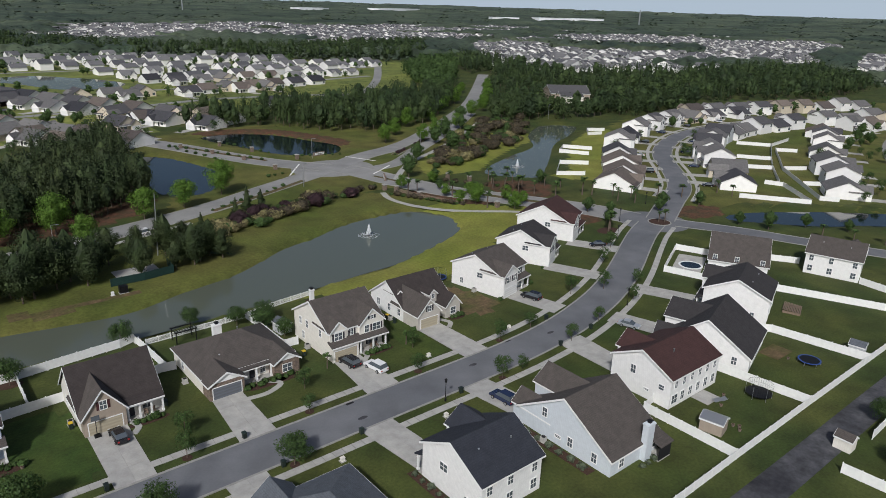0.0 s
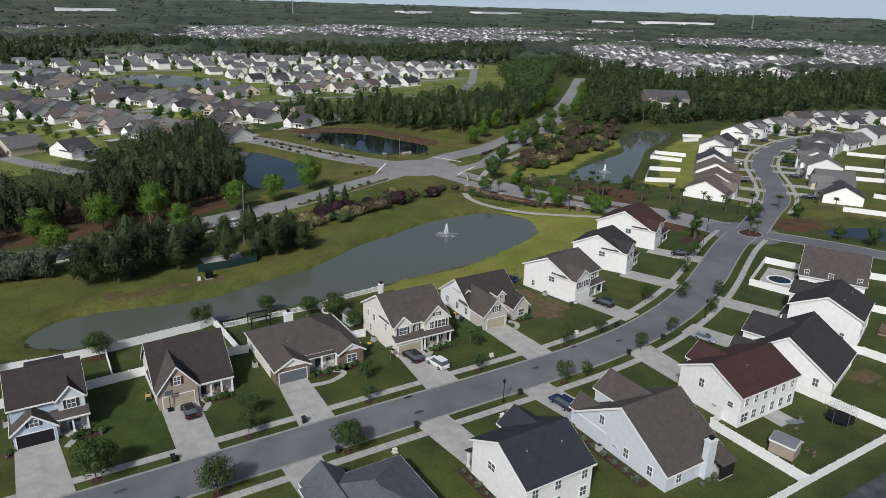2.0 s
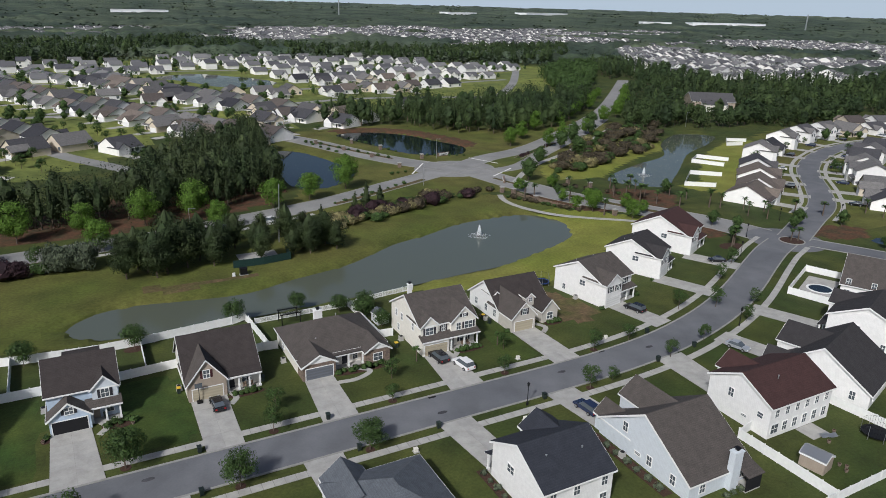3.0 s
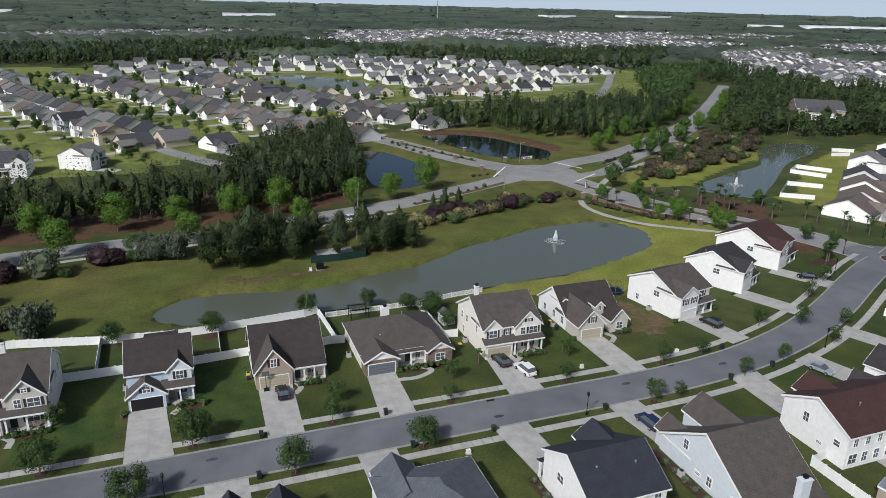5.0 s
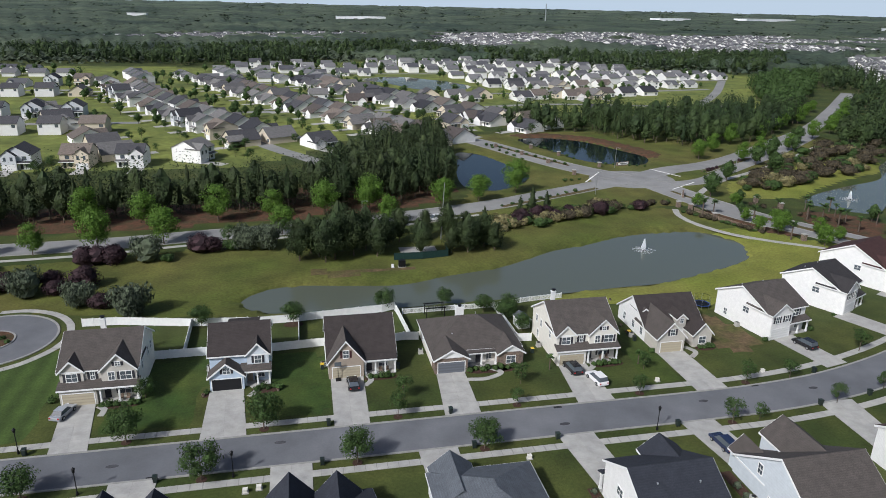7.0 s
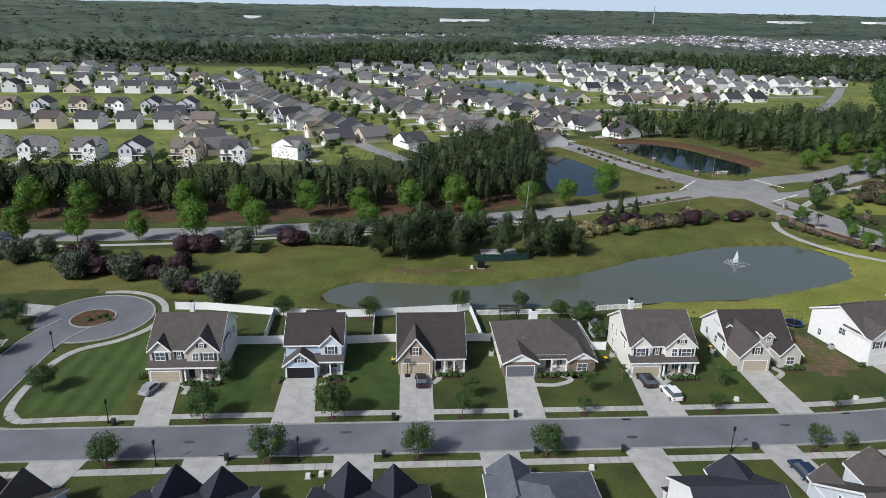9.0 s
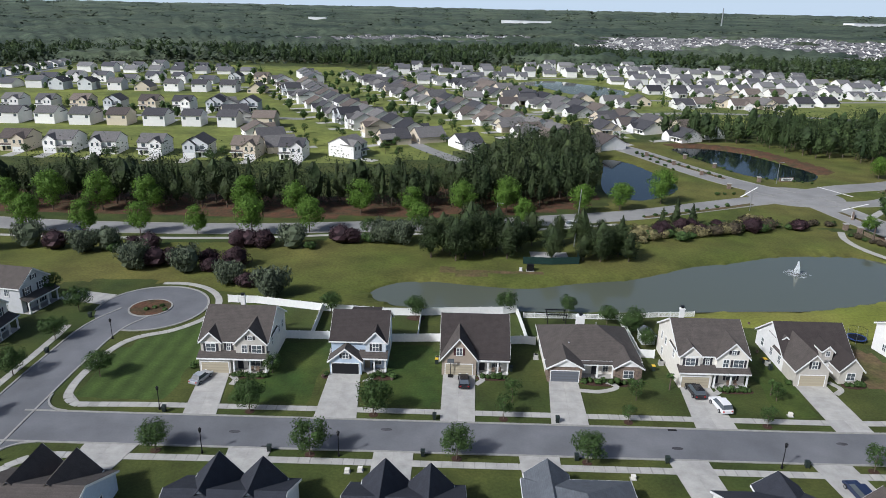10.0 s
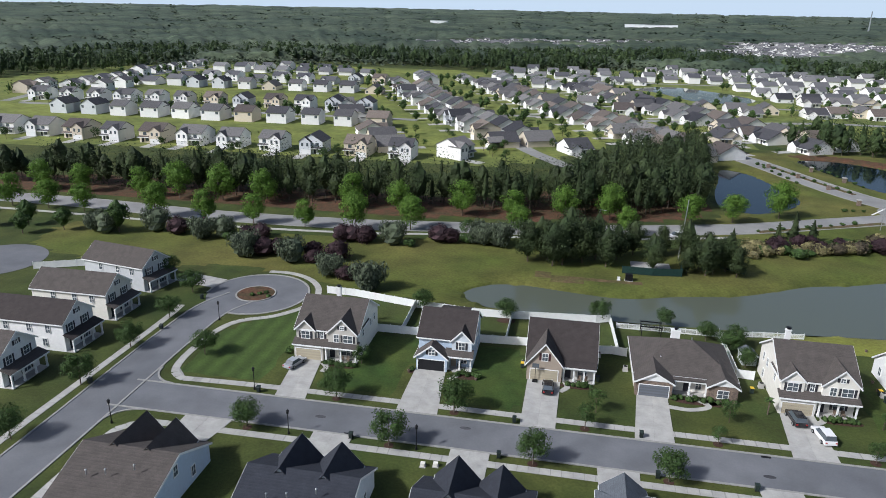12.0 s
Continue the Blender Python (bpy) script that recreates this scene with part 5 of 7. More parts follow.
def wood(name, poly, spacing, label, seed, h=(13, 18), r=2.6, count=260, size=0.62, material=None, broad=0.0, spots=None):
    """A stand of trees as one mass: trunks and crowns."""
    rng = np.random.default_rng(seed)
    shapes = [conifer(seed + i, 1.0, 0.17, count, size / 15, 0.18 + 0.06 * (i % 3), 9, 0.2) for i in range(4)] + [broadleaf(seed + i, 1.0, 0.26, count, size / 13, 0.12, 20, 0.2) for i in range(2)]
    shapes = [np.concatenate([v, core(seed + i, 1.0, 0.12 if i < 4 else 0.19, 0.24, i < 4)]) for i, v in enumerate(shapes)]
    out, stems = [], Mesh()
    if spots is None:
        spots = []
        for y in np.arange(min(p[1] for p in poly), max(p[1] for p in poly), spacing):
            for x in np.arange(min(p[0] for p in poly), max(p[0] for p in poly), spacing):
                px, py = x + rng.uniform(-0.45, 0.45) * spacing, y + rng.uniform(-0.45, 0.45) * spacing
                if inside(px, py, poly) and bank(px, py) > 3 and math.dist((px, py), (366, 236)) > 25 and math.dist((px, py), (346, 216)) > 18 and (py < 190 or min(math.dist((px, py), p) for p in HIGHWAY) > 10.5):
                    spots.append((px, py))
    for px, py in spots:
        k = rng.integers(4) if rng.random() > broad else 4 + rng.integers(2)
        s, a = rng.uniform(*h), rng.uniform(0, 6.28)
        v = shapes[k] * (s * r / 2.6, s * r / 2.6, s)
        ca, sa = math.cos(a), math.sin(a)
        out.append(np.stack([v[:, 0] * ca - v[:, 1] * sa + px, v[:, 0] * sa + v[:, 1] * ca + py, v[:, 2]], 1))
        stems.tube([(px, py, -0.3, 0.2), (px, py, s * 0.8, 0.08)], 4, False)
    top = thing(name, pose(0, 0, 0), label, "woods", kind="stuff")
    for n, me, k in (("foliage", quads_mesh("foliage", np.concatenate(out), material or PINE), material or PINE), ("stems", stems.data("stems", BARK, fix=False), BARK)):
        part(n, me, k, top)["kind"] = "stuff"


wood("pine_wood", [(-330, 115), (-110, 117), (-34, 119.5), (28, 127), (51, 141), (54, 172), (60, 207), (58, 228), (32, 207), (18, 176), (2, 146), (-16, 137), (-45, 130), (-74, 131), (-105, 132), (-136, 129), (-165, 124), (-330, 120)], 4.5, "dense belt of dark green pines", 31, (8.5, 16.5), 2.7, 560, 0.30, None, 0.5)
wood("wood_by_pond", [(104, 256), (130, 255), (152, 244), (166, 214), (186, 206), (250, 226), (300, 285), (290, 300), (200, 292), (112, 286)], 7.0, "mixed green trees behind a pond", 41, (8, 16), 2.9, 380, 0.38, LEAF_DARK, 0.55)
wood("wood_by_road", [(262, 200), (300, 196), (345, 198), (372, 172), (414, 176), (491, 182), (560, 150), (700, 156), (880, 288), (730, 316), (600, 308), (500, 360), (570, 540), (520, 560), (390, 340), (300, 250)], 10.5, "dense dark mixed woods", 51, (8, 17), 3.2, 120, 0.62, LEAF_DARK, 0.4)
wood("roadside_trees", [(262, 240), (290, 268), (330, 320), (430, 430), (500, 520), (470, 535), (380, 450), (310, 330)], 7.5, "green broadleaf trees along the far road", 61, (10, 14), 3.0, 160, 0.7, LEAF, 0.8)
wood("wood_belt", [(-460, 320), (-470, 450), (-425, 500), (-430, 600), (-420, 712), (-330, 690), (-240, 705), (-120, 655), (0, 668), (80, 780), (180, 760), (310, 640), (480, 570), (560, 640), (690, 820), (370, 760), (230, 860), (140, 1000), (-20, 900), (-180, 820), (-380, 860), (-560, 760), (-600, 420)], 12.5, "broad belt of dark green woods", 71, (9, 17), 3.5, 80, 0.8, LEAF_DARK, 0.45)
wood("wood_west", [(-760, 100), (-335, 110), (-335, 124), (-400, 230), (-480, 330), (-600, 420), (-800, 400)], 12.0, "dark green woods beside the estate", 81, (12, 18), 3.4, 80, 0.9, LEAF_DARK, 0.4)
wood("wood_east", [(262, 205), (330, 180), (372, 168), (420, 176), (440, 190), (380, 260), (320, 250)], 8.0, "mixed trees behind a pond", 91, (9, 14), 3.4, 170, 0.7, LEAF_DARK, 0.6)

# ---- houses further off ----
far_panes = {}


def far_window(h, face, plane, a, z, w, hh):
    """A plain framed pane, a part of a far house."""
    if w not in far_panes:
        far_panes[w] = Mesh().box(-w / 2, w / 2, -0.05, 0.02, 0, hh).data("window", GLASS)
    x, y = (a, plane) if face in "SN" else (plane, a)
    part("window", far_panes[w], GLASS, h).matrix_basis = pose(x, y, z, 0, 0, TURN_OF[face])


def far_house(label, w, d, eave, rise, wing, storeys, wall=W_FAR, roof=R_FAR, ridge="x"):
    h = thing("house", pose(0, 0, -600), label, "house", "houses of the estate")
    block(h, -w / 2, w / 2, 1.5, d, eave, ridge, rise, wall, roof, rake=False)
    s = wing
    x0, x1 = sorted((s * w / 2, s * (w / 2 - 5.4)))
    block(h, x0, x1, 0, d * 0.5, min(eave, 5.6), "y", 2.1, wall, roof, over=0.3, rake=False)
    part("garage_door", Mesh().box(x0 + 0.4, x1 - 0.4, -0.05, 0.02, 0, 2.2), DOOR_WHITE, h)
    q0, q1 = sorted((s * (w / 2 - 5.4), -s * w / 2))
    lean(h, q0, q1, 0.3, 1.5, 2.6, 3.1, roof, 0.2)
    m = (q0 + q1) / 2
    front_door(h, m - 1.2, 1.5)
    if storeys == 2:
        for x in (x0 + 1.5, x1 - 1.5):
            far_window(h, "S", 0, x, 3.6, 0.95, 1.5)
        far_window(h, "S", 1.5, m, 3.6, 1.6, 1.5)
    far_window(h, "S", 1.5, m + 0.9, 0.8, 1.6, 1.5)
    for x in (-w / 2 + 1.6, w / 2 - 1.6):
        far_window(h, "N", d, x, 0.8 if storeys == 1 else 3.6, 1.6, 1.5)
    return h


FAR = [far_house("white two-storey estate house with grey roof", 11.5, 14, 5.6, 3.0, -1, 2), far_house("pale two-storey estate house with grey roof", 10.5, 13, 5.6, 2.8, 1, 2),
       far_house("single-storey estate house with grey roof", 12.5, 15, 3.0, 3.3, -1, 1), far_house("low estate house with taupe roof", 12, 16, 3.0, 3.6, 1, 1, W_FAR, R_FAR_BROWN),
       far_house("beige two-storey estate house with brown roof", 11, 13.5, 5.6, 3.0, 1, 2, W_FAR_TAN, R_FAR_BROWN), far_house("pale grey two-storey house with charcoal roof", 10.5, 13, 5.6, 3.2, -1, 2, W_FAR_GREY, R_FAR_DARK, "y"),
       far_house("beige single-storey house with gable to the street", 12, 15, 3.0, 3.9, 1, 1, W_FAR_TAN, R_FAR, "y"), far_house("white low house with charcoal roof", 12.5, 15, 3.0, 3.6, -1, 1, W_FAR, R_FAR_DARK)]
far_rng = random.Random(12)
planned = []


def put_house(x, y, turn, kinds=(0, 1, 2, 3)):
    planned.append((x, y, turn, far_rng.choice(kinds) + (4 if far_rng.random() < 0.36 else 0), far_rng.uniform(0.94, 1.06)))


taken = []


def free(x, y, d=13.5):
    if bank(x, y) < 12 or inside(x, y, POND_N) or min(math.dist((x, y), p) for p in POND_N) < 15 or any(math.dist((x, y), p) < d for p in taken):
        return False
    taken.append((x, y))
    return True


def house_row(x0, y0, x1, y1, step, turn, kinds, skip=0.0):
    n = max(1, round(math.dist((x0, y0), (x1, y1)) / step))
    for i in range(n + 1):
        t = i / n
        x, y = x0 + (x1 - x0) * t, y0 + (y1 - y0) * t + far_rng.uniform(-0.8, 0.8)
        if far_rng.random() > skip and free(x, y):
            put_house(x, y, turn + far_rng.uniform(-2, 2), kinds)


two, low = (0, 0, 1, 1), (2, 3)
house_row(-270, 198, -68, 191, 20.2, 0, two)
house_row(-292, 279, -100, 282, 19.2, 180, two)
house_row(-345, 312, -124, 325, 19.5, 0, two)
house_row(-330, 424, -145, 431, 19.5, 180, (0, 1, 2))
house_row(-325, 470, -158, 478, 20, 0, two)
house_row(-335, 548, -190, 556, 20, 180, two)
house_row(-325, 588, -225, 592, 20, 0, two)
house_row(-372, 345, -392, 610, 20, 90, two)
house_row(-345, 372, -345, 420, 20, 270, two)
put_house(-39.2, 201, 60, (0,))
# rows along the slanting street
STREET_N = [(10, 186), (-2, 206), (-14, 226), (-35, 268), (-57, 310), (-82, 360), (-110, 420), (-130, 475), (-150, 530)]
road("road_estate", STREET_N, 7.5, 0.03, ASPHALT_SUNLIT, "pale asphalt estate street between houses", kerbs=False)
for off, turn in ((17, -63), (-18, 117), (55, 117), (-55, -63), (-88, 117), (-122, -63), (-158, 117)):
    pts = [Vector((p.x, p.y, 0)) for p in spline(STREET_N, 4.0)]
    nrm = sides_of(pts)
    start = 14 if off > -50 else 2
    run = 99.0
    for i in range(start, len(pts)):
        run += 4.0
        p = pts[i] + nrm[i] * off
        if run > 17.5 and p.x > -150 and p.y > 214 and free(p.x, p.y):
            run = 0.0
            put_house(p.x, p.y, turn, (0, 1, 2, 3) if off == 17 else low)
for off in (-70, -140):
    line = [(p.x + q.x * off, p.y + q.y * off) for p, q in zip(spline(STREET_N[1:], 8.0), sides_of(spline(STREET_N[1:], 8.0)))]
    road("road_estate", line[3:], 7.0, 0.026, ASPHALT_SUNLIT, "pale asphalt estate street", kerbs=False)
for y, x0, x1 in ((302, -345, -85), (451, -370, -145), (571, -370, -185)):
    road("road_estate", [(x0, y - 4), ((x0 + x1) / 2, y), (x1, y + 1)], 7.0, 0.028, ASPHALT_SUNLIT, "pale asphalt estate street", kerbs=False)
road("road_estate", [(-360, 302), (-372, 360), (-372, 470), (-378, 600)], 7.0, 0.032, ASPHALT_SUNLIT, "pale asphalt estate street", kerbs=False)
# the estate north of the woods: pairs of rows with a street between
for y, x0, x1, turn, rise in ((363, 36, 215, 5, 22), (324, 40, 80, 185, 0), (414, 12, 128, 185, -8), (320, 184, 256, 160, -16), (404, 168, 262, 190, 16), (442, 170, 330, 5, 20), (476, 155, 330, 188, 24), (506, 150, 400, 6, 22), (540, 142, 410, 186, 18),
                              (478, -80, 30, 5, 8), (510, -90, 35, 185, 4), (556, -60, 60, 4, 6), (592, -70, 330, 186, 10), (624, 10, 340, 5, 0), (658, 30, 300, 186, 0), (692, 60, 250, 5, 0), (640, -60, 0, 5, 0)):
    house_row(x0, y, x1, y + rise, 20.5, turn, low if y < 500 else (2, 3, 3, 0), 0.08)
for pts in ([(-40, 338), (20, 339), (90, 345), (170, 362), (262, 344)], [(140, 424), (220, 424), (340, 446)], [(-80, 494), (0, 497), (40, 500)], [(150, 490), (260, 500), (400, 520)], [(-70, 573), (60, 577), (330, 582)], [(10, 641), (150, 641), (320, 640)], [(212, 304), (250, 330), (268, 345), (330, 420), (400, 520)]):
    road("road_estate", pts, 7.0, 0.028, ASPHALT_SUNLIT, "pale asphalt estate street", kerbs=False)
for x, y, turn in ((42, 259, 20), (94.5, 300, 190), (119, 281, 200), (83, 271, 20), (10, 223, 30), (264, 313, 205), (251, 303, 25)):
    if free(x, y, 10):
        put_house(x, y, turn)
# the street to the east: both sides, then the rows behind
line = spline(FAR_STREET, 2.0)
nrm = sides_of(line)
for off, turn_add, step, first in ((19.5, 180, 18.5, 17), (-19.5, 0, 17.5, 27)):
    run = 99.0
    for i in range(first, len(line) - 30):
        run += 2.0
        p = line[i] + nrm[i] * off
        if run >= step and free(p.x, p.y, 11):
            run = 0.0
            a = math.degrees(math.atan2(nrm[i].y, nrm[i].x)) - 90
            q = line[i] + nrm[i] * (13.0 if off > 0 else -13.0)
            put_house(q.x, q.y, a + (0 if off > 0 else 180), (2, 3, 0) if off > 0 else (0, 1, 2))
for x0, y0, x1, y1, turn in ((264, 3, 318, 36, 33), (334, 40, 392, 66, 25), (300, -34, 430, 22, 213), (388, 160, 540, 120, 165), (440, 100, 560, 70, 160), (430, 70, 540, 40, -10), (400, 20, 520, 5, -10)):
    house_row(x0, y0, x1, y1, 19.5, turn, (0, 1, 2, 3), 0.04)
road("road_estate", [(262, -24), (278, -13), (330, 15), (405, 44), (480, 54), (560, 52)], 7.0, 0.03, ASPHALT_SUNLIT, "pale asphalt estate street", kerbs=False)

# short drives before the far houses, and trees between them
drive_data = Mesh().box(-2.4, 2.4, -9.5, 0.2, -0.05, 0.07).data("driveway", CONCRETE)
for k, (x, y, turn, kind, s) in enumerate(sorted(planned, key=lambda p: math.hypot(p[0], p[1] + 90))[:215]):
    side = -3.0 if kind in (0, 2, 5, 7) else 3.0
    a = radians(turn)
    tagged(new("driveway", drive_data), "short pale concrete driveway", "driveway", kind="structure").matrix_basis = pose(x + math.cos(a) * side, y + math.sin(a) * side, 0, 0, 0, turn)
estate_rng = random.Random(8)
KEEP_OFF = [(p.x, p.y) for run in (FAR_STREET, STREET_N, MAIN, NW_ROAD) for p in spline(run, 5.0)]
spots = []
for x, y, turn, kind, s in planned:
    for _ in range(4):
        a, d = estate_rng.uniform(0, 6.28), estate_rng.uniform(9.5, 17)
        p = (x + math.cos(a) * d, y + math.sin(a) * d)
        if not any(math.dist((p[0] + math.sin(radians(q[2])) * 7, p[1] - math.cos(radians(q[2])) * 7), q[:2]) < 10 for q in planned) and not any(math.dist(p, q) < 6 for q in spots) and not any(math.dist(p, q) < 9 for q in KEEP_OFF) and bank(*p) > 4:
            spots.append(p)
spots.sort(key=lambda p: math.hypot(p[0], p[1] + 90))
plant(THIN, spots[:90], 0.9, 1.5)
plant(GREENS, spots[90:150], 0.45, 0.75)
wood("estate_trees", None, 0, "scattered garden trees between far houses", 95, (3.5, 8.5), 4.2, 110, 0.75, LEAF, 0.85, spots[150:])
for x0, y0, x1, y1 in ((-275, 232, -70, 230), (-330, 384, -140, 388), (-320, 522, -190, 526)):
    patch("ground_green", [(x0, y0 - 20), ((x0 + x1) / 2, y0 - 22), (x1, y1 - 20), (x1, y1 + 20), ((x0 + x1) / 2, y0 + 22), (x0, y0 + 20)], 0.02, ESTATE, "common lawn, sunlight painted in bright yellow-green", "grass")

# garden fences between the far lots
def far_fence(pts, h=1.7):
    top = thing("fence", pose(0, 0, 0), "white vinyl garden fence behind houses", "fence", "garden fences")
    for (ax, ay), (bx, by) in zip(pts, pts[1:]):
        l = math.dist((ax, ay), (bx, by))
        ob = part("panel", Mesh().box(0, l, -0.05, 0.05, 0, h).box(0, l, -0.09, 0.09, h - 0.12, h), VINYL, top)
        ob.matrix_basis = pose(ax, ay, 0, 0, 0, math.degrees(math.atan2(by - ay, bx - ax)))
        part("post", Mesh().box(-0.08, 0.08, -0.08, 0.08, -0.2, h + 0.12), VINYL, top).matrix_basis = pose(ax, ay, 0)


for pts in ([(235, 111), (228, 122.5), (238, 129), (246, 118)], [(202, 86), (192.5, 92.5), (209.6, 106), (219, 98)], [(285, 143), (276, 145), (286, 154), (295, 149)],
            [(223, 31.7), (236.4, 12), (254.5, 30.8), (252, 37)], [(330, 60), (323.5, 67.6), (283, 44.6), (244.8, 12.7), (248.6, 7.4)], [(256, 33), (281, 48), (300, 58), (333, 74.5), (358, 77.5)],
            [(293, 39), (284, 44.6)], [(271, 20), (263, 27)], [(281, 48), (272, 58)], [(300, 58), (291, 70)], [(333, 74.5), (324, 88)], [(381, 73), (398, 63.5), (452, 63)]):
    far_fence(pts)

# the most distant roofs: past counting
planned.sort(key=lambda p: math.hypot(p[0], p[1] + 90))
for x, y, turn, kind, s in planned[:240]:
    copy_thing(FAR[kind], pose(x, y, 0, 0, 0, turn) @ Matrix.Diagonal((s, s, 1, 1)))


HOODS = [[(-350, 1060), (-120, 1080), (170, 1100), (330, 900), (500, 800), (760, 860), (1060, 980), (1500, 1180), (1450, 1500), (1050, 1500), (720, 1580), (380, 1480), (150, 1420), (-200, 1280)],
         [(520, 480), (600, 330), (760, 330), (920, 300), (1150, 420), (1500, 500), (1700, 650), (1650, 900), (1300, 1000), (1000, 900), (760, 780), (640, 640)],
         [(480, 60), (720, 130), (900, 250), (1200, 360), (1500, 380), (1300, 200), (900, 60), (620, -20)]]


def grove(x, y):
    """Belts of woodland left standing between the distant estates."""
    return math.hypot(x, y + 90) > 860 and noise.noise((x * 0.0035, y * 0.007, 7.0)) > 0.16 and any(inside(x, y, p) for p in HOODS)


def house_mass(name, polys, spacing, seed, label, extra):
    rng = np.random.default_rng(seed)
    wall, roof, dark = Mesh(), Mesh(), Mesh()

    def small(px, py, a):
        w, d, e, r = rng.uniform(5, 6.5), rng.uniform(6, 8), rng.choice([3.0, 3.2, 5.6]), rng.uniform(2.6, 3.6)
        c, s = math.cos(a), math.sin(a)
        z = land(px, py)
        q = lambda u, v, t: (px + u * c - v * s, py + u * s + v * c, z + t)
        k = len(wall.v)
        wall.v += [q(-w, -d, -1), q(w, -d, -1), q(w, d, -1), q(-w, d, -1), q(-w, -d, e), q(w, -d, e), q(w, d, e), q(-w, d, e), q(-w, 0, e + r), q(w, 0, e + r)]
        wall.f += [(k, k + 1, k + 5, k + 4), (k + 1, k + 2, k + 6, k + 9, k + 5), (k + 2, k + 3, k + 7, k + 6), (k + 3, k, k + 4, k + 8, k + 7)]
        for u in (-w * 0.55, w * 0.5):
            for t in (1.0,) if e < 5 else (1.0, 3.7):
                dark.face(q(u - 0.8, -d - 0.06, t), q(u + 0.8, -d - 0.06, t), q(u + 0.8, -d - 0.06, t + 1.4), q(u - 0.8, -d - 0.06, t + 1.4))
        g0, g1, gm = (-w * 0.9, -w * 0.1, -w * 0.5) if rng.random() < 0.5 else (w * 0.1, w * 0.9, w * 0.5)
        k = len(wall.v)
        wall.v += [q(g0, -d - 0.4, -1), q(g1, -d - 0.4, -1), q(g1, -d - 0.4, e), q(gm, -d - 0.4, e + r * 0.7), q(g0, -d - 0.4, e)]
        wall.f.append((k, k + 1, k + 2, k + 3, k + 4))
        k = len(roof.v)
        roof.v += [q(g0 - 0.3, -d - 0.7, e - 0.1), q(gm, -d - 0.7, e + r * 0.7 + 0.12), q(gm, -d * 0.2, e + r * 0.7 + 0.12), q(g0 - 0.3, -d * 0.2, e - 0.1), q(g1 + 0.3, -d - 0.7, e - 0.1), q(g1 + 0.3, -d * 0.2, e - 0.1)]
        roof.f += [(k, k + 1, k + 2, k + 3), (k + 1, k + 4, k + 5, k + 2)]
        k, o = len(roof.v), 0.5
        roof.v += [q(-w - o, -d - o, e - 0.1), q(w + o, -d - o, e - 0.1), q(w + o, 0, e + r + 0.15), q(-w - o, 0, e + r + 0.15), q(w + o, d + o, e - 0.1), q(-w - o, d + o, e - 0.1)]
        roof.f += [(k, k + 1, k + 2, k + 3), (k + 3, k + 2, k + 4, k + 5)]

    for x, y, turn in extra:
        small(x, y, radians(turn))
    for poly in polys:
        xs, ys = [p[0] for p in poly], [p[1] for p in poly]
        row, y = 0, min(ys)
        while y < max(ys):
            x = min(xs)
            while x < max(xs):
                px, py = x + rng.uniform(-2, 2), y + 26 * math.sin(x / 130) + rng.uniform(-2, 2)
                if inside(px, py, poly) and rng.random() > 0.07 and not grove(px, py):
                    a = rng.choice([0.0, 0.0, 1.57]) + 0.3 * math.cos(x / 130)
                    small(px, py, a)
                x += spacing
            row += 1
            y += 19 if row % 2 else 32
    top = thing(name, pose(0, 0, 0), label, "houses", kind="stuff")
    for n, m, k in (("walls", wall, W_FARTHEST), ("roofs", roof, R_FARTHEST), ("windows", dark, GLASS)):
        part(n, m.data(n, k, fix=False), k, top)["kind"] = "stuff"


house_mass("distant_houses", HOODS, 15.0, 5, "countless pale houses of distant estates", [p[:3] for p in planned[240:]])

# ---- distant woods, to the horizon ----
def canopy():
    rng = np.random.default_rng(9)
    out = []
    r = 800.0
    eye = (-5.0, -92.0)
    while r < 4850:
        cell = max(9.0, r * 0.0105)
        n = int(radians(150) * r / cell)
        for i in range(n):
            a = radians(-62) + radians(150) * (i + rng.uniform(-0.4, 0.4)) / n
            rr = r + rng.uniform(-0.5, 0.5) * cell * 1.6
            x, y = eye[0] + rr * math.sin(a), eye[1] + rr * math.cos(a)
            if clear(x, y) and not grove(x, y) and not (rng.random() < 0.12 and any(inside(x, y, p) for p in HOODS)):
                continue
            if noise.noise((x * 0.0016, y * 0.0016, 3.0)) > 0.42 and r > 1700:
                continue
            out.append((x, y, land(x, y), cell * rng.uniform(0.62, 0.95), rng.uniform(6, 10) * (1 + 0.35 * noise.noise((x * 0.004, y * 0.004, 0)))))
        r += cell * 1.6 if r < 1800 else cell * 2.1
    c = np.array(out)
    k = 9
    n = len(c) * k
    c = np.repeat(c, k, axis=0)
    d = rng.normal(size=(n, 3))
    d[:, 2] = np.abs(d[:, 2])
    d /= np.linalg.norm(d, axis=1)[:, None]
    size = c[:, 3:4]
    p = c[:, :3] + d * np.concatenate([size, size, c[:, 4:5]], 1) * rng.uniform(0.7, 1.05, (n, 1))
    nrm_ = d * 0.7 + np.array([0, 0, 0.5]) + rng.normal(size=(n, 3)) * 0.16
    u = np.cross(nrm_, rng.normal(size=(n, 3)))
    u /= np.linalg.norm(u, axis=1)[:, None]
    v = np.cross(nrm_, u)
    v /= np.linalg.norm(v, axis=1)[:, None]
    f = size * rng.uniform(0.2, 0.34, (n, 1))
    me = quads_mesh("distant_woods", np.stack([p + u * f, p + v * f * 0.8, p - u * f, p - v * f * 0.7], 1).reshape(-1, 3), CANOPY)
    tagged(new("distant_woods", me), "unbroken green woods reaching to the horizon", "woods", kind="stuff")


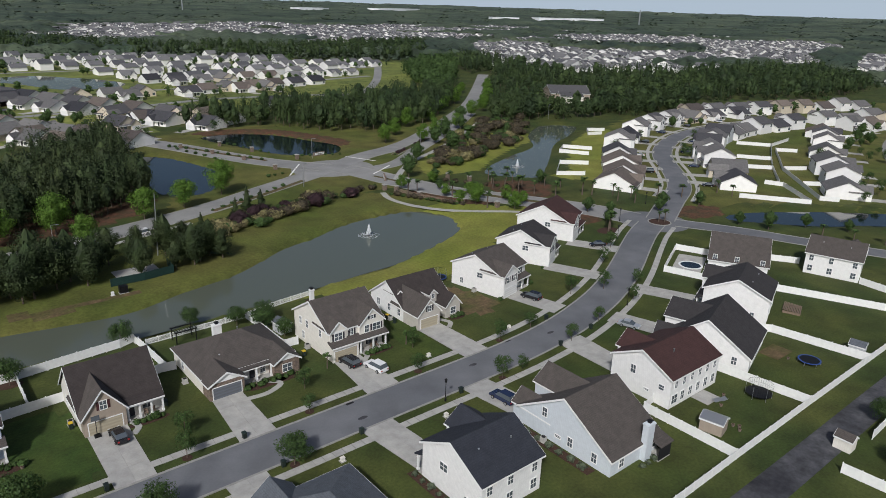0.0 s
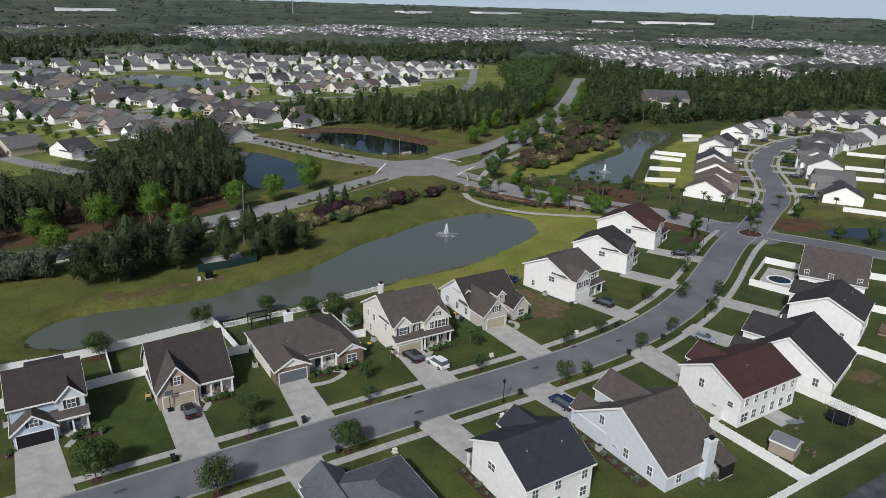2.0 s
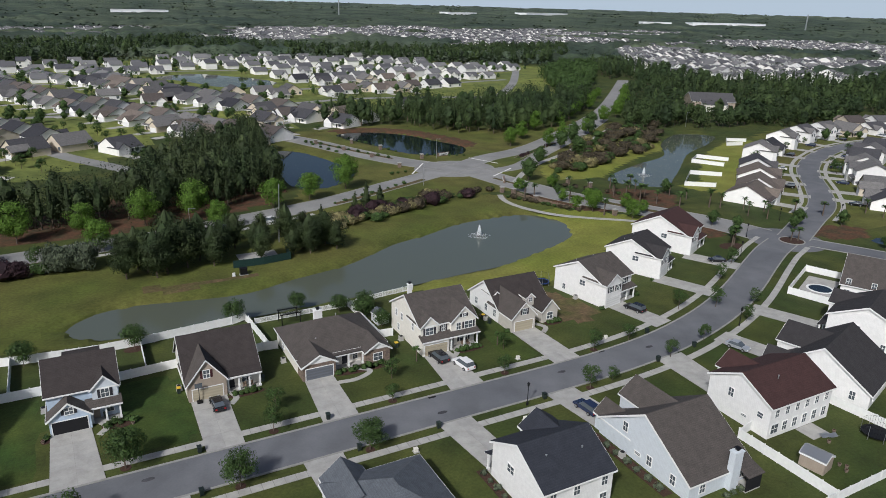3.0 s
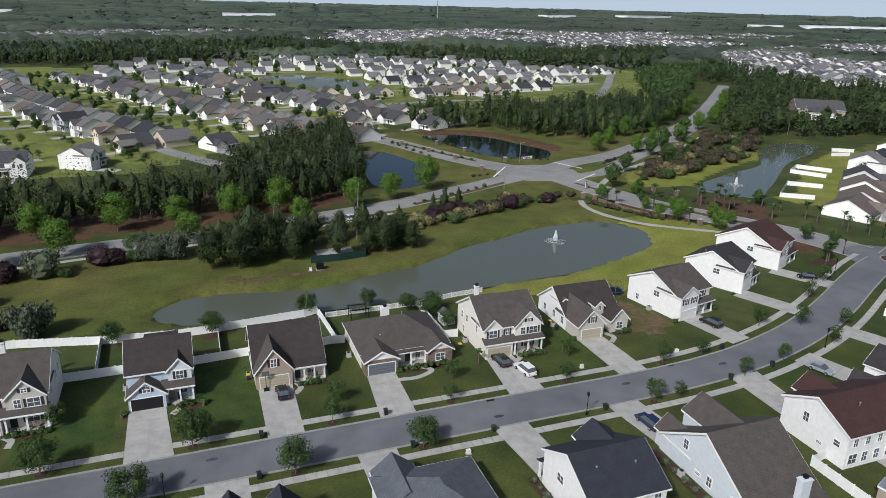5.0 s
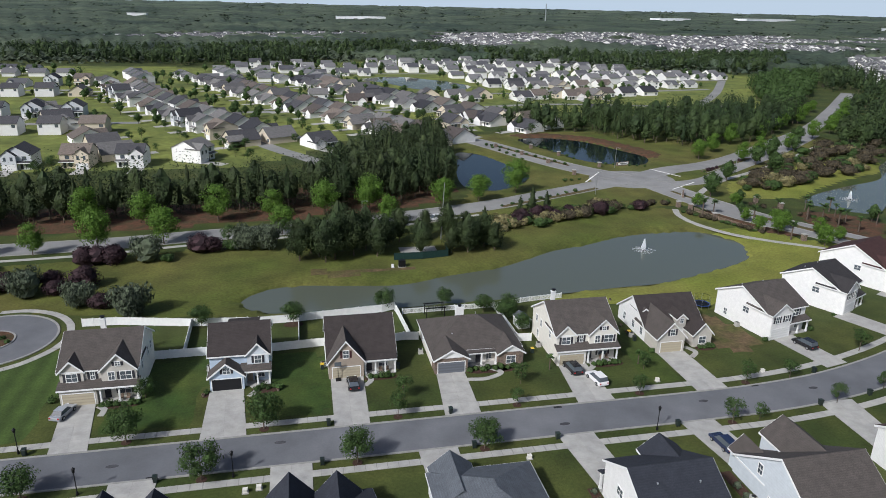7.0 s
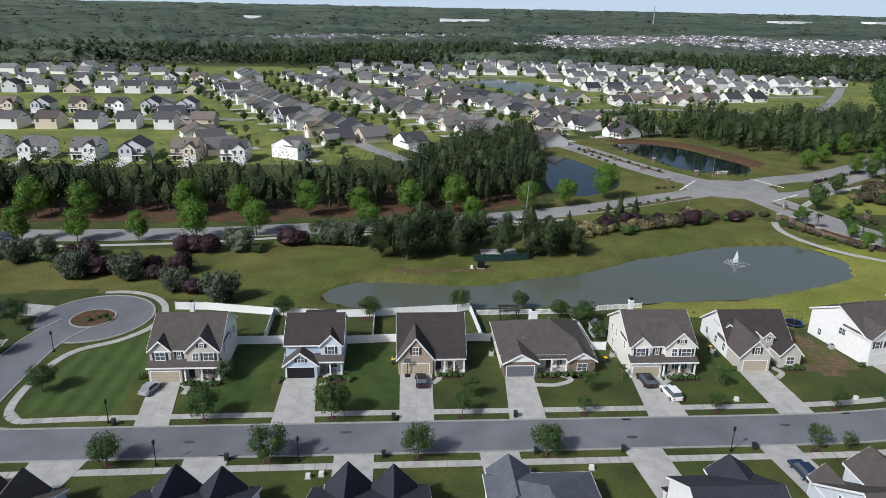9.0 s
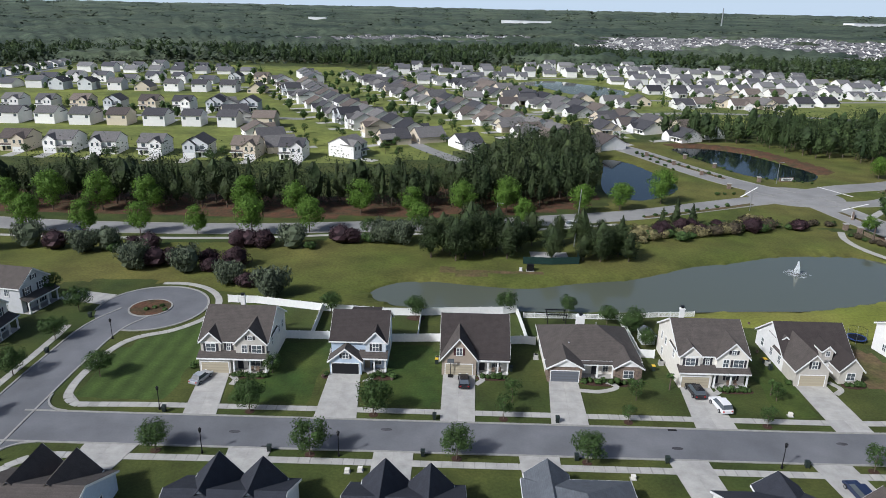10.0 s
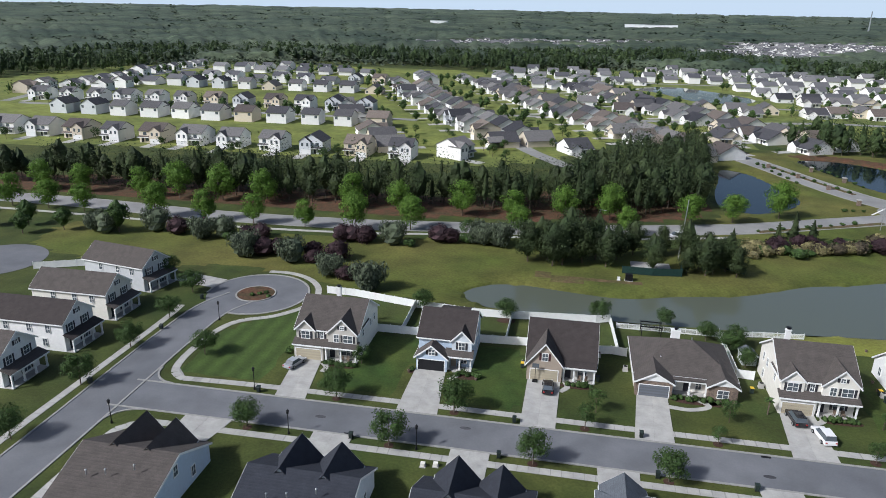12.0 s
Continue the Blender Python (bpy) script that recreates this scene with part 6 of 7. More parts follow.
ESTATES = HOODS + [[(-360, 180), (-380, 330), (-470, 460), (-420, 560), (-400, 620), (-240, 640), (-120, 600), (0, 600), (80, 730), (180, 720), (330, 600), (470, 540), (400, 440), (310, 320), (330, 270), (260, 150), (470, 190), (620, 120), (640, -60), (300, -200), (-400, -200)]]


def crown_sheet():
    """The closed roof of the woods further off, one lump to a crown."""
    m, ids, r = Mesh(), [], 850.0
    n = 540
    while r < 4860:
        row = []
        for i in range(n + 1):
            a = radians(-62) + radians(150) * i / n
            x, y = -5.0 + r * math.sin(a), -92.0 + r * math.cos(a)
            s = 1.0 / max(9.0, r * 0.011)
            bare = r < 851 or (clear(x, y) and not grove(x, y))
            z = land(x, y) + (-2.0 if bare else 8.5 + 5.5 * noise.noise((x * s, y * s, 1.0)) + 4.0 * noise.noise((x * 0.006, y * 0.006, 2.0)))
            row.append((len(m.v), bare))
            m.v.append((x, y, z))
        if ids:
            m.f += [(p[0], q[0], u[0], v[0]) for p, q, u, v in zip(ids, ids[1:], row[1:], row) if not (p[1] and q[1] and u[1] and v[1])]
        ids = row
        r *= 1.0065
    me = m.data("distant_woods", CANOPY, fix=False)
    me.polygons.foreach_set("use_smooth", np.ones(len(me.polygons), bool))
    tagged(new("distant_woods", me), "closed dark green roof of distant woods", "woods", kind="stuff")


def clear(x, y):
    return any(inside(x, y, p) for p in ESTATES)


canopy()
crown_sheet()
# sheds of a distant works, and a mast
for x, y, w, d, turn in ((1760, 3080, 180, 70, 10), (2250, 3060, 330, 80, 14), (2100, 2080, 120, 40, -20), (2420, 2010, 330, 60, -16), (250, 2600, 180, 40, 0), (-500, 2500, 60, 30, 0)):
    h = thing("warehouse", pose(x, y, land(x, y), 0, 0, turn), "long white distant warehouse with flat roof", "warehouse", "warehouses")
    part("wall", Mesh().box(-w / 2, w / 2, -d / 2, d / 2, -2, 15), WAREHOUSE, h)
    part("roof", Mesh().box(-w / 2 - 1, w / 2 + 1, -d / 2 - 1, d / 2 + 1, 15, 16), WAREHOUSE, h)
for x, y in ((2309, 1566), (1000, 2700)):
    m = Mesh().tube([(0, 0, -1, 3.0), (0, 0, 30, 2.4), (0, 0, 60 if x > 2000 else 75, 1.6)], 8)
    solid("mast", m, STEEL, "pale slender mast above distant woods", "mast", at=pose(x, y, land(x, y)))

# a glowing ring, added as the pale haze of the sky behind the last woods
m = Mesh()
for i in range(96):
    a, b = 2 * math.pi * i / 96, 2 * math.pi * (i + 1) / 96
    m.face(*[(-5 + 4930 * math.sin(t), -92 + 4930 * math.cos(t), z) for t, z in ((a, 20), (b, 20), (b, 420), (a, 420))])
solid("backdrop", m, SKY_PALE, "glowing backdrop of pale hazy sky along the horizon", "sky", kind="structure")

# ---- fences, cars, street furniture, garden things ----
panel_cache = {}


def fence(pts, h=1.8, style="solid", material=None, label="white vinyl privacy fence with capped posts"):
    """A fence along the corners: posts with caps and a panel from post to post."""
    material = material or VINYL
    top = thing("fence", pose(0, 0, 0), label, "fence", "fences")
    for (ax, ay), (bx, by) in zip(pts, pts[1:]):
        l = math.dist((ax, ay), (bx, by))
        n = max(1, round(l / 2.4))
        step, turn = l / n, math.degrees(math.atan2(by - ay, bx - ax))
        key = (round(step, 2), h, style, material.name)
        if key not in panel_cache:
            m = Mesh().box(0.06, step - 0.06, -0.04, 0.04, h - 0.14, h - 0.02).box(0.06, step - 0.06, -0.04, 0.04, 0.08, 0.22)
            if style == "solid":
                m.box(0.06, step - 0.06, -0.02, 0.02, 0.22, h - 0.14)
            else:
                k = int(step / 0.2)
                for i in range(k):
                    x = 0.1 + (step - 0.2) * i / k
                    m.box(x, x + 0.11, -0.055, -0.035, 0.04, h)
            panel_cache[key] = m.data("panel", material), Mesh().box(-0.065, 0.065, -0.065, 0.065, -0.3, h + 0.06).box(-0.085, 0.085, -0.085, 0.085, h + 0.06, h + 0.1).data("post", material)
        panel, post = panel_cache[key]
        for i in range(n + 1):
            t = i / n
            x, y = ax + (bx - ax) * t, ay + (by - ay) * t
            part("post", post, material, top).matrix_basis = pose(x, y, land(x, y), 0, 0, turn)
            if i < n:
                part("panel", panel, material, top).matrix_basis = pose(x, y, land(x, y), 0, 0, turn)


for run in ([(-48, 44.3), (-41.5, 44.1), (-26.5, 41.0), (-13.3, 39.6), (-5.2, 39.9), (12.4, 42.0), (15.3, 43.2)], [(-31.4, 27.6), (-23.1, 27.7), (-20.3, 27.7)], [(-26.5, 41.0), (-26.3, 27.7)], [(-10.4, 27.3), (-0.3, 28.0)], [(-5.2, 39.9), (-5.3, 28)],
            [(11.7, 27.4), (15.0, 28), (17.9, 27.6)], [(15.3, 43.2), (16.3, 28)], [(36.9, 40.4), (37.1, 23.6), (40, 23.4)], [(74.5, -31.8), (74.6, -48.2)], [(74.6, -31.9), (78, -31.2)], [(93.2, -31.6), (97.2, -29.9), (99.4, -48.2)], [(120.6, -28.2), (122.1, -30.1), (125, -48.2)],
            [(139, -21), (145.4, -18.9), (155.5, -42), (158, -48.2)], [(152.0, 12.2), (134.3, 4.2), (137.3, -5.1), (143.5, -2.6)], [(152.0, 12.2), (155.6, 3.6)], [(166, -8), (170, -14)], [(168, -30), (166, -44), (182, -48)], [(84, -59.5), (84.6, -70), (100, -78)], [(97, -59), (112, -58.6), (140, -58.4)], [(107, -58.7), (108.5, -72)]):
    fence(run)
fence([(-123, 42.5), (-112, 47.5), (-104, 49.5)])
fence([(46, -48.6), (74.6, -48.3), (99.4, -48.2), (125, -48.2), (158, -48.2), (190, -47.6)], 1.7, "solid", label="long white vinyl fence along the alley")
fence([(16.6, 40.2), (26, 40.4), (36.9, 40.5), (46, 42.5), (54, 43.5)], 1.2, "picket", label="white picket fence behind gardens above the pond")
GREEN_MESH = mat("green_mesh", (0.012, 0.035, 0.03), 0.7, noise_scale=1.0, spread=0.2)
fence([(19.5, 73.4), (27, 73.2), (34, 74.2), (34.5, 80)], 2.0, "solid", GREEN_MESH, "dark green screened fence round a pump yard")
fence([(41, 85.5), (46, 82), (50, 79.3)], 2.0, "solid", GREEN_MESH, "green screened fence on a slope")
solid("path", Mesh().box(22, 32, 76, 83, -0.1, 0.07), CONCRETE, "concrete yard slab among trees", "path", kind="structure")


def cabinet(x, y, material, label, w=1.2, d=0.9, h=1.1):
    c = thing("utility_cabinet", pose(x, y, land(x, y)), label, "utility box")
    part("base", Mesh().box(-w / 2 - 0.15, w / 2 + 0.15, -d / 2 - 0.15, d / 2 + 0.15, -0.2, 0.1), CONCRETE, c)
    part("body", Mesh().box(-w / 2, w / 2, -d / 2, d / 2, 0.1, h).box(-w / 2 - 0.04, w / 2 + 0.04, -d / 2 - 0.04, d / 2 + 0.04, h, h + 0.06), material, c)


cabinet(20.8, 68.6, IRON, "black pump cabinet beside the pond bank", 1.7, 1.2, 1.6)
cabinet(18.4, 68.2, TRIM, "white control box beside the pond bank", 0.6, 0.5, 0.8)
for x, y in ((-13, -13.4), (-11.2, -13.0), (27.5, -13.0), (47, -13.2), (78.5, 4.2), (57.4, 4.5)):
    cabinet(x, y, W_CREAM, "small beige utility box on a lawn", 0.6, 0.5, 0.6)
for x, y in ((12.6, 26.5), (17.4, 22), (40.7, 21), (-21.2, 22), (54.6, -27.5), (33.6, -30), (-32.6, -24), (-44, -26), (85.6, 23), (104.8, 33), (60.9, 22), (98.5, -24), (-1.1, 20)):
    c = thing("air_conditioner", pose(x, y, 0), "boxy grey outdoor air conditioner beside a wall", "air conditioner", "air conditioners")
    part("casing", Mesh().box(-0.4, 0.4, -0.4, 0.4, 0.1, 0.9), CONCRETE, c)
    part("fan_grille", Mesh().tube([(0, 0, 0.9, 0.34), (0, 0, 0.94, 0.34), (0, 0, 0.95, 0.1)], 12), IRON, c)
    part("base", Mesh().box(-0.5, 0.5, -0.5, 0.5, -0.1, 0.1), CONCRETE, c)


def street_lamp(x, y):
    c = thing("street_lamp", pose(x, y, 0), "black metal post lamp beside the street", "street lamp", "street lamps")
    part("base", Mesh().tube([(0, 0, -0.2, 0.2), (0, 0, 0.35, 0.18), (0, 0, 0.6, 0.1)], 10), IRON, c)
    part("pole", Mesh().tube([(0, 0, 0.5, 0.075), (0, 0, 3.5, 0.055)], 8), IRON, c)
    part("lantern", Mesh().tube([(0, 0, 3.5, 0.08), (0, 0, 3.6, 0.17), (0, 0, 4.05, 0.24), (0, 0, 4.1, 0.28), (0, 0, 4.3, 0.1), (0, 0, 4.42, 0.03)], 8), IRON, c)


for x, y in ((-63.0, -13.0), (-64.9, 25.5), (-45.7, 1.2), (-14.8, -9.7), (49.9, -9.5), (108.6, -3.4), (-34.9, -9.9), (161.5, 38.5), (186, 46), (146, 27.6), (228, 70), (210, 41)):
    street_lamp(x, y)


def bin_(x, y, turn):
    c = thing("trash_bin", pose(x, y, 0.05, 0, 0, turn), "dark wheeled trash bin at the kerb", "trash bin", "trash bins")
    m = Mesh()
    m.v = [(-0.24, -0.26, 0.06), (0.24, -0.26, 0.06), (0.24, 0.26, 0.06), (-0.24, 0.26, 0.06), (-0.31, -0.35, 1.0), (0.31, -0.35, 1.0), (0.31, 0.35, 1.0), (-0.31, 0.35, 1.0)]
    m.f = [(3, 2, 1, 0), (4, 5, 6, 7), (0, 1, 5, 4), (1, 2, 6, 5), (2, 3, 7, 6), (3, 0, 4, 7)]
    part("body", m, PLASTIC, c)
    part("lid", Mesh().prism([(-0.33, -0.4, 1.0), (-0.33, 0.4, 1.0), (-0.33, 0.36, 1.12), (-0.33, -0.3, 1.08)], (0.66, 0, 0)), PLASTIC, c)
    for s in (-0.25, 0.25):
        part("wheel", Mesh().prism([(s - 0.03, 0.28 + 0.11 * math.cos(a), 0.08 + 0.11 * math.sin(a)) for a in np.linspace(0, 6.28, 10)[:-1]], (0.06, 0, 0)), RUBBER, c)


for i, (x, y) in enumerate(((-74.0, 34.8), (-74.1, 18.9), (-74.1, -3.0), (-44.7, 0.6), (-25.2, -9.0), (-1.1, 0.6), (-2.5, -9.1), (18.6, 0.7), (20.1, -9.0), (33.4, -9.0), (81.2, -7.6), (92.2, -6.2), (87.9, 2.4), (53.7, -9.1), (-12.6, 16.0), (12.3, 16.8), (60.6, 20))):
    bin_(x, y, 0 if y > -5 else 180)


def car(x, y, turn, paint, label, suv=False):
    """A parked car, nose along its own +y."""
    c = thing("car", pose(x, y, 0.1, 0, 0, turn), label, "car", "parked cars")
    w, l, h, b = (0.95, 2.4, 1.72, 0.98) if suv else (0.9, 2.3, 1.42, 0.86)
    side = [(-l, 0.3), (-l - 0.02, 0.62), (-l + 0.06, b), (l * 0.36, b), (l * 0.9, b - 0.14), (l, b - 0.3), (l + 0.02, 0.34)]
    m = Mesh()
    for s, t in ((1, 0.0),):
        m.prism([(-w, y_, z_) for y_, z_ in side], (2 * w, 0, 0))
    part("body", m, paint, c)
    back = -l + (0.15 if suv else 0.55)
    roof = [(back, b - 0.02), (back + (0.2 if suv else 0.55), h), (l * 0.12, h), (l * 0.48, b - 0.02)]
    k = Mesh()
    k.v = [(s * (w - 0.06), p[0], p[1]) if j in (0, 3) else (s * (w - 0.22), p[0], p[1]) for s in (-1, 1) for j, p in enumerate(roof)]
    k.f = [(0, 1, 2, 3), (7, 6, 5, 4), (0, 4, 5, 1), (2, 6, 7, 3), (0, 3, 7, 4)]
    part("cabin", k, GLASS, c, "dark tinted glass")
    part("roof", Mesh().box(-w + 0.2, w - 0.2, back + (0.24 if suv else 0.6), l * 0.1, h - 0.03, h + 0.035), paint, c)
    for s in (-1, 1):
        part("headlight", Mesh().box(s * (w - 0.22) - 0.17, s * (w - 0.22) + 0.17, l - 0.08, l + 0.035, 0.52, 0.66), TRIM, c)
        part("tail_light", Mesh().box(s * (w - 0.2) - 0.14, s * (w - 0.2) + 0.14, -l - 0.045, -l + 0.1, 0.62, 0.82), LAMP_RED, c)
        for y_ in (-l * 0.58, l * 0.62):
            tyre = part("wheel", Mesh().prism([(s * w - 0.11, y_ + 0.34 * math.cos(a), 0.3 + 0.34 * math.sin(a)) for a in np.linspace(0, 6.2832, 15)[:-1]], (0.22, 0, 0)), RUBBER, c)
            part("rim", Mesh().prism([(s * (w + 0.115) - 0.01, y_ + 0.2 * math.cos(a), 0.3 + 0.2 * math.sin(a)) for a in np.linspace(0, 6.2832, 11)[:-1]], (0.02, 0, 0)), STEEL, tyre)


car(-42.3, 10.8, -18, CAR_SILVER, "silver sedan parked on the driveway")
car(3.7, 12.0, 2, CAR_BLACK, "black sedan parked on the driveway")
car(43.7, 10.8, 6, CAR_BLACK, "black pickup-sized car on the driveway", True)
car(46.6, 6.4, 8, CAR_WHITE, "white estate SUV on the driveway", True)
car(57.9, -15.2, 4, CAR_NAVY, "dark blue SUV on the driveway", True)
car(93.6, 12.2, 12, CAR_BLACK, "black SUV on the driveway", True)
car(136.0, 27.0, 60, CAR_BLACK, "black sedan at the kerb")
car(99.6, -10.5, 196, CAR_SILVER, "silver-blue car before a garage")
car_rng = random.Random(3)
for i in range(14):
    j = 26 + i * 8
    s = 1 if i % 2 else -1
    p = line[min(j, len(line) - 1)] + nrm[min(j, len(line) - 1)] * s * 10.5
    car(p.x, p.y, math.degrees(math.atan2(nrm[j].y, nrm[j].x)) - 90, car_rng.choice([CAR_WHITE, CAR_BLACK, CAR_SILVER, CAR_NAVY]), "car parked on a short driveway", car_rng.random() < 0.5)
car(36.5, 106.8, 105, CAR_WHITE, "white car on the through road", True)
car(-106, 90.5, 92, CAR_NAVY, "dark car on the through road")


def fountain(x, y, h):
    rng = np.random.default_rng(int(x))
    c = thing("fountain", pose(x, y, -1.0), "white spray of a floating pond fountain", "fountain", "fountains")
    part("float", Mesh().tube([(0, 0, -0.1, 0.7), (0, 0, 0.12, 0.65), (0, 0, 0.2, 0.2)], 14), IRON, c)
    n = 1500
    a, u = rng.uniform(0, 6.283, n), rng.random(n)
    reach = rng.uniform(0.3, 1.0, n) * h * 0.24
    top = h * (1 - 0.45 * (reach / (h * 0.24)) ** 2)
    r, z = reach * u, top * (1 - (2 * u - 0.75) ** 2 / 1.6)
    p = np.stack([np.cos(a) * r, np.sin(a) * r, np.maximum(z, 0.05)], 1)
    d = rng.normal(size=(n, 3)) * (0.05, 0.05, 0.16)
    e = rng.normal(size=(n, 3)) * 0.05
    part("spray", quads_mesh("spray", np.stack([p + d, p + e, p - d, p - e], 1).reshape(-1, 3), FOAM), FOAM, c)
    ring_r = rng.uniform(0.5, 3.2, 260)
    a = rng.uniform(0, 6.283, 260)
    p = np.stack([np.cos(a) * ring_r, np.sin(a) * ring_r, np.full(260, 0.03)], 1)
    d, e = rng.normal(size=(260, 3)) * (0.16, 0.16, 0), rng.normal(size=(260, 3)) * (0.1, 0.1, 0)
    part("foam", quads_mesh("foam", np.stack([p + d, p + e, p - d, p - e], 1).reshape(-1, 3), FOAM), FOAM, c)


fountain(90.2, 73.8, 3.4)
fountain(193, 115, 3.2)

pole = thing("utility_pole", pose(35.0, 88.5, 0, 0, 2.5, 0), "tall pale slender pole among pines", "pole")
part("shaft", Mesh().tube([(0, 0, -0.5, 0.2), (0, 0, 8, 0.16), (0, 0, 15.4, 0.1)], 10), STEEL, pole)
part("antenna", Mesh().tube([(0, 0, 15.4, 0.12), (0, 0, 15.9, 0.12), (0, 0, 16.6, 0.02)], 8), STEEL, pole)
for x, y in ((14, 101.5), (126, 170), (100, 130), (206, 182), (176, 160), (380, 180), (300, 195)):
    p = thing("utility_pole", pose(x, y, 0), "thin grey roadside light pole", "pole", "light poles")
    part("shaft", Mesh().tube([(0, 0, -0.3, 0.12), (0, 0, 8.5, 0.07)], 8), STEEL, p)
    part("arm", Mesh().box(-0.04, 1.6, -0.04, 0.04, 8.35, 8.45).box(1.2, 1.8, -0.12, 0.12, 8.25, 8.37), STEEL, p)


def trampoline(x, y, r, net, pad):
    c = thing("trampoline", pose(x, y, 0), "round garden trampoline with a dark mat" if not net else "round garden trampoline with a safety net", "trampoline", "trampolines")
    part("mat", disc(Mesh(), 0, 0, r - 0.25, 0.74, 0.77, 28), IRON, c)
    part("pad", ring(0, 0, r - 0.3, r, 0.72, 0.8, 28), pad, c)
    for i in range(6):
        a = i * math.pi / 3
        part("leg", Mesh().tube([(math.cos(a) * r, math.sin(a) * r, -0.1, 0.04), (math.cos(a) * (r - 0.1), math.sin(a) * (r - 0.1), 0.74, 0.04)], 6), STEEL, c)
        if net:
            part("net_post", Mesh().tube([(math.cos(a) * r, math.sin(a) * r, 0.7, 0.03), (math.cos(a) * r, math.sin(a) * r, 2.5, 0.03)], 6), STEEL, c)
    if net:
        m = Mesh()
        for i in range(36):
            for z0, z1 in ((0.8, 0.83), (1.6, 1.62), (2.45, 2.5)):
                a, b = i * math.pi / 18, (i + 1) * math.pi / 18
                m.face((math.cos(a) * r, math.sin(a) * r, z0), (math.cos(b) * r, math.sin(b) * r, z0), (math.cos(b) * r, math.sin(b) * r, z1), (math.cos(a) * r, math.sin(a) * r, z1))
            a = i * math.pi / 18
            m.face((math.cos(a) * r, math.sin(a) * r, 0.8), (math.cos(a + 0.012) * r, math.sin(a + 0.012) * r, 0.8), (math.cos(a + 0.012) * r, math.sin(a + 0.012) * r, 2.5), (math.cos(a) * r, math.sin(a) * r, 2.5))
        part("net", m, IRON, c)


BLUE_PAD = mat("blue_vinyl_pad", (0.04, 0.08, 0.24), 0.5)
trampoline(95, -41.2, 2.2, True, IRON)
trampoline(114.8, -41.2, 2.1, False, BLUE_PAD)
trampoline(83.6, 33.5, 1.9, True, BLUE_PAD)


def shed(x, y, turn, w, d, h, wall, roof, label):
    c = thing("garden_shed", pose(x, y, 0, 0, 0, turn), label, "shed")
    block(c, -w / 2, w / 2, 0, d, h, "y", 0.7, wall, roof, z0=-0.1, over=0.12)
    part("door", Mesh().box(-0.7, 0.7, -0.04, 0.02, 0.05, h - 0.15), wall, c)


shed(79.4, -43.6, 12, 3.0, 3.6, 2.1, W_TAN, STEEL, "tan garden shed with pale metal roof")
shed(127.6, -46.4, 8, 2.6, 2.8, 1.8, W_GREY, R_SLATE, "small grey garden shed by the fence")
shed(40.4, 29.0, 5, 2.6, 3.0, 2.0, W_GREY, R_SLATE, "small grey garden shed among shrubs")
shed(91.0, -58.4, 0, 2.2, 2.6, 2.0, W_CREAM, R_BROWN, "small cream garden shed with brown roof")
c = thing("slatted_platform", pose(137.3, -27.4, 0, 0, 0, 20), "weathered grey slatted wooden platform", "deck")
for i in range(12):
    part("board", Mesh().box(-2.6, 2.6, -1.9 + i * 0.32, -1.68 + i * 0.32, 0.5 + i * 0.03, 0.56 + i * 0.03), WOOD, c)
for x in (-2.4, 2.4):
    part("beam", Mesh().box(x - 0.1, x + 0.1, -1.9, 1.8, -0.1, 0.5), WOOD, c)
solid("path", Mesh().box(111, 117, -37, -33, -0.1, 0.08), SOIL, "reddish paved patio behind a house", "patio", kind="structure")
solid("path", Mesh().box(85, 89, -37.5, -34.2, -0.1, 0.08), CONCRETE, "concrete patio behind a house", "patio", kind="structure")
solid("path", Mesh().prism([(149.8, 9.6, -0.1), (136, 3.4, -0.1), (138.2, -3.4, -0.1), (153, 3.2, -0.1)], (0, 0, 0.2)), CONCRETE, "pale concrete pool deck", "pool deck", kind="structure")
c = thing("swimming_pool", pose(144.2, 2.6, 0, 0, 0, 24), "small dark-covered swimming pool in a deck", "pool")
part("coping", ring(0, 0, 2.6, 3.1, 0.0, 0.2, 28), TRIM, c)
part("water", disc(Mesh(), 0, 0, 2.65, -0.1, 0.13, 28), WATER_DARK, c)

# garden oddments
for x, y in ((82.5, -43.4), (83, -44.2), (82.0, -44.8), (86.5, -39.0), (90, -37.5), (113, -38), (64.5, 40), (-21.3, 12.9), (-9, 12.6), (60.8, 24), (61, 27)):
    c = thing("garden_pot", pose(x, y, 0), "small pot standing in a garden", "pot", "garden pots")
    part("pot", Mesh().tube([(0, 0, -0.05, 0.2), (0, 0, 0.4, 0.28), (0, 0, 0.45, 0.3)], 10), BRICK, c)
    part("soil", Mesh().tube([(0, 0, 0.4, 0.24), (0, 0, 0.47, 0.2)], 10), MULCH, c)
for x, y, t in ((-34.2, 13.9, 0), (-33.2, 13.9, 0), (9.0, 15.9, 0), (10.2, 15.9, 0), (50.5, 13.6, 0), (51.7, 13.6, 0)):
    c = thing("porch_chair", pose(x, y, 0.16, 0, 0, t), "dark porch chair behind the columns", "chair", "porch chairs")
    part("seat", Mesh().box(-0.28, 0.28, -0.28, 0.28, 0.38, 0.46), WOOD, c)
    part("backrest", Mesh().box(-0.28, 0.28, 0.22, 0.3, 0.46, 1.0), WOOD, c)
    for a in (-0.24, 0.24):
        for b in (-0.24, 0.24):
            part("leg", Mesh().box(a - 0.03, a + 0.03, b - 0.03, b + 0.03, 0, 0.38), WOOD, c)
c = thing("tarpaulin", pose(88.3, -37.9, 0, 0, 0, -20), "crumpled pale tarpaulin lying on grass", "tarpaulin")
m = Mesh()
rng = random.Random(4)
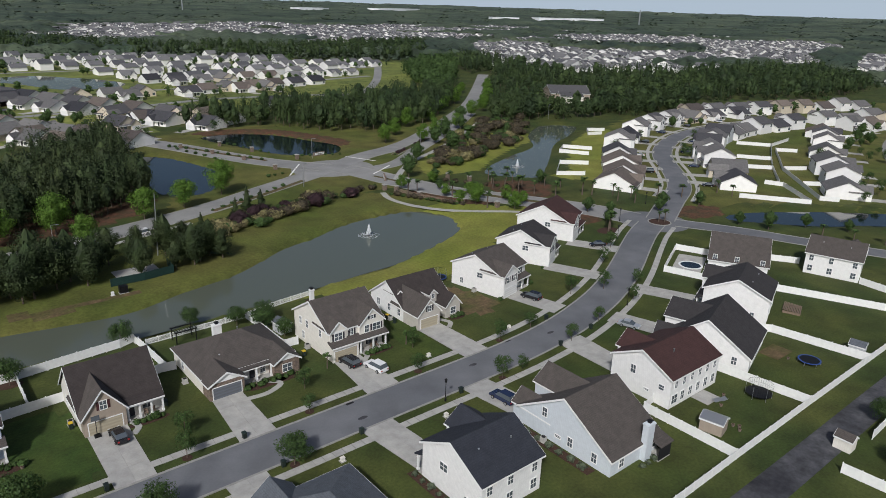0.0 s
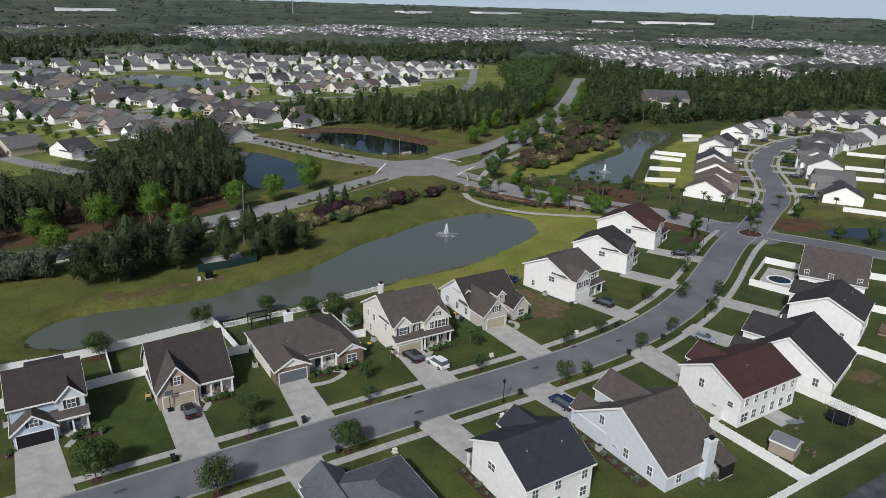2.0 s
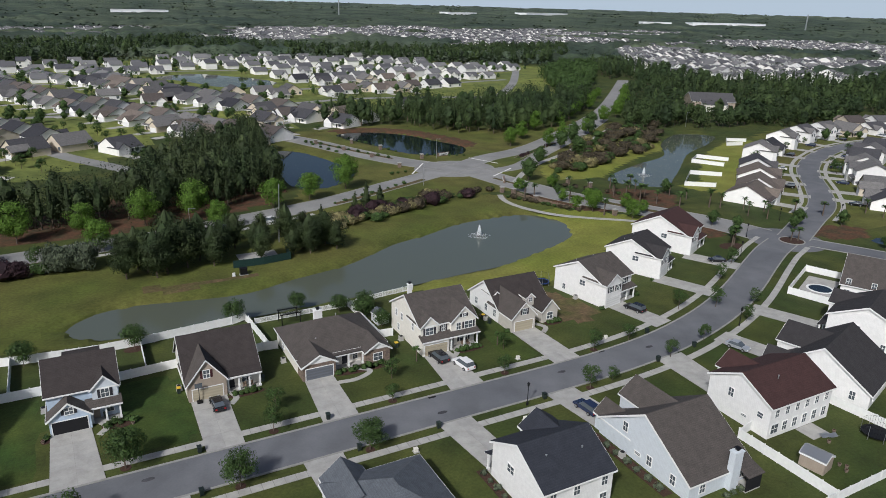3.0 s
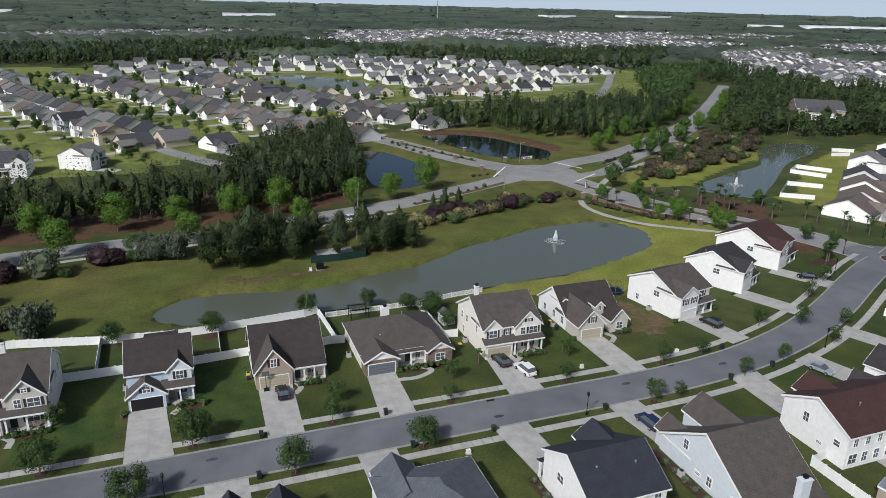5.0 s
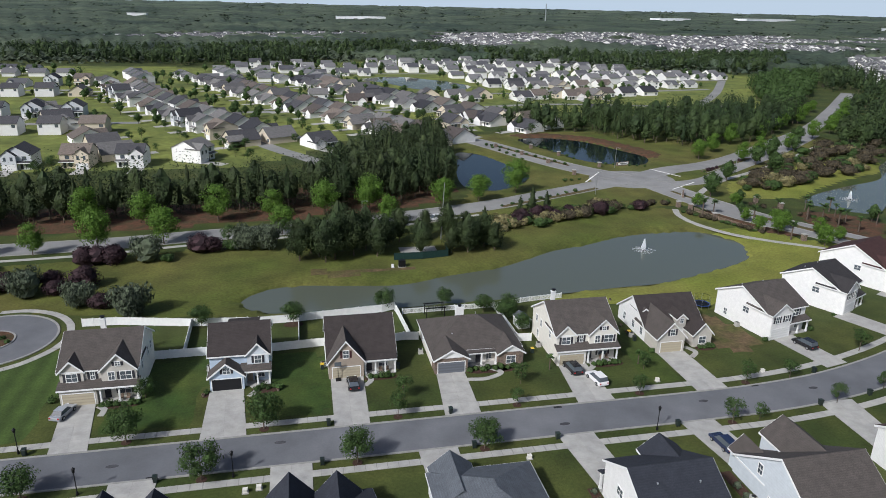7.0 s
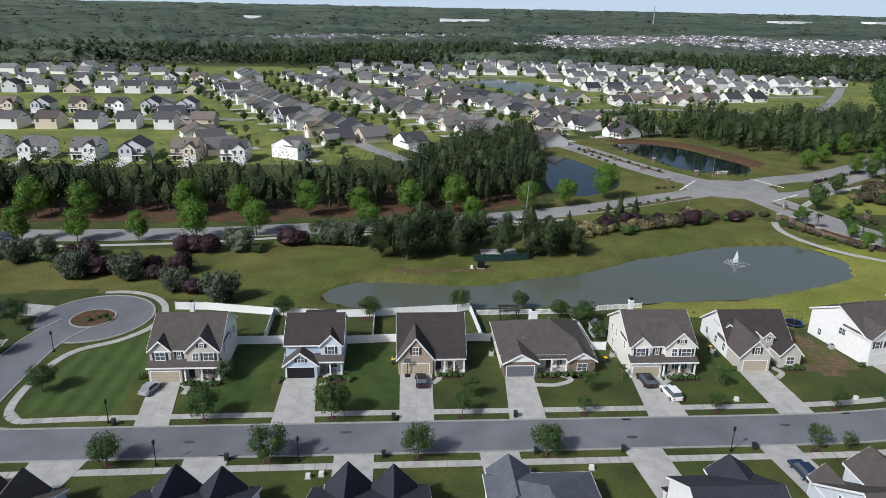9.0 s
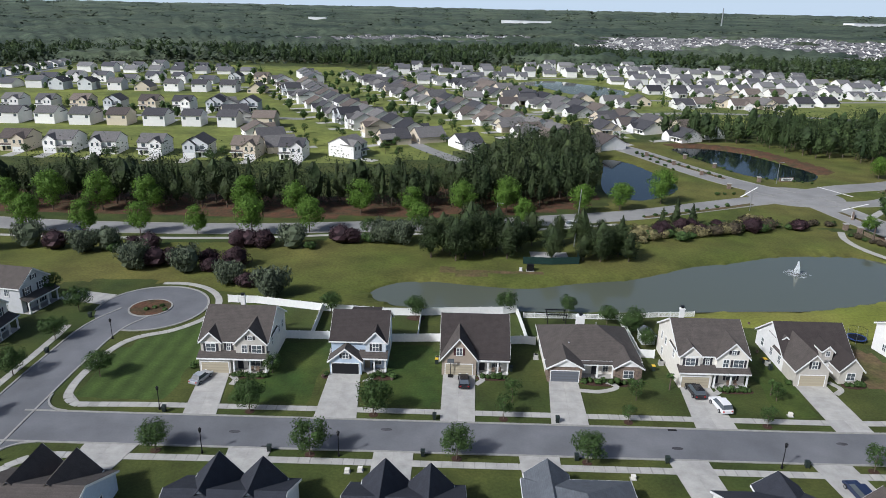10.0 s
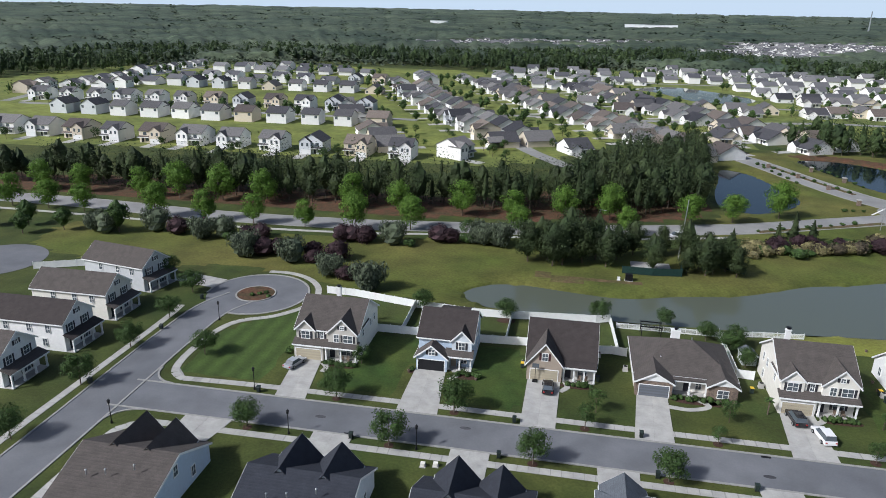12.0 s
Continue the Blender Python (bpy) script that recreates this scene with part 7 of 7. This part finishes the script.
g = [[(i * 0.5 - 1.6, j * 0.35 - 0.5, 0.05 + rng.uniform(0, 0.3)) for i in range(7)] for j in range(4)]
for j in range(3):
    for i in range(6):
        m.face(g[j][i], g[j][i + 1], g[j + 1][i + 1], g[j + 1][i])
part("sheet", m, STEEL, c)
c = thing("basketball_hoop", pose(1.3, 14.2, 0.1, 0, 0, 180), "portable basketball hoop with a black base", "basketball hoop")
part("base", Mesh().box(-0.45, 0.45, -0.6, 0.3, 0.0, 0.22), IRON, c)
part("pole", Mesh().tube([(0, -0.3, 0.2, 0.06), (0, -0.1, 3.2, 0.05)], 8), IRON, c)
part("backboard", Mesh().box(-0.6, 0.6, -0.02, 0.04, 2.8, 3.6), GLASS, c)
part("hoop", ring(0, -0.28, 0.21, 0.25, 2.95, 3.0, 16), LAMP_RED, c)
YELLOW = mat("yellow_plastic", (0.62, 0.42, 0.03), 0.5)
for x, y in ((-1.3, 19.0), (38.6, 18.6), (60.6, 22.6)):
    c = thing("recycling_bin", pose(x, y, 0), "black wheeled bin with a yellow lid by a wall", "bin", "recycling bins")
    part("body", Mesh().box(-0.28, 0.28, -0.32, 0.32, 0.05, 1.0), PLASTIC, c)
    part("lid", Mesh().box(-0.31, 0.31, -0.36, 0.36, 1.0, 1.1), YELLOW, c)
c = thing("pergola", pose(23.2, 38.0, 0), "dark wooden pergola by the back fence", "pergola")
for x in (-1.9, 1.9):
    for y in (-1.3, 1.3):
        part("post", Mesh().box(x - 0.08, x + 0.08, y - 0.08, y + 0.08, -0.2, 2.4), IRON, c)
for y in (-1.3, 1.3):
    part("beam", Mesh().box(-2.2, 2.2, y - 0.07, y + 0.07, 2.4, 2.6), IRON, c)
for i in range(9):
    part("slat", Mesh().box(-2.0 + i * 0.5 - 0.04, -2.0 + i * 0.5 + 0.04, -1.7, 1.7, 2.6, 2.72), IRON, c)
for x, y in ((-31.8, -4.3), (-8.5, -2.6), (36, -5.4), (62, -3.0), (84, -2.4)):
    solid("road_patch", disc(Mesh(), x, y, 0.9, 0.0, 0.036, 14, 0.4), ASPHALT_DARK, "dark tar patch on the street", "tar patch", kind="structure")
for x, y in ((36.6, -0.55), (-26, -8.0), (74, 0.1)):
    solid("storm_drain", Mesh().box(x - 0.7, x + 0.7, y - 0.25, y + 0.25, -0.2, 0.05), IRON, "dark kerbside storm drain grate", "drain", kind="structure")
# mulch beds along the house fronts and rings round the street trees
for x, y, w, d in ((-34.5, 12.3, 3.4, 0.9), (-11, 13.6, 2.4, 1.4), (8.8, 14.1, 3.2, 0.8), (28.5, 13.6, 4.2, 1.2), (51, 11.8, 3.4, 0.8), (73.4, 15, 2.2, 1.2), (-20.9, 13.4, 0.8, 1.0), (52, 40.5, 0.8, 0.8), (-6.3, 38.6, 2.0, 1.2), (150.5, 34.5, 4.0, 2.6), (32.2, 13.3, 3.0, 0.9)):
    solid("ground_bed", disc(Mesh(), x, y, w, -0.1, 0.05, 24, d), MULCH, "dark mulch bed along a house", "mulch bed", kind="structure")
solid("ground_bed", Mesh().box(53.6, 55.3, -37, -21, -0.1, 0.05), MULCH, "dark mulch strip along a wall", "mulch bed", kind="structure")
solid("ground_bed", Mesh().box(33.2, 34.6, -34, -21, -0.1, 0.05), MULCH, "dark mulch strip along a wall", "mulch bed", kind="structure")
for x, y in ((-41.9, -9.6), (-19.1, -9.6), (2.5, -9.6), (21.6, -9.6), (-31.1, 1.4), (-11, 1.4), (63.1, -9.8), (10, 1.2), (30.1, 1.3), (73, 1.3), (52.3, 1.2), (84.5, -7.6)):
    solid("ground_ring", disc(Mesh(), x, y, 0.75, -0.1, 0.06, 16), MULCH, "round mulch ring under a street tree", "mulch bed", kind="structure")
for pts in ([(-37.6, 12.6), (-36.4, 11.4), (-36.6, 9.5)], [(-13.6, 15.5), (-12.6, 13.5), (-13.8, 11.6)], [(6.6, 15.4), (7.0, 13.4), (5.8, 11.8)], [(27.4, 15), (30.6, 12.4), (27.5, 10.6), (23.8, 10.8)], [(48.4, 13), (48.2, 11.6), (47.0, 10.6)], [(69.4, 16), (70.4, 13.6), (68.6, 11.8)]):
    solid("path", ribbon(Mesh(), pts, 0.5, -0.5, -0.05, 0.09, 0.6), CONCRETE, "curved concrete path to the porch", "path", kind="structure")
# stone piers with rails at the entry
for i, (x, y) in enumerate(((121.5, 110.5), (124, 107), (126, 96), (132.5, 81), (140, 72), (152, 112), (156, 104), (104, 160), (120, 172), (101, 182), (95, 200), (88, 218), (111, 196), (104, 214))):
    c = thing("stone_pier", pose(x, y, 0), "square stone pier with a pale cap", "pier", "stone piers")
    part("shaft", Mesh().box(-0.6, 0.6, -0.6, 0.6, -0.2, 1.9), BRICK, c)
    part("cap", Mesh().box(-0.75, 0.75, -0.75, 0.75, 1.9, 2.1), CONCRETE, c)
fence([(124.5, 105.5), (125.8, 97), (129, 88), (132, 82)], 1.2, "picket", WOOD, "dark wooden rail fence between piers")
for x, y, t in ((131, 124, 60), (131.5, 174, 10)):
    c = thing("entrance_sign", pose(x, y, 0, 0, 0, t), "low pale stone entrance sign wall", "sign")
    part("wall", Mesh().box(-3, 3, -0.35, 0.35, -0.2, 1.5), BRICK, c)
    part("panel", Mesh().box(-2.4, 2.4, -0.42, 0.42, 0.4, 1.35), TRIM, c)
    part("lettering", Mesh().box(-1.8, 1.8, -0.44, -0.42, 0.8, 1.0).box(-1.2, 1.2, -0.44, -0.42, 0.55, 0.68), IRON, c)
h = thing("clubhouse", pose(370, 238, 0, 0, 0, -35), "tan hall with pale gabled roof among trees", "building")
block(h, -14, 14, 0, 26, 6, "x", 4.5, W_TAN, R_FAR)
block(h, -8, 8, -5, 10, 4.5, "x", 2.5, W_CREAM, R_FAR)

# the patterns from which the repeats were copied are not part of the place
for pattern in [*OAKS, *THIN, *MAPLES, *GREENS, *PINES, *BUSHY, WILLOW, PURPLE, RUSSET, HEDGE, REEDS, SMALL, FLOWER, PALM, *FAR]:
    for ob in [*pattern.children_recursive, pattern]:
        bpy.data.objects.remove(ob)
